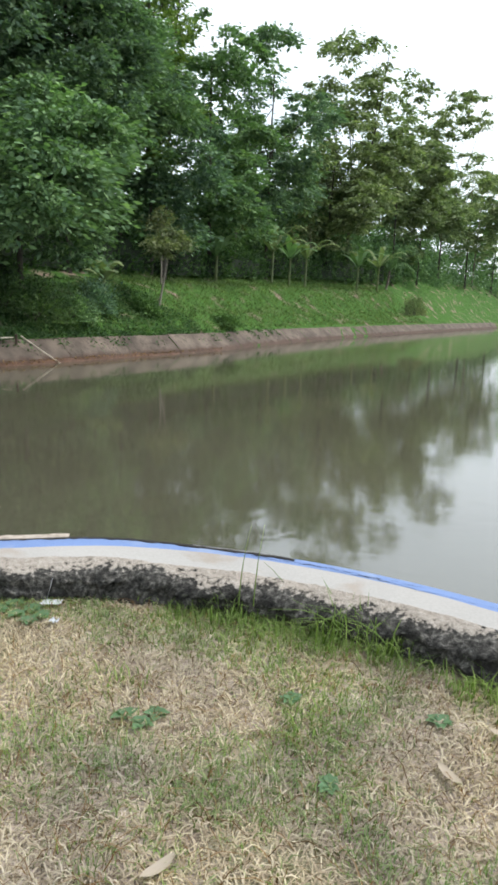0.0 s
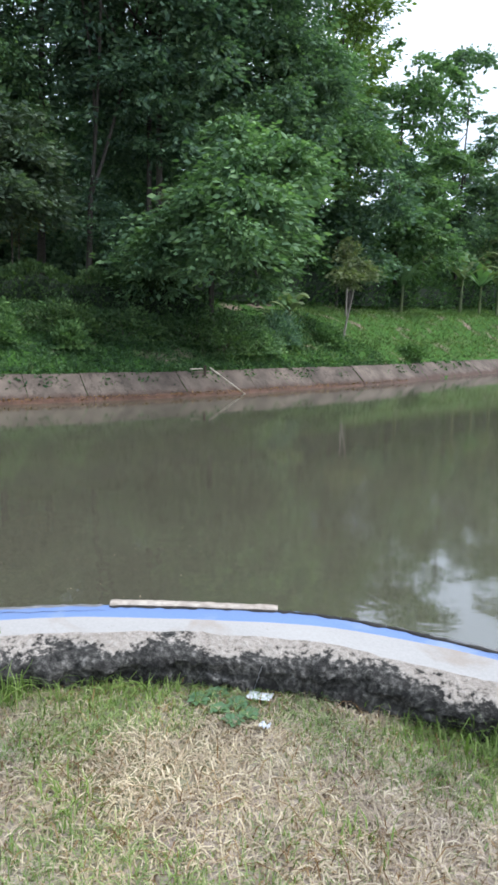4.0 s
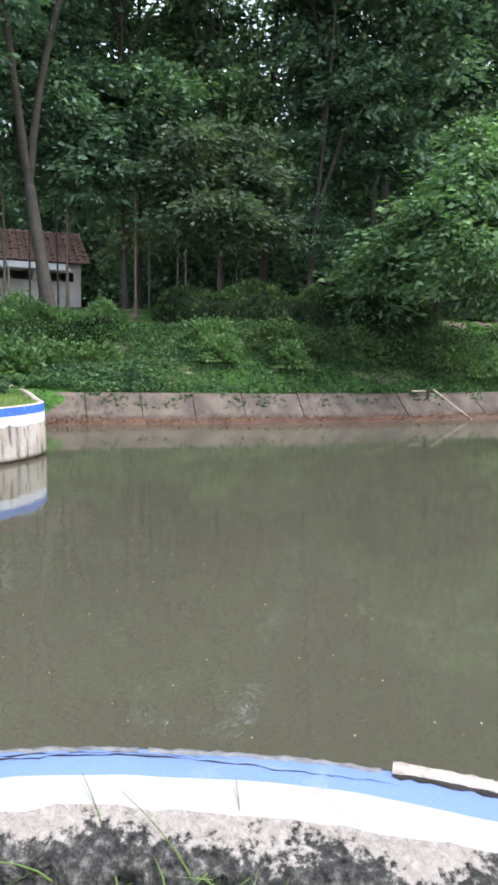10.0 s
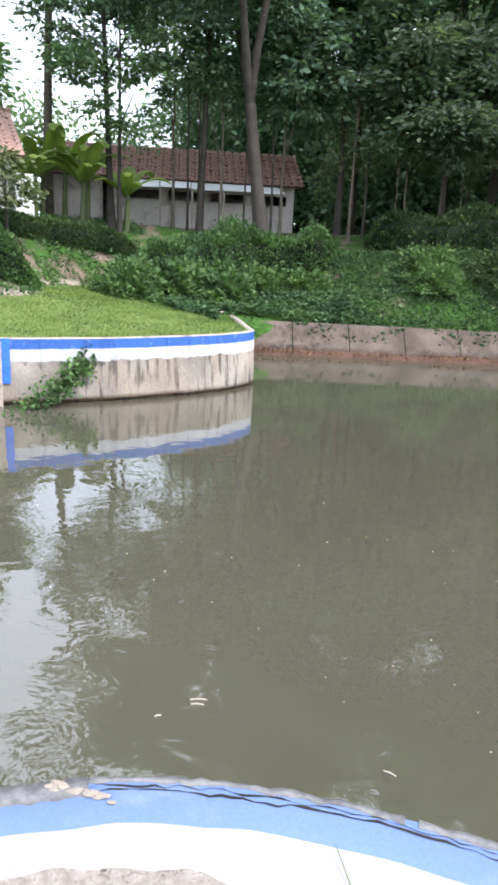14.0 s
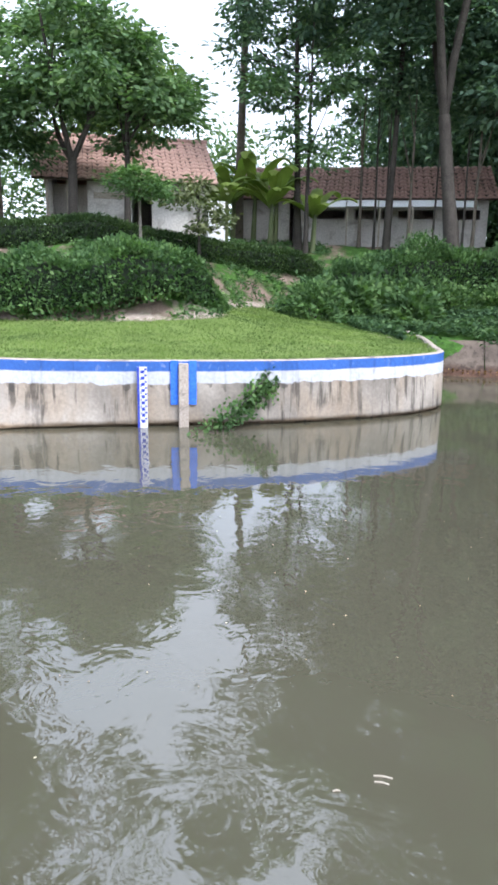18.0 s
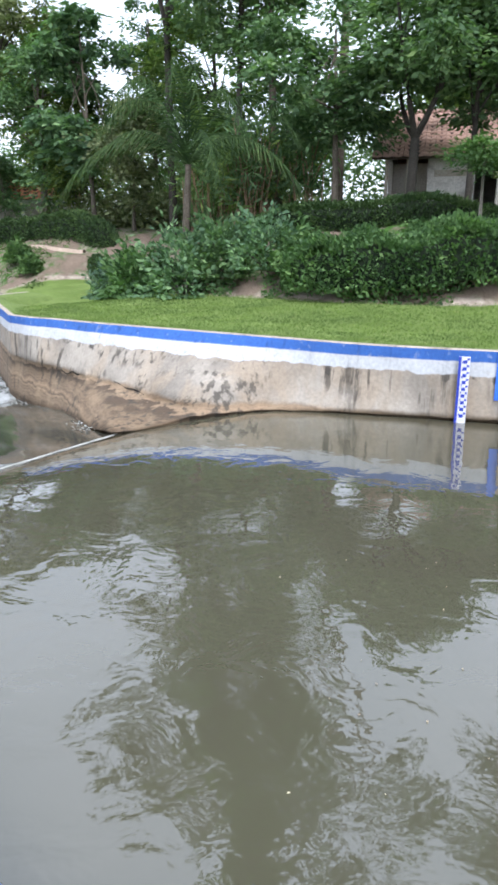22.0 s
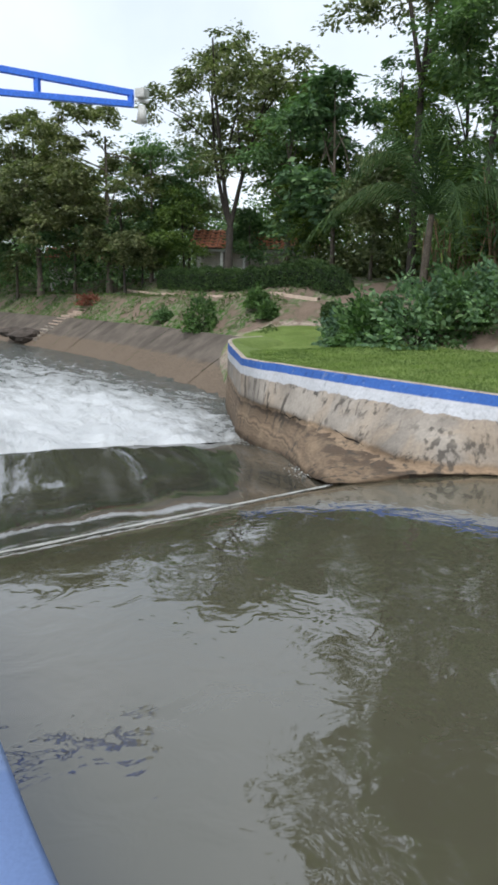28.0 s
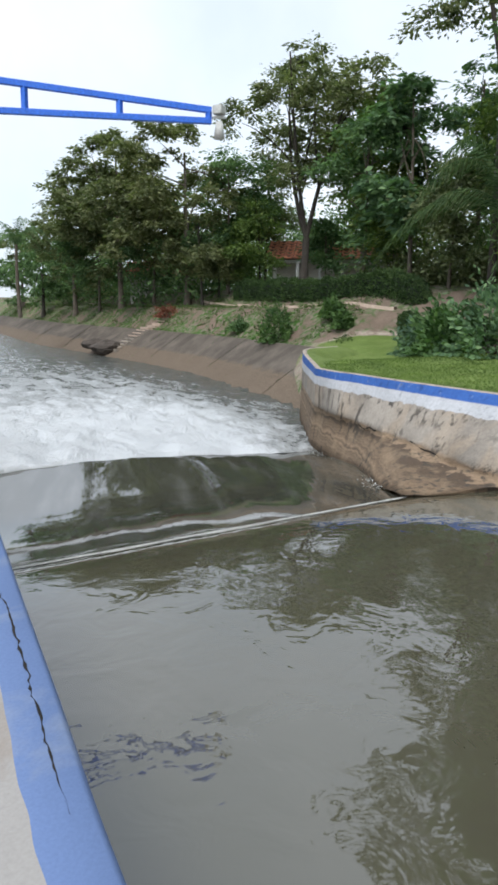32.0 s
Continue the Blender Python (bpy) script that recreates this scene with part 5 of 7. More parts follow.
TREES = [
    # foot, height, crown radius, lowest leaves, leaf, leaf size, clumps, per clump, trunk radius, label
    ((-9.2, 27.6), 7.4, 3.9, 0.7, "leaf_fresh", 0.34, 240, 64, 0.2, "large dark-leaved tree overhanging the bank slope"),
    ((-10.1, 33.5), 19.0, 5.0, 2.5, "leaf_dark", 0.38, 150, 60, 0.24, dark),
    ((-8.2, 35.8), 15.8, 4.2, 0.8, "leaf_fresh", 0.38, 110, 60, 0.2, "leafy tree with fresh green branches above the bank"),
    ((-12.4, 28.7), 16.6, 4.4, 1.6, "leaf_dark", 0.35, 130, 60, 0.2, dark),
    ((-13.9, 26.2), 14.5, 4.4, 3.8, "leaf_dark", 0.31, 130, 55, 0.18, dark),
    ((-16.8, 24.4), 14.3, 3.7, 2.5, "leaf_mid", 0.30, 150, 52, 0.12, "tall green tree in the shaded wood"),
    ((-12.0, 29.0), 18, 4.5, 4.0, "leaf_dark", 0.36, 150, 58, 0.25, dark),
    ((-16.5, 27.0), 18, 4.5, 4.0, "leaf_dark", 0.36, 150, 58, 0.25, dark),
    ((-15.9, 22.9), 7.4, 2.7, 1.6, "leaf_grey", 0.32, 130, 50, 0.12, "greyish-green tree in the wood"),
    ((-19.6, 21.9), 15, 3.5, 2.0, "leaf_dark", 0.36, 220, 58, 0.17, dark),
    ((-22.5, 26.0), 16, 4.0, 4.5, "leaf_dark", 0.36, 130, 55, 0.2, dark),
    ((-6.0, 40.5), 16.2, 3.2, 2.8, "leaf_light", 0.38, 90, 48, 0.16, "slender tree with light yellow-green young leaves"),
    ((-9.0, 34.0), 16.9, 4.2, 1.0, "leaf_dark", 0.36, 140, 56, 0.2, dark),
    ((-7.9, 51.4), 24, 5.0, 14, "leaf_dark", 0.42, 70, 40, 0.28, "tall tree with a high feathery crown and bare limbs"),
    ((-3.1, 47.0), 14.9, 4.6, 0.6, "leaf_mid", 0.43, 130, 52, 0.22, "rounded green tree at the wood's edge"),
    ((0.7, 54.5), 16.7, 4.4, 0.8, "leaf_dark", 0.45, 120, 52, 0.2, dark),
    ((6.4, 65.9), 14.4, 4.7, 1.2, "leaf_hazy", 0.51, 110, 50, 0.16, "green tree hung with creepers"),
    ((9.0, 70.4), 21.5, 5.8, 1.6, "leaf_hazy", 0.52, 110, 46, 0.25, "tall pale-green tree with open limbs"),
    ((15.8, 82.4), 18.4, 5.3, 2.0, "leaf_hazy", 0.58, 100, 46, 0.18, "brownish-green tree at the wood's edge"),
    ((25.4, 99.3), 25.5, 6.8, 4.1, "leaf_hazy", 0.63, 80, 40, 0.2, "tall thin-crowned tree at the wood edge"),
    ((33.7, 114.0), 19.8, 7.6, 1.7, "leaf_hazy", 0.66, 100, 44, 0.2, "green tree at the far bend of the river"),
    ((44.3, 133.0), 20.3, 8.5, 1.4, "leaf_mid", 0.71, 100, 44, 0.2, "green tree at the far bend of the river"),
    ((-5.3, 40.7), 11.0, 3.2, 0.8, "leaf_dark", 0.36, 90, 54, 0.2, dark),
    ((-7.3, 38.3), 13.5, 3.4, 0.8, "leaf_mid", 0.34, 90, 54, 0.2, "leafy green tree at the wood's edge"),
    ((20.6, 90.6), 11.4, 5.3, 0.7, "leaf_hazy", 0.58, 90, 44, 0.14, "low green tree at the wood's edge"),
]
for k, (at, h, cr, low, leaf, size, cl, per, tr, label) in enumerate(TREES):
    far = k > 13
    tree(at, h * (1.12 if far else 1.0 if k in (0, 8) else 1.35), cr * (1.15 if far else 1.05), low, leaf, 100 + k, size * (1.2 if far else 1.1), int(cl * (1.7 if far else 1.7 if k in (2, 11, 12) else 1.4)), per, tr * 0.72, label=label, bark="bark_dark",
         lean=(0.02 * math.sin(k * 2.1), 0.02 * math.cos(k * 1.7)), group="trees of the far wood", side=(1.6, -2.4) if k == 0 else (0, 0), forks=3 if k in (4, 13, 17, 19) else 0, hang=0.25 if k == 0 else 0.05)
tree((-4.6, 33.6), 3.7, 1.2, 2.4, "leaf_olive", 140, 0.28, 26, 40, 0.07, "bark_pale", (0.17, 0.03), limbs=5, squash=0.4, clump_r=0.32, label="small leaning tree with a grey-green umbrella crown", group="saplings")
# thin stems of the undergrowth
r_ = np.random.default_rng(21)
for k in range(20):
    x, y = (-20 + 14 * r_.random(), 20.5 + 9 * r_.random())
    if dist_to(FAR_WATER, np.array([x]), np.array([y]))[0] < 5.2:
        continue
    tree((x, y), r_.uniform(4, 6), 1.2, 1.6, "leaf_dark" if k % 2 else "leaf_olive", 300 + k, 0.24, 26, 34, r_.uniform(0.03, 0.05), "bark", limbs=3, label="thin pale-stemmed young tree in the undergrowth", group="saplings", clump_r=0.45)
for k, (at, h) in enumerate((((-1.5, 50.0), 5.2), ((4.6, 62.0), 5.0), ((3.0, 60.0), 4.4), ((-5.0, 37.5), 4.2))):
    tree(at, h, 0.9, h * 0.55, "leaf_olive", 350 + k, 0.3, 12, 26, 0.06, "bark_pale", limbs=4, label="pale-stemmed sapling on top of the bank", group="saplings", clump_r=0.35)
for k, (x, y, t_) in enumerate(((1.2, 53.6, 4.6), (2.6, 55.2, 4.2), (4.0, 57.4, 4.4), (9.6, 67.0, 4.4), (12.4, 72.0, 4.6), (-2.6, 46.0, 3.2), (-6.6, 30.6, 2.2))):
    banana((x, y), t_, 400 + k, "leaf_mid" if k % 2 else "leaf_hazy", 8, "banana plant with broad drooping green leaves at the wood's edge")
palm((36.6, 120.0), 15.0, 430, 13, 6.0, "palm standing above the far bend", "leaf_olive")
palm((14.3, 77.5), 2.0, 431, 11, 4.6, "low palm with long arching fronds", "leaf_mid")

# dense dark growth behind the first trees
r_ = np.random.default_rng(31)


def belt(name, line, depth, z0, tall, n, size, leaf, seed, label, open_=0.0):
    rng = np.random.default_rng(seed)
    p = fine(line, 1.0)
    sd = normals(p)
    s = np.r_[0, np.cumsum(np.linalg.norm(np.diff(p, axis=0), axis=1))]
    nc = n // 40
    si, so, sz = rng.uniform(0, s[-1], nc), rng.uniform(0, depth, nc), rng.random(nc)
    top = tall * (0.75 + 0.3 * np.interp(si, np.arange(0, s[-1] + 4, 3.0), rng.uniform(-1, 1, len(np.arange(0, s[-1] + 4, 3.0)))))
    c = np.column_stack([np.column_stack([np.interp(si, s, p[:, j] + 0 * p[:, j]) + np.interp(si, s, sd[:, j]) * so for j in (0, 1)]), z0 + sz * top])
    pts = np.repeat(c, 40, axis=0) + rng.normal(size=(nc * 40, 3)) * [0.9, 0.9, 0.6]
    v, f = leaves_np(pts, rng, size, 0.55, 0.3, None, flat=0.3)
    return tagged(part_np(name, v, f, M[leaf]), label, "woodland", kind="stuff")


belt("wood_depth", [(-34, 32), (-24, 36), (-16, 40), (-11, 46), (-8, 60), (-1, 76), (8, 90), (18, 106), (34, 130)], 5, 3.0, 10.5, 44000, 0.42, "leaf_dark", 32, "deep shaded woodland behind the first trees")
belt("wood_canopy", [(-40, 27), (-30, 30), (-22, 33), (-16, 36.5), (-12.5, 42), (-11, 50)], 5, 4.0, 21, 60000, 0.38, "leaf_dark", 35, "dense dark canopy deep in the wood")
belt("wood_understorey", [(-26, 28.5), (-19, 31), (-13, 34.5), (-9.5, 40), (-6, 50), (1, 64), (10, 80), (20, 96)], 3.5, 2.2, 8.0, 70000, 0.34, "leaf_dark", 33, "dark undergrowth between the trunks")
belt("wood_back", [(-43, 31), (-36, 34), (-28, 38), (-18, 42)], 6, 2.5, 15, 56000, 0.5, "leaf_dark", 37, "dark trees far behind the old house")
belt("edge_growth", [(-2, 52), (3, 62), (10, 74), (18, 88), (28, 104)], 3, 1.8, 10.0, 60000, 0.4, "leaf_mid", 36, "leafy growth at the wood's edge along the bend")
belt("bend_trees", [(22, 96), (30, 108), (44, 132), (66, 170)], 8, 1.5, 12, 32000, 0.45, "leaf_mid", 34, "trees along the far bend of the river")

# bushes and creepers on the far slope
# bushes in leaf_hedge carry the wood's shadow in their darker colour
for k, (x, y, r, h, lf) in enumerate(((-6.6, 29.0, 0.8, 1.2, "leaf_dark"), (-5.0, 32.0, 0.8, 0.9, "leaf_bush"), (13.2, 58.0, 1.0, 1.5, "leaf_olive"), (-9.0, 25.2, 1.5, 1.3, "leaf_hedge"), (-10.8, 22.9, 1.4, 1.2, "leaf_hedge"), (-12.4, 21.6, 1.2, 1.1, "leaf_hedge"),
                                       (-13.4, 19.2, 0.8, 0.8, "leaf_bush"), (-14.1, 19.9, 0.9, 0.9, "leaf_bush"), (-11.6, 20.6, 0.6, 0.8, "leaf_bush"), (-8.0, 25.5, 1.3, 1.6, "leaf_hedge"), (-7.2, 27.0, 1.0, 1.2, "leaf_mid"), (-1.5, 37.0, 0.8, 0.7, "leaf_bush"))):
    shrub((x, y), r, h, lf, 500 + k, 0.13, 2400, "rounded bush growing on the grassy bank slope", group="bushes on the far slope")
# two hedges below the trees, deep shade put into their leaf colour
hedge([(-12.3, 29.8), (-9.4, 34.6), (-6.5, 40.5), (-3, 47.5), (1.5, 57), (8, 69), (16, 83)], 1.8, 1.9, "leaf_creeper", 521, 0.22, 380, "leafy undergrowth below the trees, coloured dark for their shade", lumps=0.4)
hedge([(-17.5, 21.0), (-14.4, 23.4), (-11.8, 25.4), (-9.6, 28.0)], 2.0, 1.2, "leaf_hedge", 520, 0.14, 1000, "overgrown hedge along the top of the bank, coloured dark for the wood's shadow", lumps=0.3)


def far_slope(a, b):
    return lambda x, y: (~inside_poly(RIVER, x, y)) & (lambda d: (d > a) & (d < b))(dist_to(FAR_WATER, x, y)) & (dist_to(PEN_TOP, x, y) > 3.0)


ground_leaves("creepers", lambda x, y: far_slope(0.75, 5.5)(x, y) & (wavy(x, y, 2.6, 71) > -0.6), (-19, 0, 11, 34), 110000, 0.12, "leaf_creeper", 530, "low creepers and weeds over the bank slope", "weeds", 0.18)
ground_leaves("bank_weeds", lambda x, y: (~inside_poly(RIVER, x, y)) & (dist_to(FAR_WATER, x, y) > 0.75) & (dist_to(PEN_TOP, x, y) > 0.5) & (y > 11.6 - 0.25 * (x + 14)), (-18, -12, 11, 17), 26000, 0.13, "leaf_creeper", 533, "creepers and weeds between the lawn and the slabs", "weeds", 0.2)
ground_leaves("hanging_creeper", lambda x, y: (~inside_poly(RIVER, x, y)) & (dist_to(FAR_WATER, x, y) > 0.25) & (dist_to(FAR_WATER, x, y) < 1.1) & (wavy(x, y, 2.2, 61) > 0.05), (-16, 2, 12, 42), 60000, 0.13, "leaf_creeper", 534, "creepers hanging over the top of the slabs", "creeper", 0.06)
ground_leaves("bank_grass", far_slope(1.0, 9.5), (-8, 30, 24, 75), 130000, 0.24, "grass_bank", 531, "rough green grass on the sloping bank", "grass", 0.1, 0.16, 1.2)
# same bank grass in a darker leaf colour, for the shade on this stretch
ground_leaves("bank_grass", far_slope(1.0, 6.0), (-19, -5, 12, 28), 50000, 0.2, "leaf_creeper", 532, "rough green grass on the slope, coloured dark for its shade", "grass", 0.06, 0.16, 1.2)

# ---- peninsula: trees, hedges, bushes ----
tree((-19.6, 18.2), 23.0, 5.4, 3.9, "leaf_dark", 600, 0.32, 330, 62, 0.23, "bark_dark", (-0.1, -0.08), label="big old tree with a pale leaning trunk and dark crown", limbs=14, side=(0.9, 0.7), fork=0.42, forks=3, spread_=0.95)
PTREES = [
    ((-22.4, 17.6), 21.0, 3.2, 2.2, "leaf_dark", 0.33, 320, 56, 0.12, "dark drooping tree beside the old house"),
    ((-23.2, 14.8), 8.5, 1.7, 2.6, "leaf_mid", 0.28, 50, 44, 0.09, "slender tree in front of the old house"),
    ((-23.9, 14.9), 12.0, 2.5, 3.6, "leaf_dark", 0.32, 90, 50, 0.14, "tall dark tree with a narrow ragged crown"),
    ((-22.5, 6.7), 6.3, 3.2, 2.2, "leaf_mid", 0.27, 150, 56, 0.15, "spreading green tree in front of the house"),
    ((-22.2, 8.2), 5.4, 2.0, 2.3, "leaf_mid", 0.27, 80, 50, 0.12, "green tree in front of the house"),
    ((-26.2, 3.2), 22.5, 3.0, 1.2, "leaf_mid", 0.3, 200, 50, 0.14, "dense green tree beside the house"),
    ((-28.0, 5.4), 26.0, 6.0, 11.0, "leaf_dark", 0.34, 200, 44, 0.17, "tall tree with bare dark limbs against the sky"),
    ((-26.8, 1.9), 25.0, 2.7, 0.8, "leaf_mid", 0.31, 210, 54, 0.13, "tall column of green creeper-covered tree"),
    ((-34.5, -4.4), 9.6, 2.0, 1.4, "leaf_fresh", 0.5, 90, 46, 0.12, "light green tree with long leaves"),
    ((-36.5, -7.0), 8.5, 2.6, 1.0, "leaf_mid", 0.34, 100, 46, 0.12, "green tree above the lower channel"),
    ((-40.5, -11.6), 13.2, 4.9, 4.4, "leaf_olive", 0.36, 190, 50, 0.24, "forked tree with an open brownish-green crown"),
    ((-43.9, -21.0), 12.2, 5.0, 0.9, "leaf_olive", 0.4, 310, 54, 0.22, "broad dark-green tree over the bank"),
    ((-46.8, -28.3), 13.4, 5.4, 0.8, "leaf_olive", 0.42, 310, 54, 0.22, "broad dark-green tree over the bank"),
    ((-47.5, -17.0), 10.0, 3.2, 1.6, "leaf_olive", 0.34, 100, 46, 0.12, "low green tree above the bank"),
    ((-43.9, -18.0), 9.4, 3.2, 1.4, "leaf_mid", 0.34, 100, 46, 0.12, "low green tree above the bank"),
    ((-50.5, -35.5), 13.0, 4.8, 0.8, "leaf_olive", 0.4, 150, 50, 0.2, "broad tree farther down the channel"),
    ((-57.5, -45.0), 9.5, 5.2, 0.6, "leaf_mid", 0.44, 130, 48, 0.2, "tree farther down the channel"),
    ((-69.0, -58.0), 9.0, 6.2, 0.5, "leaf_mid", 0.5, 120, 46, 0.2, "tree farther down the channel"),
    ((-31.0, 12.0), 9.0, 3.0, 2.0, "leaf_light", 0.34, 60, 40, 0.14, "light tree behind the houses"),
    ((-34.0, 1.0), 9.5, 3.4, 1.2, "leaf_light", 0.36, 90, 44, 0.16, "light tree behind the houses"),
    ((-39.5, -8.0), 9.5, 2.9, 2.2, "leaf_light", 0.34, 110, 46, 0.15, "tall light green tree beyond the hedge"),
    ((-23.6, 4.8), 5.8, 2.4, 2.0, "leaf_mid", 0.28, 120, 50, 0.12, "green tree leaning over the house roof"),
    ((-31.2, -0.6), 23.5, 4.2, 5.0, "leaf_olive", 0.33, 170, 48, 0.15, "tall green tree behind the terrace hedge"),
    ((-32.6, -2.4), 5.6, 1.9, 0.5, "leaf_olive", 0.3, 90, 44, 0.08, "bushy young tree on the terrace"),
    ((-36.4, -5.6), 6.2, 2.0, 0.6, "leaf_light", 0.3, 80, 44, 0.08, "bushy light green tree on the terrace"),
    ((-29.4, 1.8), 5.4, 1.8, 0.5, "leaf_light", 0.3, 80, 44, 0.08, "bushy light green tree on the terrace"),
    ((-27.9, 3.4), 5.0, 1.6, 0.5, "leaf_mid", 0.3, 70, 44, 0.08, "bushy young tree on the terrace"),
    ((-45.4, -24.6), 8.0, 3.0, 0.6, "leaf_mid", 0.36, 110, 46, 0.12, "low broad tree over the bank"),
    ((-42.6, -19.2), 7.0, 2.6, 0.8, "leaf_olive", 0.34, 90, 46, 0.1, "low broad tree over the bank"),
    ((-48.4, -31.5), 9.0, 3.2, 0.6, "leaf_mid", 0.38, 110, 46, 0.12, "low broad tree over the bank"),
    ((-27.8, 14.4), 24.0, 5.0, 12.5, "leaf_dark", 0.34, 150, 50, 0.2, "tall dark tree rising behind the banana plants"),
    ((-43.1, -15.4), 5.6, 2.2, 0.5, "leaf_light", 0.3, 90, 44, 0.07, "bushy light green tree above the bank"),
    ((-42.6, -11.0), 4.2, 1.6, 0.6, "leaf_mid", 0.3, 70, 44, 0.06, "bushy young tree above the bank"),
    ((-46.9, -10.6), 6.2, 2.0, 0.6, "leaf_light", 0.3, 90, 44, 0.07, "bushy light green tree above the bank"),
    ((-43.8, -18.6), 6.0, 2.2, 0.5, "leaf_mid", 0.3, 90, 44, 0.07, "bushy young tree above the bank"),
    ((-38.0, -2.0), 11.5, 3.2, 2.0, "leaf_mid", 0.36, 110, 46, 0.16, "green tree behind the houses"),
]
for k, (at, h, cr, low, leaf, size, cl, per, tr, label) in enumerate(PTREES):
    tree(at, h, cr, low, leaf, 620 + k, size, cl, per, tr, label=label, bark=("bark", "bark_dark", "bark")[k % 3] if k > 4 else "bark_dark", lean=(0.02 * math.sin(k * 2.3), 0.03 * math.cos(k * 1.9)), limbs=10, clump_r=0.42, group="trees round the houses", forks=3 if k in (3, 6, 10, 22) else 0, fork=0.5 if k == 10 else 0.6)
tree((-18.9, 7.5), 2.25, 1.25, 1.35, "leaf_bush", 660, 0.16, 40, 40, 0.055, "bark_pale", limbs=6, squash=0.22, clump_r=0.2, label="young tree with a flat umbrella of leaves", droop=0.1)
tree((-20.7, 9.8), 2.6, 0.75, 0.6, "leaf_olive", 661, 0.22, 26, 36, 0.06, "bark_dark", limbs=4, clump_r=0.25, label="small tree with drooping brownish leaves")
for k, (x, y, t_) in enumerate(((-25.0, 12.6, 2.6), (-25.9, 13.3, 3.0), (-24.3, 14.0, 2.6), (-25.4, 13.9, 3.2), (-24.5, 14.3, 2.9), (-26.3, 12.4, 2.4), (-27.8, 3.8, 2.6), (-27.2, 2.4, 2.8), (-28.2, 1.4, 2.4), (-23.4, 15.2, 2.4))):
    banana((x, y), t_, 670 + k)
palm((-23.8, 0.4), 3.2, 690, 17, 3.8, "coconut palm with long arching fronds", "leaf_hedge")
palm((-38.5, -30.5), 4.6, 691, 13, 2.6, "palm above the lower channel", "leaf_mid")
for k, (x, y, t_) in enumerate(((-25.4, 0.9, 3.4), (-25.8, 1.7, 3.0), (-25.2, 2.4, 3.3), (-26.0, 3.0, 2.8), (-25.6, 4.0, 2.6))):
    r2 = np.random.default_rng(680 + k)
    clump = thing("cane_clump", (x, y, height(x, y) - 0.05), "clump of tall dry brown canes with a few green blades", "canes", "cane clumps")
    for i in range(15):
        o2, a2 = r2.normal(size=2) * 0.3, r2.normal(size=2) * 0.32
        u = np.linspace(0, 1, 4)[:, None]
        part_np("cane", *tube_np(np.column_stack([o2[0] + a2[0] * u[:, 0] ** 1.5, o2[1] + a2[1] * u[:, 0] ** 1.5, t_ * r2.uniform(0.6, 1.05) * u[:, 0]]), 0.032 * (1 - 0.5 * u[:, 0]), 5), M["cane"], clump)
    pts = np.column_stack([r2.normal(size=(500, 2)) * 0.5, r2.uniform(0.35, 1.05, 500) * t_])
    part_np("foliage", *leaves_np(pts, r2, 0.42, 0.14, 0.3), M["leaf_light" if k % 2 else "leaf_mid"], clump)
hedge([(-19.4, 3.2), (-18.4, 4.5), (-17.6, 5.8), (-17.1, 7.2), (-16.9, 8.9)], 1.5, 0.98, "leaf_bush", 700, 0.11, 2600, "loose leafy hedge above the lawn", lumps=0.28)
hedge([(-30.0, -3.6), (-27.0, -1.6), (-24.2, 0.8), (-22.6, 2.8), (-21.3, 4.6), (-20.9, 6.0), (-21.0, 7.5), (-21.7, 9.2), (-22.0, 10.8), (-21.8, 12.5), (-21.5, 14.4)], 0.9, 0.62, "leaf_hedge", 701, 0.085, 2000, "dark clipped hedge along the terrace", lumps=0.06)
hedge([(-20.7, 13.8), (-20.0, 15.4), (-18.8, 17.4), (-17.2, 19.2)], 2.0, 1.35, "leaf_bush", 702, 0.11, 2600, "mound of creeper-covered hedge at the top of the bank", lumps=0.3)
hedge([(-42.6, -16.8), (-38.0, -10.9), (-34.4, -6.3), (-31.2, -2.9)], 0.9, 0.95, "leaf_hedge", 703, 0.11, 1100, "clipped hedge beside the path")
for k, (x, y, r, h, lf) in enumerate(((-20.4, 0.6, 1.15, 1.5, "leaf_fresh"), (-20.7, 1.6, 1.1, 1.3, "leaf_mid"), (-20.1, 2.7, 1.05, 1.25, "leaf_fresh"), (-19.5, 3.5, 0.7, 0.9, "leaf_bush"), (-16.9, 14.4, 0.72, 0.95, "leaf_bush"), (-17.6, 16.2, 0.9, 0.9, "leaf_bush"), (-16.6, 17.3, 0.8, 0.7, "leaf_bush"), (-17.8, 13.2, 0.7, 1.0, "leaf_bush"), (-17.7, 11.8, 0.8, 1.0, "leaf_bush"), (-18.6, 12.6, 0.7, 0.9, "leaf_mid"), (-18.6, 14.4, 0.9, 0.9, "leaf_bush"),
                                       (-18.9, 15.6, 0.9, 1.0, "leaf_bush"), (-17.6, 15.2, 0.7, 0.7, "leaf_mid"), (-21.2, -0.6, 0.9, 1.2, "leaf_bush"), (-22.4, -1.4, 0.8, 0.9, "leaf_dark"), (-31.2, -9.4, 0.8, 1.5, "leaf_bush"), (-30.6, -6.6, 0.5, 0.7, "leaf_bush"), (-35.2, -13.0, 0.6, 0.55, "leaf_mid"), (-29.6, -5.9, 0.4, 0.6, "leaf_bush"))):
    shrub((x, y), r, h * 1.05, lf, 720 + k, (0.15, 0.19, 0.13)[k % 3], 2200, "leafy green bush at the edge of the lawn", group="bushes by the lawn")
shrub((-41.5, -21.1), 0.8, 0.75, "leaf_red", 738, 0.13, 1200, "low bush with reddish leaves on top of the bank")
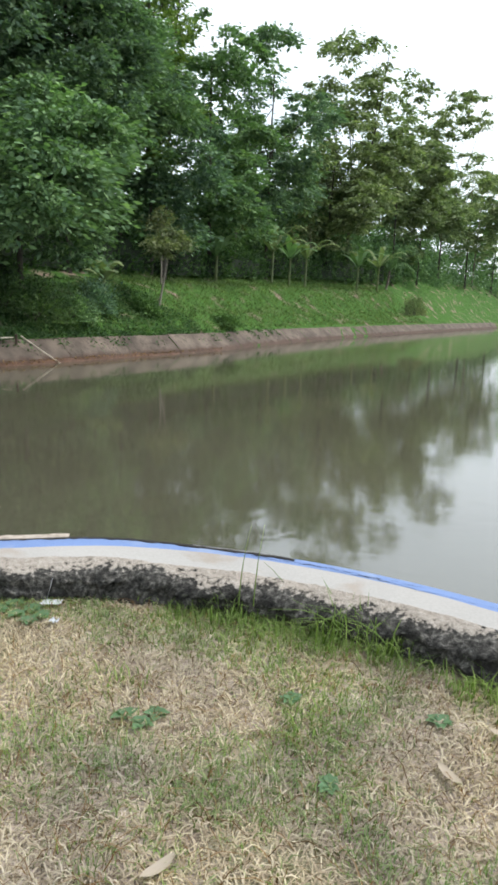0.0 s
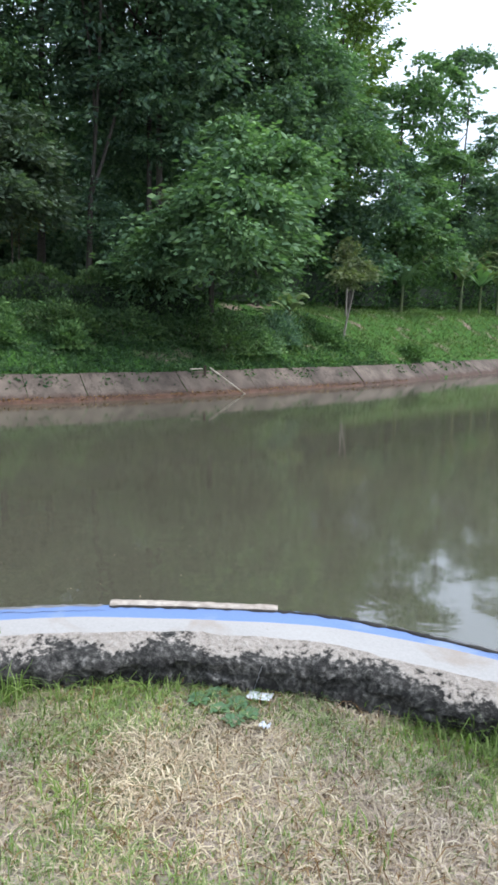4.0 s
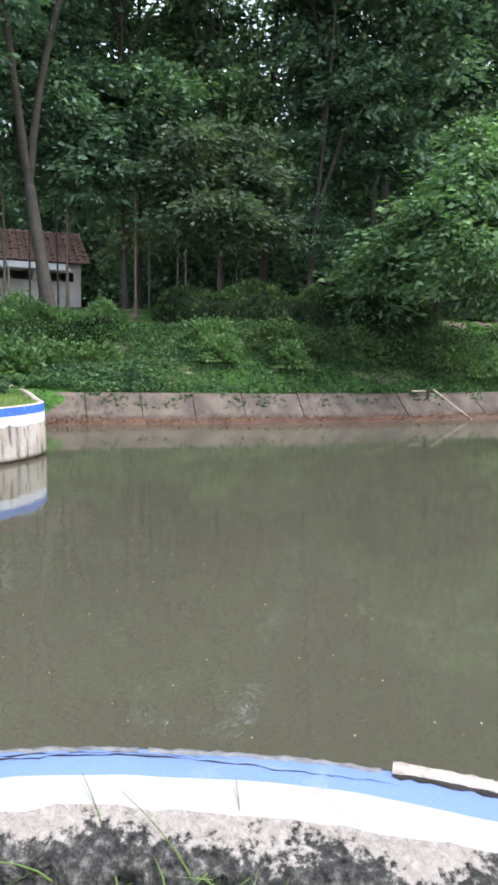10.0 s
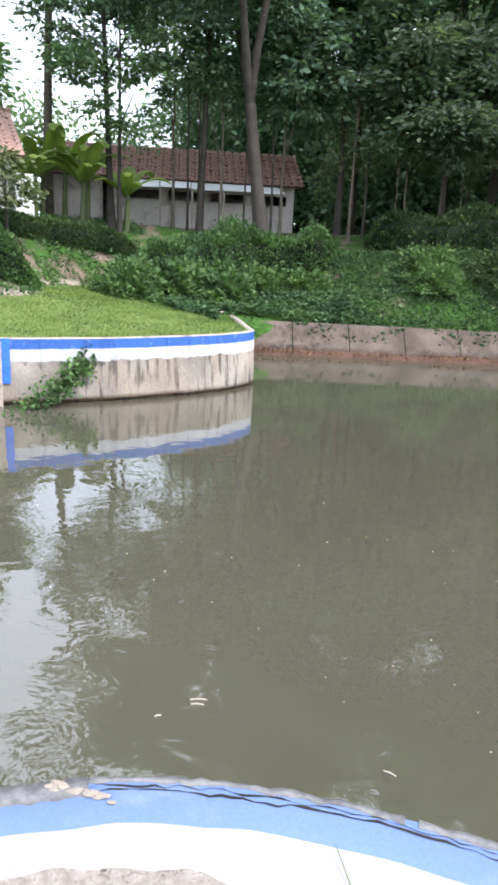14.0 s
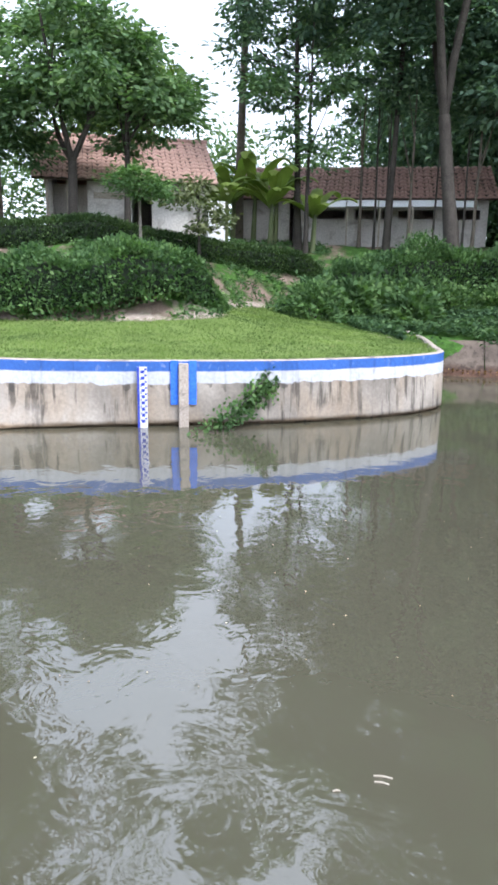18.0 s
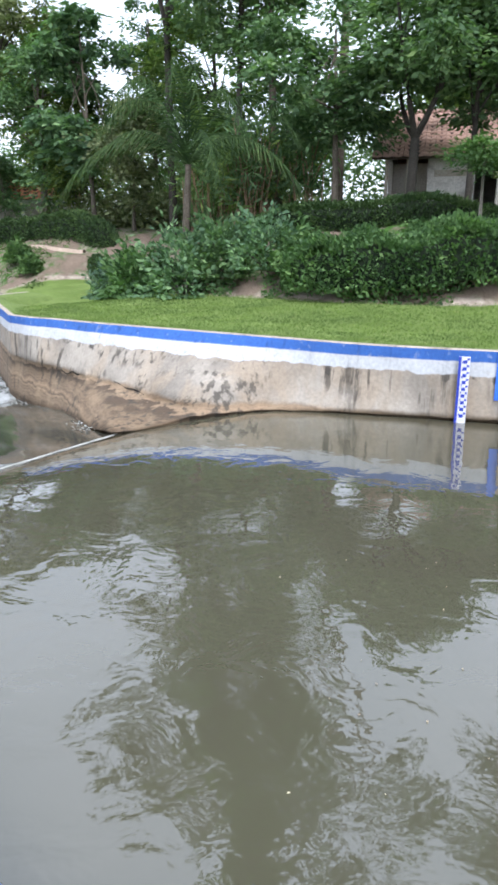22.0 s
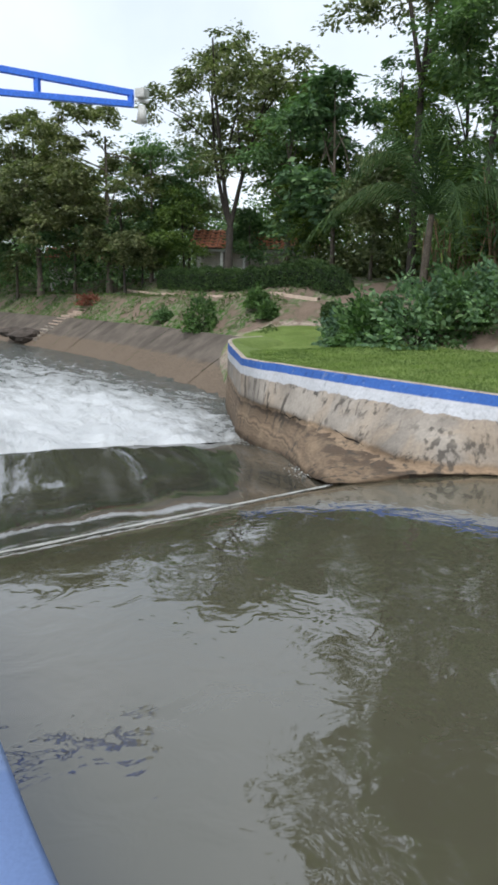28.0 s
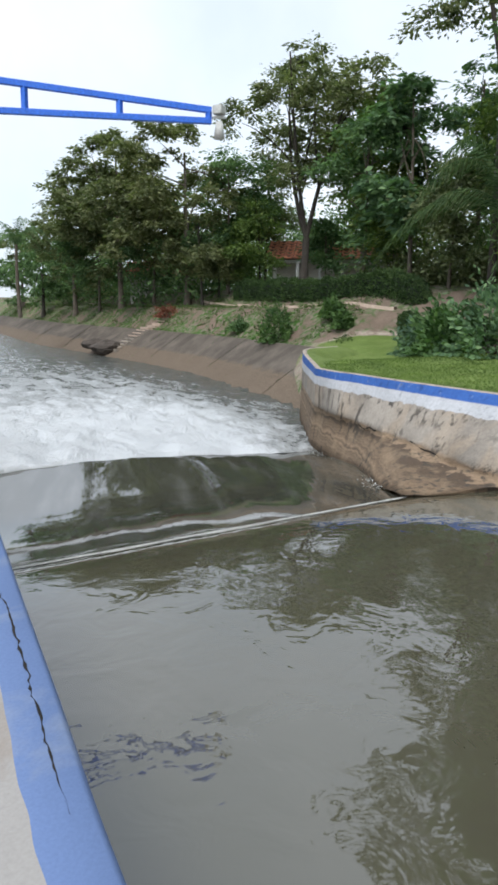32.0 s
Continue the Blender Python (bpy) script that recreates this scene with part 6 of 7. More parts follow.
belt("garden_growth", [(-60, -32), (-54, -19), (-51, -7), (-46, 5), (-39, 16), (-38, 28)], 6, 2.4, 8.5, 60000, 0.3, "leaf_mid", 740, "garden shrubs and small trees behind the houses")
belt("terrace_growth", [(-37.5, -7.0), (-33, -1.0), (-30.5, 3.0)], 2.5, 2.4, 2.0, 16000, 0.22, "leaf_olive", 742, "shrubs and young trees along the terrace")
belt("channel_growth", [(-88, -74), (-66, -50), (-52, -34), (-42, -20)], 8, 2.0, 4.5, 32000, 0.3, "leaf_mid", 741, "trees along the lower channel")


def pen_lawn(x, y):
    d = dist_to(PEN_TOP, x, y)
    return (~inside_poly(RIVER, x, y)) & (d > 0.13) & (d < 4.6) & (dist_to(FAR_WATER, x, y) > 1.0) & (dist_to(DOWN_WATER, x, y) > 2.6) & (x < -11)


ground_leaves("lawn_grass", pen_lawn, (-24, -11, -5, 12.5), 170000, 0.055, "grass_sunny", 750, "short bright green grass on the peninsula", "grass", 0.02, 0.16, 1.4)


def pen_bank(x, y):
    d = dist_to(PEN_TOP, x, y)
    return (~inside_poly(RIVER, x, y)) & (d > 4.45) & (d < 11.5) & (x < -13) & (wavy(x, y, 2.2, 9) > -0.15)


ground_leaves("bank_weeds", pen_bank, (-26, -13, -6, 16), 80000, 0.11, "leaf_bush", 751, "weeds on the earth bank behind the lawn", "weeds", 0.15)


def down_bank(x, y):
    d = dist_to(DOWN_WATER, x, y)
    return (~inside_poly(RIVER, x, y)) & (d > 2.7) & (d < 8) & (x < -24.5) & (wavy(x, y, 4.5, 10) > -0.15)


ground_leaves("bank_weeds", down_bank, (-75, -24, -70, -5), 230000, 0.17, "grass_bank", 752, "patches of grass on the earth bank of the lower channel", "weeds", 0.1, 0.25, 0.8)
# creeper that hangs on the weir wall
rng = np.random.default_rng(760)
t = rng.random(900)
cx = -11.62 + 0.28 * t + rng.normal(size=900) * 0.03
cy = 7.25 - 1.15 * t**1.5 + rng.normal(size=900) * (0.1 + 0.12 * t)
cz = 0.1 - 0.82 * t + rng.normal(size=900) * 0.06
root = thing("wall_creeper", (-11.45, 7.0, 0.0), "green creeper hanging down the stained weir wall", "creeper")
v, f = leaves_np(np.column_stack([cx, cy, np.maximum(cz, POOL + 0.02)]) - [-11.45, 7.0, 0.0] + [0.08, 0, 0], rng, 0.085, 0.7, 0.3)
part_np("foliage", v, f, M["leaf_bush"], root)
u = np.linspace(0, 1, 6)[:, None]
v, f = tube_np(u * [0.2, -0.9, -0.75] + [-0.05, 0.25, 0.15], 0.008 * np.ones(6), 5)
part_np("stem", v, f, M["bark_dark"], root)

# ---- houses ----


def tile_mesh(name, w, l, material):
    """One curved clay roof tile."""
    xs, ys = np.linspace(-w / 2, w / 2, 5), (0, l)
    top = [(x, y, 0.03 + 0.018 * math.cos(i * math.pi / 2) - 0.01 * (y > 0)) for y in ys for i, x in enumerate(xs)]
    low = [(x, y, z - 0.02) for x, y, z in top]
    v = np.array(top + low)
    f = [(i, i + 1, i + 6, i + 5) for i in range(4)] + [(i + 10, i + 15, i + 16, i + 11) for i in range(4)] + [(i + 10, i + 11, i + 1, i) for i in range(4)]
    return mesh_from(name, v, f, material)


def roof_slope(root, x0, x1, y0, z0, y1, z1, w, l, material, seed, lower_board=True):
    """Battens' board with single tiles laid in courses from the eave (y0, z0) to the ridge (y1, z1)."""
    rng = np.random.default_rng(seed)
    run = math.hypot(y1 - y0, z1 - z0)
    tilt = math.atan2(z1 - z0, y1 - y0)
    board = part("roof_board", box((x1 - x0, run, 0.06), ((x0 + x1) / 2, (y0 + y1) / 2, (z0 + z1) / 2 - 0.03), turn=Matrix.Rotation(tilt, 4, "X")), M["wood_dark"], root)
    me = tile_mesh("roof_tile", w * 0.98, l * 1.12, material)
    nc, nr = int((x1 - x0) / w), int(run / l)
    for j in range(nr):
        for i in range(nc):
            t = new("roof_tile", me)
            t.parent = board
            d = (j + 0.02) * run / nr
            x = x0 + (i + 0.5 + 0.06 * rng.normal() * 0.3) * (x1 - x0) / nc
            t.matrix_basis = Matrix.Translation((x, y0 + math.cos(tilt) * d, z0 + math.sin(tilt) * d + 0.012 * rng.random())) @ Matrix.Rotation(tilt - 0.05, 4, "X") @ Matrix.Rotation(rng.normal() * 0.02, 4, "Z")
    return board


def frame_wall(root, pieces, material, name="wall", label=""):
    for x0, x1, y0, y1, z0, z1 in pieces:
        part(name, box((x1 - x0, y1 - y0, z1 - z0), ((x0 + x1) / 2, (y0 + y1) / 2, (z0 + z1) / 2), 0.008), material, root, label)


def gable(root, x, y0, z0, ym, z1, y1, material, thick=0.12):
    bm = bmesh.new()
    a = [bm.verts.new(p) for p in ((x, y0, z0), (x, y1, z0), (x, ym, z1))]
    face = bm.faces.new(a)
    out = bmesh.ops.extrude_face_region(bm, geom=[face])
    bmesh.ops.translate(bm, vec=(thick, 0, 0), verts=[g for g in out["geom"] if isinstance(g, bmesh.types.BMVert)])
    bmesh.ops.recalc_face_normals(bm, faces=bm.faces)
    part("gable", bm, material, root)


bpy.context.view_layer.update()
z_h = height(-25.5, 8.0)
house = thing("house", (-25.7, 6.6, z_h), "small plastered house with a weathered red tile roof and dark doorway", "house", "", 74.7)
bpy.context.view_layer.update()
E1, R1 = 4.45 - z_h, 6.05 - z_h
frame_wall(house, [(1.3, 2.72, 0, 0.14, 0, E1), (3.36, 5.1, 0, 0.14, 0, E1), (2.72, 3.36, 0, 0.14, 2.05, E1)], M["plaster"], label="pale plastered front wall")
frame_wall(house, [(0.0, 0.14, 1.4, 5.0, 0, E1), (5.0, 5.14, 0.14, 5.0, 0, E1), (0.14, 5.0, 4.86, 5.0, 0, E1), (1.3, 1.42, 0.14, 2.0, 0, E1), (0.14, 1.3, 1.9, 2.0, 0, E1)], M["plaster"])
frame_wall(house, [(1.5, 2.55, -0.02, 0.0, E1 - 0.62, E1 - 0.42)], M["wood_pale"], "lintel")
frame_wall(house, [(5.16, 5.72, -0.5, 0.9, 0.0, 1.28)], M["plaster_white"], "annex", "low white annex wall")
for x in (0.08, 0.72):
    part("porch_post", box((0.09, 0.09, E1), (x, -0.4, E1 / 2), 0.006), M["wood_pale"], house)
part("door", box((0.6, 0.04, 2.0), (3.0, 1.0, 1.0), 0.004, Matrix.Rotation(radians(80), 4, "Z")), M["wood_dark"], house, "dark wooden door standing open")
roof_slope(house, -0.35, 5.45, -0.75, E1 - 0.12, 2.3, R1, 0.3, 0.29, M["tile"], 801)
part("back_roof", box((5.8, 3.35, 0.07), (2.55, 3.75, (R1 + E1) / 2 - 0.1), turn=Matrix.Rotation(-math.atan2(R1 - E1, 2.9), 4, "X")), M["tile"], house)
gable(house, 5.02, 0.0, E1, 2.3, R1 - 0.08, 5.0, M["plaster"])
gable(house, 0.0, 0.0, E1, 2.3, R1 - 0.08, 5.0, M["plaster"])
ridge_pts = np.linspace(-0.4, 5.5, 3)
v, f = tube_np([(x, 2.3, R1 + 0.03) for x in ridge_pts], [0.09] * 3, 8)
part_np("ridge_cap", v, f, M["tile_old"], house)

z_o = height(-25.0, 19.5)
old = thing("house", (-28.5, 15.0, z_o), "old house with a mossy brown tile roof and white awning", "house", "", 54.0)
bpy.context.view_layer.update()
E2, R2 = 4.55 - z_o, 6.0 - z_o
frame_wall(old, [(0, 1.9, 0, 0.15, 0, E2), (2.3, 3.0, 0, 0.15, 0, E2), (1.9, 2.3, 0, 0.15, 1.75, E2), (3.0, 9.6, 0, 0.15, 0, 1.15), (3.0, 9.6, 0, 0.15, 1.5, E2)], M["plaster"], label="grey plastered front wall")
frame_wall(old, [(4.2, 4.5, 0, 0.15, 1.15, 1.5), (5.8, 6.2, 0, 0.15, 1.15, 1.5), (7.6, 8.0, 0, 0.15, 1.15, 1.5), (9.3, 9.6, 0, 0.15, 1.15, 1.5)], M["plaster"], "pier")
frame_wall(old, [(0, 0.15, 0.15, 5, 0, E2), (9.45, 9.6, 0.15, 5, 0, E2), (0.15, 9.45, 4.85, 5, 0, E2)], M["plaster"])
roof_slope(old, -0.4, 9.9, -0.6, E2 - 0.1, 2.4, R2, 0.32, 0.36, M["tile_old"], 802)
part("back_roof", box((10.3, 3.3, 0.07), (4.75, 3.85, (R2 + E2) / 2 - 0.1), turn=Matrix.Rotation(-math.atan2(R2 - E2, 2.9), 4, "X")), M["tile_old"], old)
gable(old, 0.0, 0.0, E2, 2.4, R2 - 0.08, 5.0, M["plaster"])
gable(old, 9.48, 0.0, E2, 2.4, R2 - 0.08, 5.0, M["plaster"])
for k in range(5):
    awn = part("awning_sheet", box((1.16, 1.25, 0.025), (3.6 + 1.2 * k, -1.15, E2 - 0.34 + 0.02 * (k % 2)), 0.004, Matrix.Rotation(radians(16), 4, "X")), M["sheet_white"], old, "white corrugated sheet")
    part("awning_post", box((0.07, 0.07, E2 - 0.55), (3.05 + 1.2 * k, -1.7, (E2 - 0.55) / 2), 0.004), M["wood_pale"], old)
for k in range(11):
    x, y = (-23.6 + 0.55 * k + 0.2 * math.sin(k * 3.0), 17.0 + 0.45 * k + 0.3 * math.cos(k * 5.0))
    if abs(x + 19.6) < 0.5:
        continue
    tree((x, y), 6.0 + 0.7 * math.sin(k), 0.9, 4.0, "leaf_dark", 820 + k, 0.26, 14, 30, 0.05 + 0.02 * (k % 3 == 0), ("bark", "bark_dark", "bark_dark")[k % 3], limbs=3, clump_r=0.4, label="thin straight trunk in front of the old house", group="thin trees by the old house")

for nm, (hx, hy, rz_, wide, lift) in enumerate(((-43.5, -14.9, 106, 7.5, 0.85), (-49.5, -29.5, 118, 6.0, 1.2))):
    z_v = height(hx, hy)
    ver = thing("house", (hx, hy, z_v), "distant house with an orange tile roof and white veranda posts", "house", "houses beyond the bank", rz_)
    bpy.context.view_layer.update()
    frame_wall(ver, [(0, wide, 1.2, 1.35, 0, 1.1 + lift)], M["plaster"])
    for k in range(6):
        part("veranda_post", box((0.16, 0.16, 0.8 + lift), (0.3 + k * (wide - 0.6) / 5, 0.0, (0.8 + lift) / 2), 0.01), M["plaster_white"], ver, "white painted post")
    part("veranda_beam", box((wide, 0.14, 0.16), (wide / 2, 0, 0.88 + lift), 0.01), M["sheet_white"], ver)
    roof_slope(ver, -0.3, wide + 0.3, -0.5, 1.0 + lift, 2.6, 2.3 + lift, 0.55, 0.55, M["tile_orange"], 803 + nm)

# ---- staff gauge and pilaster on the weir wall ----


def wall_at(x, y):
    """The point of the wall's face nearest to (x, y), and the way it faces."""
    k = int(np.argmin(np.hypot(topl[:, 0] - x, topl[:, 1] - y)))
    return topl[k], -inn[k]


p, out = wall_at(-12.3, 5.3)
rz = math.degrees(math.atan2(out[1], out[0])) + 90
lean = math.degrees(math.atan2(0.07, 1.0))
p, out = wall_at(-12.08, 5.3)
gauge = thing("staff_gauge", (p[0] + out[0] * 0.075, p[1] + out[1] * 0.075, POOL), "blue and white water level staff fixed to the weir wall", "gauge", "", rz)
part("board", box((0.15, 0.03, 0.94), (0, 0.0, 0.46), 0.004), M["gauge_white"], gauge, "pale backing board")
part("stripe", box((0.035, 0.012, 0.94), (-0.057, -0.018, 0.46), 0.002), M["gauge_blue"], gauge)
for k in range(9):
    part("mark", box((0.05, 0.012, 0.045), (0.012, -0.018, 0.1 + 0.095 * k), 0.002), M["gauge_blue"], gauge)
    part("tick", box((0.03, 0.012, 0.028), (0.053, -0.018, 0.14 + 0.095 * k), 0.002), M["gauge_blue"], gauge)
for k in range(8):
    part("figure_bar", box((0.012, 0.012, 0.03), (-0.018, -0.018, 0.12 + 0.105 * k), 0.001), M["gauge_blue"], gauge)
p, out = wall_at(-11.87, 5.85)
pil = thing("pilaster", (p[0] + out[0] * 0.05, p[1] + out[1] * 0.05, POOL - 0.1), "narrow worn concrete pilaster between blue painted strips", "pilaster", "", rz)
part("shaft", box((0.15, 0.12, 1.08), (0, 0.0, 0.54), 0.015), M["cap_pale"], pil)
for x in (-0.14, 0.14):
    part("painted_strip", box((0.12, 0.02, 0.68), (x, 0.03, 0.78), 0.003), M["paint_blue"], pil, "blue painted strip")

# ---- sensor boom over the lower channel ----
boom = thing("sensor_boom", (-8.9, -8.26, height(-8.9, -8.26) - 0.05), "blue welded steel boom reaching out over the water", "boom")
b_end, b_root = Vector((-12.66, -2.93, 0)), Vector((-8.9, -8.26, 0))
way = (b_end - b_root).normalized()
length = (b_end - b_root).length
z_base = boom.matrix_world.translation.z


def bar(name, a, b, w, parent, material, origin):
    a, b = Vector(a) - origin, Vector(b) - origin
    d = b - a
    turn = d.to_track_quat("X", "Z").to_matrix().to_4x4()
    return part(name, box((d.length, w, w), (0, 0, 0), 0.008, Matrix.Identity(4)), material, parent), Matrix.Translation((a + b) / 2) @ turn


def put_bar(name, a, b, w, parent, material, origin):
    ob, m = bar(name, a, b, w, parent, material, origin)
    ob.data.transform(m)
    return ob


o_ = boom.matrix_world.translation.copy()
Z_LOW = 4.17
lowp = lambda s: b_root + way * s + Vector((0, 0, Z_LOW + 0.08 * s / length))  # noqa: E731
highp = lambda s: b_root + way * s + Vector((0, 0, Z_LOW + 0.68 - 0.45 * s / length))  # noqa: E731
put_bar("lower_chord", lowp(0), lowp(length), 0.085, boom, M["paint_blue"], o_)
put_bar("upper_chord", highp(0), highp(length), 0.085, boom, M["paint_blue"], o_)
for s_ in (length - 0.04, length - 1.34, length - 2.66, length - 3.98, length - 5.3):
    put_bar("web", lowp(s_), highp(s_), 0.075, boom, M["paint_blue"], o_)
put_bar("mast", b_root + Vector((0, 0, z_base)), b_root + Vector((0, 0, Z_LOW + 0.9)), 0.16, boom, M["paint_blue"], o_)
sp = lowp(length) + way * 0.12
sensor = thing("level_sensor", tuple(sp), "pale grey water level sensor with a horn hung from the boom", "sensor")
part("case", box((0.17, 0.15, 0.13), (0, 0, 0.16), 0.02), M["device_grey"], sensor)
bm = bmesh.new()
bmesh.ops.create_cone(bm, cap_ends=True, segments=16, radius1=0.085, radius2=0.05, depth=0.24, matrix=Matrix.Translation((0, 0, -0.12)))
part("horn", bm, M["device_grey"], sensor, smooth=True)
part("bracket", box((0.2, 0.05, 0.03), (0.0, 0, 0.06), 0.005, Matrix.Rotation(math.atan2(way.y, way.x), 4, "Z")), M["device_grey"], sensor)

# ---- small things along the banks ----
post = thing("marker_post", (-7.85, 23.0, -0.12), "short wooden post with a board on top of the slabs", "post")
part("post", box((0.07, 0.07, 0.34), (0, 0, 0.17), 0.006), M["wood_dark"], post)
part("board", box((0.5, 0.1, 0.035), (-0.28, -0.1, 0.22), 0.005, Matrix.Rotation(radians(60), 4, "Z")), M["wood_pale"], post)
pole = thing("leaning_pole", (-7.72, 23.1, 0.0), "thin pale pole leaning down the slabs into the water", "pole")
v, f = tube_np([(0, 0, 0.16), (0.55, 0.5, -0.35), (1.05, 0.95, -0.8)], [0.028, 0.026, 0.024], 7)
part_np("rod", v, f, M["wood_pale"], pole, smooth=True)

# rough steps down the lower channel's slope, and rubble at their foot
d_line = fine(DOWN_WATER, 0.3)
k_ = int(np.argmin(np.hypot(d_line[:, 0] + 38.5, d_line[:, 1] + 23.6)))
d_n = normals(d_line)[k_]
if inside_poly(RIVER, np.array([d_line[k_, 0] + d_n[0] * 2]), np.array([d_line[k_, 1] + d_n[1] * 2]))[0]:
    d_n = -d_n
ang = math.degrees(math.atan2(d_n[1], d_n[0])) - 90
steps = thing("steps", (d_line[k_, 0], d_line[k_, 1], TAIL), "rough concrete steps down the channel lining", "stairs", "", ang)
for k in range(9):
    part("step", box((1.3, 0.3, 0.2), (0, 0.35 + 0.27 * k, 0.3 + 0.165 * k), 0.015), M["brick_edge"] if k > 4 else M["concrete"], steps)
for k in range(9):
    part("step", box((1.2, 0.35, 0.16), (0, 3.0 + 0.34 * k, 1.75 + 0.15 * k), 0.02), M["brick_edge"], steps)
r_ = np.random.default_rng(840)
for k in range(12):
    w = r_.uniform(0.35, 1.0)
    q = d_line[k_ + 2 + k // 2] + d_n * r_.uniform(-0.2, 0.9)
    bm = bmesh.new()
    bmesh.ops.create_icosphere(bm, subdivisions=2, radius=w)
    for v in bm.verts:
        v.co *= 0.8 + 0.35 * noise.noise(v.co * 1.3 + Vector((k * 7, 0, 0)))
        v.co.z *= 0.45
    rock = part("rock", bm, M["stone"])
    rock.matrix_world = Matrix.Translation((q[0], q[1], TAIL + 0.3 + 0.4 * r_.random()))
    tagged(rock, "dark broken slab of rubble on the channel lining", "rock", "rubble by the steps")
# kerb of the path above the lower channel
dl = fine([(-43.6, -19.7), (-41.6, -17.3), (-36.2, -10.7), (-30.9, -4.2)], 0.5)
dn_ = normals(dl)
if inside_poly(RIVER, (dl + dn_ * 2)[10:11, 0], (dl + dn_ * 2)[10:11, 1])[0]:
    dn_ = -dn_
c0, c1 = dl, dl + dn_ * 0.15
zk = land(c0[:, 0], c0[:, 1])[0]
v, f = loft([with_z(c0, zk - 0.3), with_z(c0, zk + 0.14), with_z(c1, zk + 0.14), with_z(c1, zk - 0.3)])
tagged(part_np("path_kerb", v, f, M["brick_edge"]), "low pale kerb along the earth path", "kerb", kind="structure")

# ---- the near lawn ----


def near_lawn(x, y):
    return ~inside_poly(RIVER, x, y) & (dist_to(nl[::4], x, y) > 0.43)


rng = np.random.default_rng(900)


def lawn_points(n, x0, x1, y0, y1, patch=None):
    x, y = rng.uniform(x0, x1, n), rng.uniform(y0, y1, n)
    keep = near_lawn(x, y)
    x, y = x[keep], y[keep]
    if patch:
        keep = patch(x, y)
        x, y = x[keep], y[keep]
    return np.column_stack([x, y, land(x, y)[0] - 0.005])


green_patch = lambda x, y: wavy(x, y, 1.3, 41) + 0.5 * wavy(x, y, 0.5, 42) + rng.normal(size=len(x)) * 0.3 > 0.0  # noqa: E731
straw_patch = lambda x, y: wavy(x, y, 1.3, 41) + 0.5 * wavy(x, y, 0.5, 42) + rng.normal(size=len(x)) * 0.5 < 0.4  # noqa: E731


def thick(x, y):
    """The matted cover by the wall, thinning out at its rim."""
    out = np.hypot(np.maximum(np.abs(x + 0.7) - 2.7, 0), np.maximum(0.6 - y, 0)) + 0.25 * wavy(x, y, 0.6, 43) * (y < 0.6)
    return rng.random(len(x)) < np.clip(1 - out / 0.8, 0, 1) ** 2


blades("lawn_straw", lawn_points(200000, -4.2, 2.8, -0.2, 3.4, lambda x, y: thick(x, y) & straw_patch(x, y)), rng, 0.038, 0.0028, "straw", "dry straw-coloured clippings matted on the lawn", 2.0)
blades("lawn_grass", lawn_points(133000, -4.2, 2.8, -0.2, 3.4, lambda x, y: thick(x, y) & green_patch(x, y)), rng, 0.05, 0.0023, "grass_lawn", "short yellowing green grass in patches", 0.9)
blades("lawn_grass", lawn_points(43000, -4.2, 2.8, -0.2, 3.4, lambda x, y: thick(x, y) & green_patch(x, y)), rng, 0.05, 0.0022, "grass_green", "short fresh green blades among dry clippings", 0.9)
blades("dead_stalks", lawn_points(15000, -4.2, 2.8, -0.2, 3.4, thick), rng, 0.06, 0.002, "dead_leaf", "brown dead stalks lying in the lawn", 2.2)
# thinner cover over the rest of the lawn


def rest(x, y):
    return ~((x > -3.4) & (x < 2.0) & (y > 0.6) & (y < 3.4)) & (rng.random(len(x)) < np.clip(1.3 - np.hypot(x + 0.7, y - 1.5) / 7.5, 0.12, 1))


blades("lawn_straw", lawn_points(90000, -7.5, 6.5, -6.5, 3.4, lambda x, y: rest(x, y) & straw_patch(x, y)), rng, 0.05, 0.004, "straw", "dry straw-coloured clippings over the wide lawn", 2.0)
blades("lawn_grass", lawn_points(70000, -7.5, 6.5, -6.5, 3.4, lambda x, y: rest(x, y) & green_patch(x, y)), rng, 0.055, 0.004, "grass_lawn", "short yellowing grass over the wide lawn", 1.0)
# tufts along the wall's foot
tn = nl[(nl[:, 0] > -3.2) & (nl[:, 0] < 1.7)]
tnn = nn[(nl[:, 0] > -3.2) & (nl[:, 0] < 1.7)]
k = rng.integers(0, len(tn), 5200)
edge_ok = np.sin(k * 0.045) + np.sin(k * 0.11 + 1) + rng.normal(size=len(k)) * 0.5 > 0.1
k = k[edge_ok]
pt_ = tn[k] + tnn[k] * (0.45 + np.abs(rng.normal(size=len(k))) * 0.11)[:, None]
blades("wall_foot_grass", np.column_stack([pt_, land(*pt_.T)[0] - 0.03]), rng, 0.12, 0.003, "grass_green", "green grass growing along the foot of the wall", 0.7)
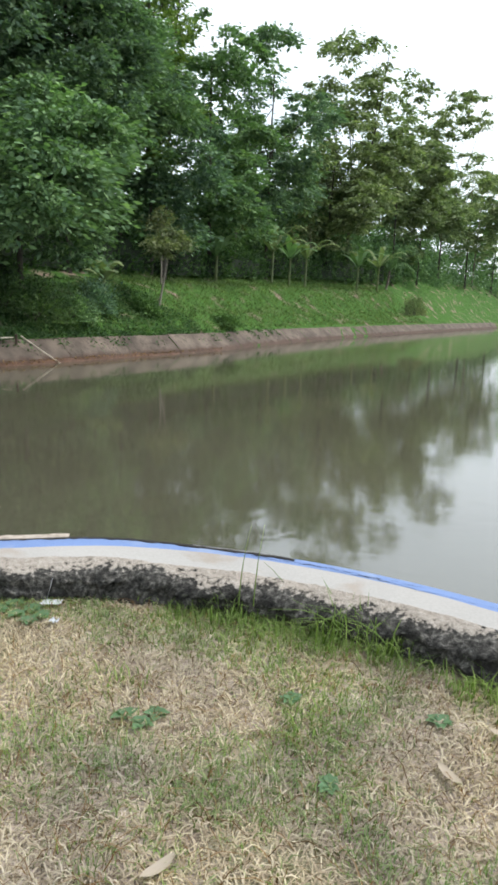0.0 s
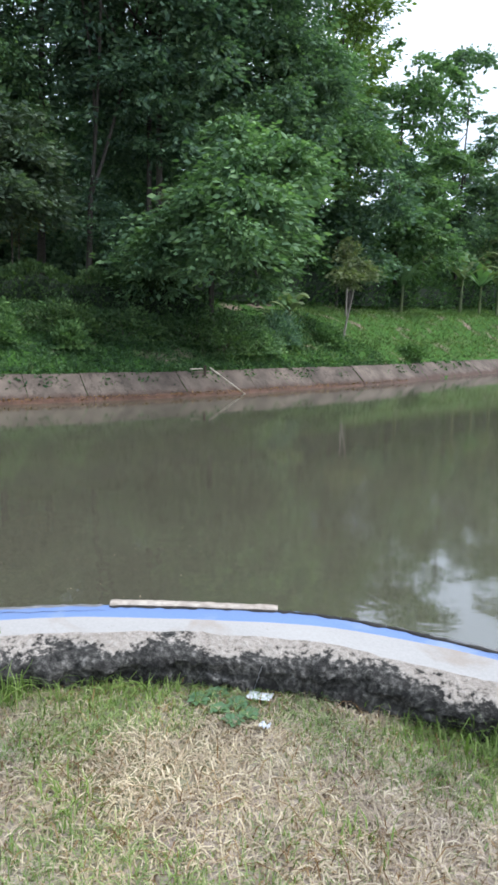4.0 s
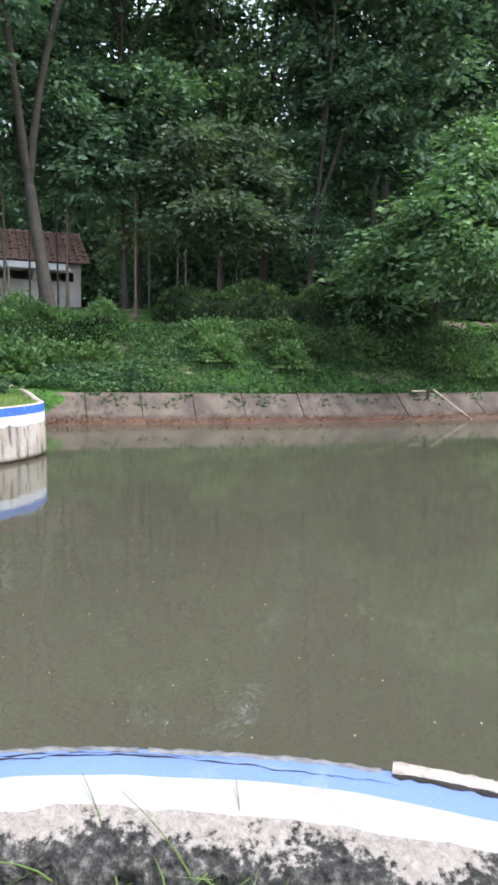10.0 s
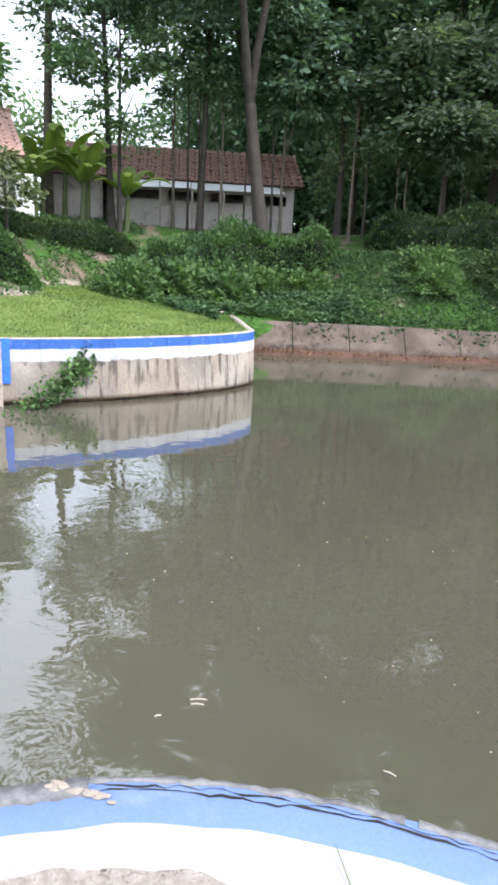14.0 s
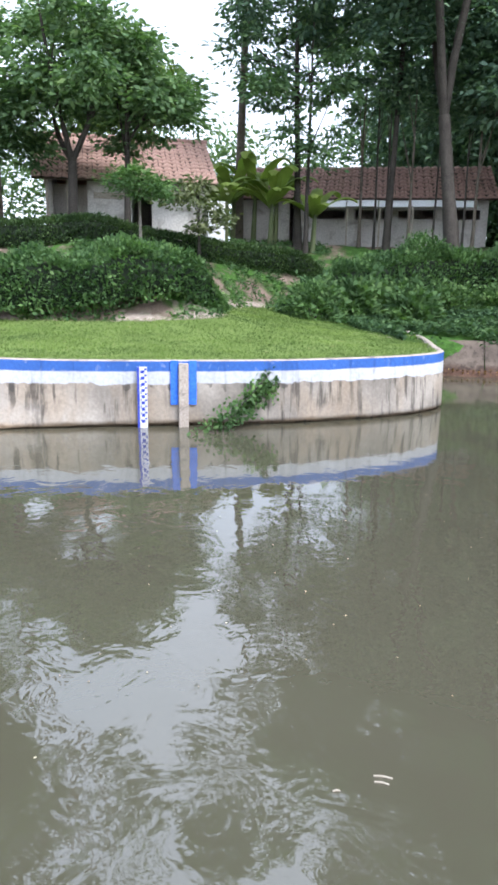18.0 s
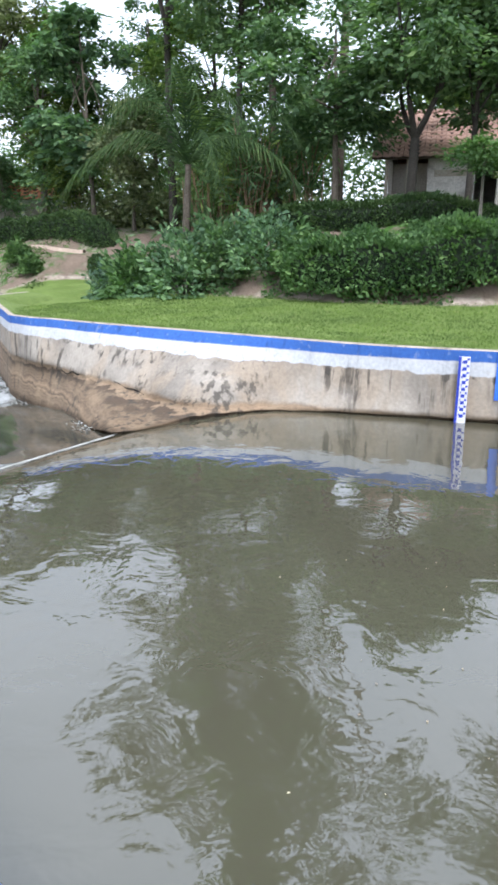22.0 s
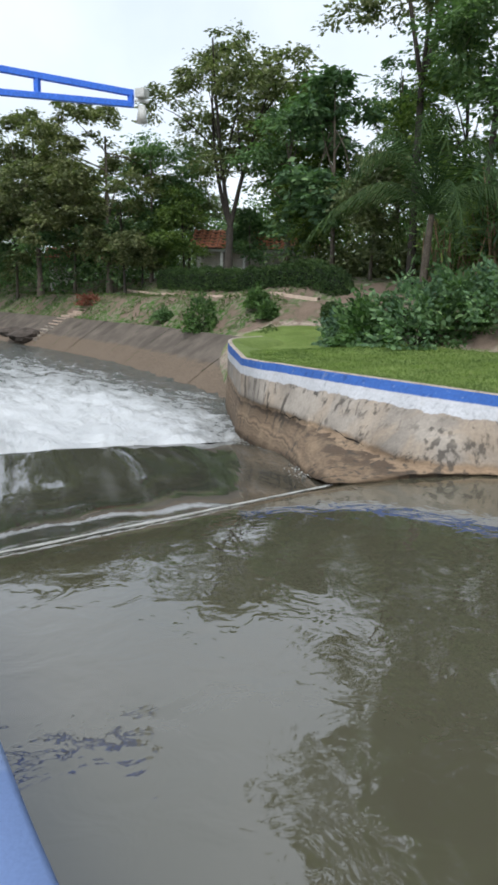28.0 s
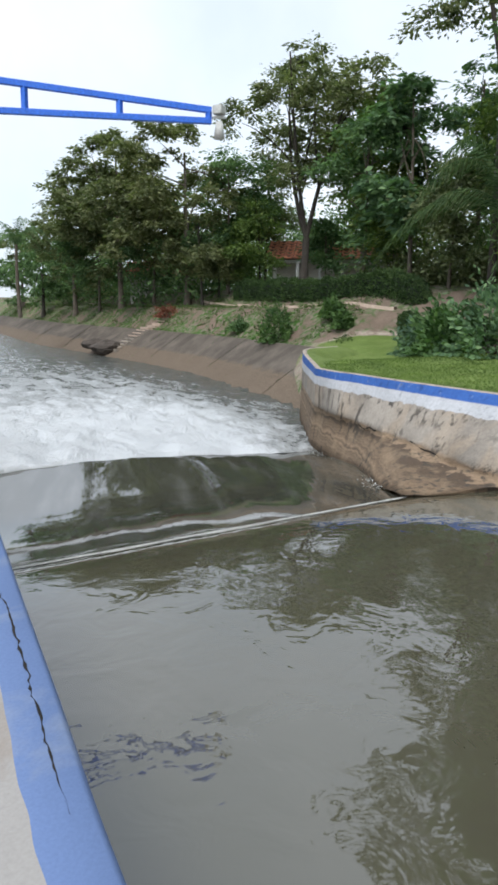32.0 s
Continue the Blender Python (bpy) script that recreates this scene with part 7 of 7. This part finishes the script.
for kx, (tx, ty, n_, tl) in enumerate(((0.45, 2.9, 140, 0.26), (0.62, 2.78, 80, 0.22), (-1.9, 2.84, 130, 0.2), (-2.1, 2.75, 60, 0.2), (-0.1, 3.1, 60, 0.2), (-1.6, 2.6, 70, 0.1), (0.3, 2.35, 60, 0.09), (-1.4, 2.4, 70, 0.12), (-2.45, 2.35, 60, 0.2), (1.0, 2.45, 80, 0.16), (-0.45, 2.5, 50, 0.1), (0.25, 2.2, 60, 0.1), (-2.45, 2.78, 120, 0.16), (-2.82, 2.53, 90, 0.12))):
    r2 = np.random.default_rng(950 + kx)
    p_ = np.column_stack([tx + r2.normal(size=n_) * 0.07, ty + r2.normal(size=n_) * 0.05, np.full(n_, height(tx, ty) - 0.03)])
    tuft = blades("grass_tuft", p_, r2, tl, 0.0035, "grass_green", "tall green tuft of grass by the wall", 0.75)
    tuft["kind"] = ""
    del tuft["kind"]
    tagged(tuft, category="grass tuft", group="grass tufts")
for kx, (tx, ty) in enumerate(((-0.02, 3.06), (0.05, 3.03), (-1.75, 2.86), (-2.2, 2.7), (0.8, 2.6), (-1.9, 2.84), (-1.35, 3.0), (0.5, 2.86), (0.42, 2.92), (0.28, 3.0), (-2.35, 2.64), (0.65, 2.74), (-2.0, 2.8))):
    r2 = np.random.default_rng(970 + kx)
    stalk = thing("grass_stalk", (tx, ty, height(tx, ty) - 0.02), "single long grass stalk arching beside the wall", "grass stalk", "long stalks by the wall")
    u = np.linspace(0, 1, 8)[:, None]
    a = r2.uniform(0, 6.28)
    ht = 0.55 if kx < 2 else 0.36
    lean_ = 0.05 if kx < 2 else 0.35
    v, f = tube_np(np.column_stack([np.cos(a) * lean_ * u[:, 0] ** 2, np.sin(a) * lean_ * u[:, 0] ** 2, ht * (u[:, 0] - (0.1 if kx < 2 else 0.4) * u[:, 0] ** 2)]), 0.004 * (1 - 0.8 * u[:, 0]), 5)
    part_np("stem", v, f, M["grass_green"], stalk)
# broad weed leaves near the wall
for kx, (tx, ty) in enumerate(((-1.0, 3.06), (-1.1, 3.1), (-0.94, 3.0), (0.2, 2.4), (-1.06, 3.0), (0.75, 2.3), (-0.35, 2.25), (-1.16, 3.04), (-0.98, 2.94), (0.3, 1.95), (-0.3, 2.31), (-0.42, 2.3))):
    r2 = np.random.default_rng(990 + kx)
    weed = thing("weed", (tx, ty, height(tx, ty)), "low broad-leaved green weed in the lawn", "weed", "weeds in the lawn")
    for j in range(8):
        a = j * 0.8 + r2.uniform(-0.3, 0.3)
        l_ = r2.uniform(0.035, 0.06)
        c_, s2 = math.cos(a), math.sin(a)
        v = np.array([(0, 0, 0.01), (c_ * l_ * 0.5 - s2 * l_ * 0.35, s2 * l_ * 0.5 + c_ * l_ * 0.35, 0.025), (c_ * l_, s2 * l_, 0.02), (c_ * l_ * 0.5 + s2 * l_ * 0.35, s2 * l_ * 0.5 - c_ * l_ * 0.35, 0.025)])
        part_np("leaf", v, [(0, 1, 2, 3)], M["leaf_fresh"], weed)
# broken mortar on the coping
for kx in range(11):
    r2 = np.random.default_rng(985 + kx)
    bm = bmesh.new()
    bmesh.ops.create_icosphere(bm, subdivisions=2, radius=0.008 + 0.012 * r2.random())
    for v in bm.verts:
        v.co = Vector((v.co.x * 1.7, v.co.y * 0.9, v.co.z * 0.4)) * (0.8 + 0.6 * noise.noise(v.co * 70 + Vector((kx * 3.0, 0, 0))))
    chunk = part("mortar_chunk", bm, M["concrete"])
    u_ = (kx - 5) * 0.017
    chunk.matrix_world = pose(-3.02 + 0.8 * u_ + 0.012 * r2.normal(), 2.5 + 0.6 * u_ + 0.012 * r2.normal(), TOP + 0.003, 0, 0, 38 + 30 * r2.normal())
    tagged(chunk, "pale broken piece of mortar lying on the coping", "mortar", "mortar chunks")
# litter
bag = thing("plastic_litter", (-0.93, 3.13, height(-0.93, 3.13)), "crumpled clear plastic scrap lying against the wall", "litter")
rb = np.random.default_rng(5)
gxx, gyy = np.meshgrid(np.linspace(-0.05, 0.05, 7), np.linspace(-0.032, 0.032, 6), indexing="ij")
v = np.column_stack([gxx.ravel(), gyy.ravel(), 0.015 + 0.012 * rb.random(42)])
f = [(i * 6 + j, (i + 1) * 6 + j, (i + 1) * 6 + j + 1, i * 6 + j + 1) for i in range(6) for j in range(5)]
part_np("flap", v, f, M["litter"], bag)
v = np.column_stack([0.35 * gxx.ravel() - 0.02, gyy.ravel() * 0.2 + 0.03 + 0.01 * rb.random(42), 0.07 + 1.3 * gxx.ravel()])
part_np("upright_flap", v, f, M["litter"], bag)
cup = thing("paper_scrap", (-0.86, 2.93, height(-0.86, 2.93) + 0.01), "small crumpled white scrap of paper on the grass", "litter")
v = np.column_stack([0.4 * gxx.ravel(), 0.5 * gyy.ravel(), 0.012 + 0.02 * rb.random(42)])
part_np("scrap", v, f, M["litter"], cup)
leafs = [(-2.1, 2.05, 0.3), (-1.0, 1.9, 1.2), (0.7, 2.0, 2.0), (-0.2, 1.6, 0.8), (0.95, 2.2, 2.6)]
for kx, (tx, ty, a) in enumerate(leafs):
    dl_ = thing("dry_leaf", (tx, ty, height(tx, ty) + 0.02), "curled dry brown leaf on the lawn", "leaf", "dry leaves on the lawn", math.degrees(a))
    t_ = np.linspace(-1, 1, 6)
    w_ = 0.018 * np.sqrt(np.maximum(1 - t_**2, 0.02))
    v, f = loft([np.column_stack([t_ * 0.06, -w_, 0.012 + 0.01 * t_**2]), np.column_stack([t_ * 0.06, 0 * w_, 0.006 + 0.01 * t_**2]), np.column_stack([t_ * 0.06, w_, 0.012 + 0.01 * t_**2])])
    part_np("blade", v, f, M["straw"], dl_)
# floating bits
for kx, (tx, ty, a, l_) in enumerate(((-4.26, 3.85, 0.9, 0.09), (-4.23, 3.82, 0.85, 0.07), (-3.26, 4.22, 0.3, 0.06), (-4.28, 3.6, 1.2, 0.035))):
    stick = thing("floating_stick", (tx, ty, POOL + 0.004), "short pale stick floating on the water", "stick", "floating sticks", math.degrees(a))
    v, f = tube_np([(-l_ / 2, 0, 0), (0, 0.004, 0.002), (l_ / 2, 0, 0)], [0.005, 0.006, 0.004], 6)
    part_np("stick", v, f, M["wood_pale"], stick)
r2 = np.random.default_rng(77)
fl = np.column_stack([r2.uniform(-8, -1.8, 130), r2.uniform(2.2, 8, 130)])
fl = fl[inside_poly(RIVER, fl[:, 0], fl[:, 1]) & (dist_to(nl[::4], fl[:, 0], fl[:, 1]) > 0.15)]
v, f = leaves_np(np.column_stack([fl, np.full(len(fl), POOL + 0.005)]), r2, 0.014, 0.8, 0.0, np.column_stack([r2.normal(size=(len(fl), 2)), np.zeros(len(fl))]), flat=1.0)
tagged(part_np("floating_specks", v, f, M["straw"]), "tiny pale specks drifting on the water", "debris", kind="stuff")
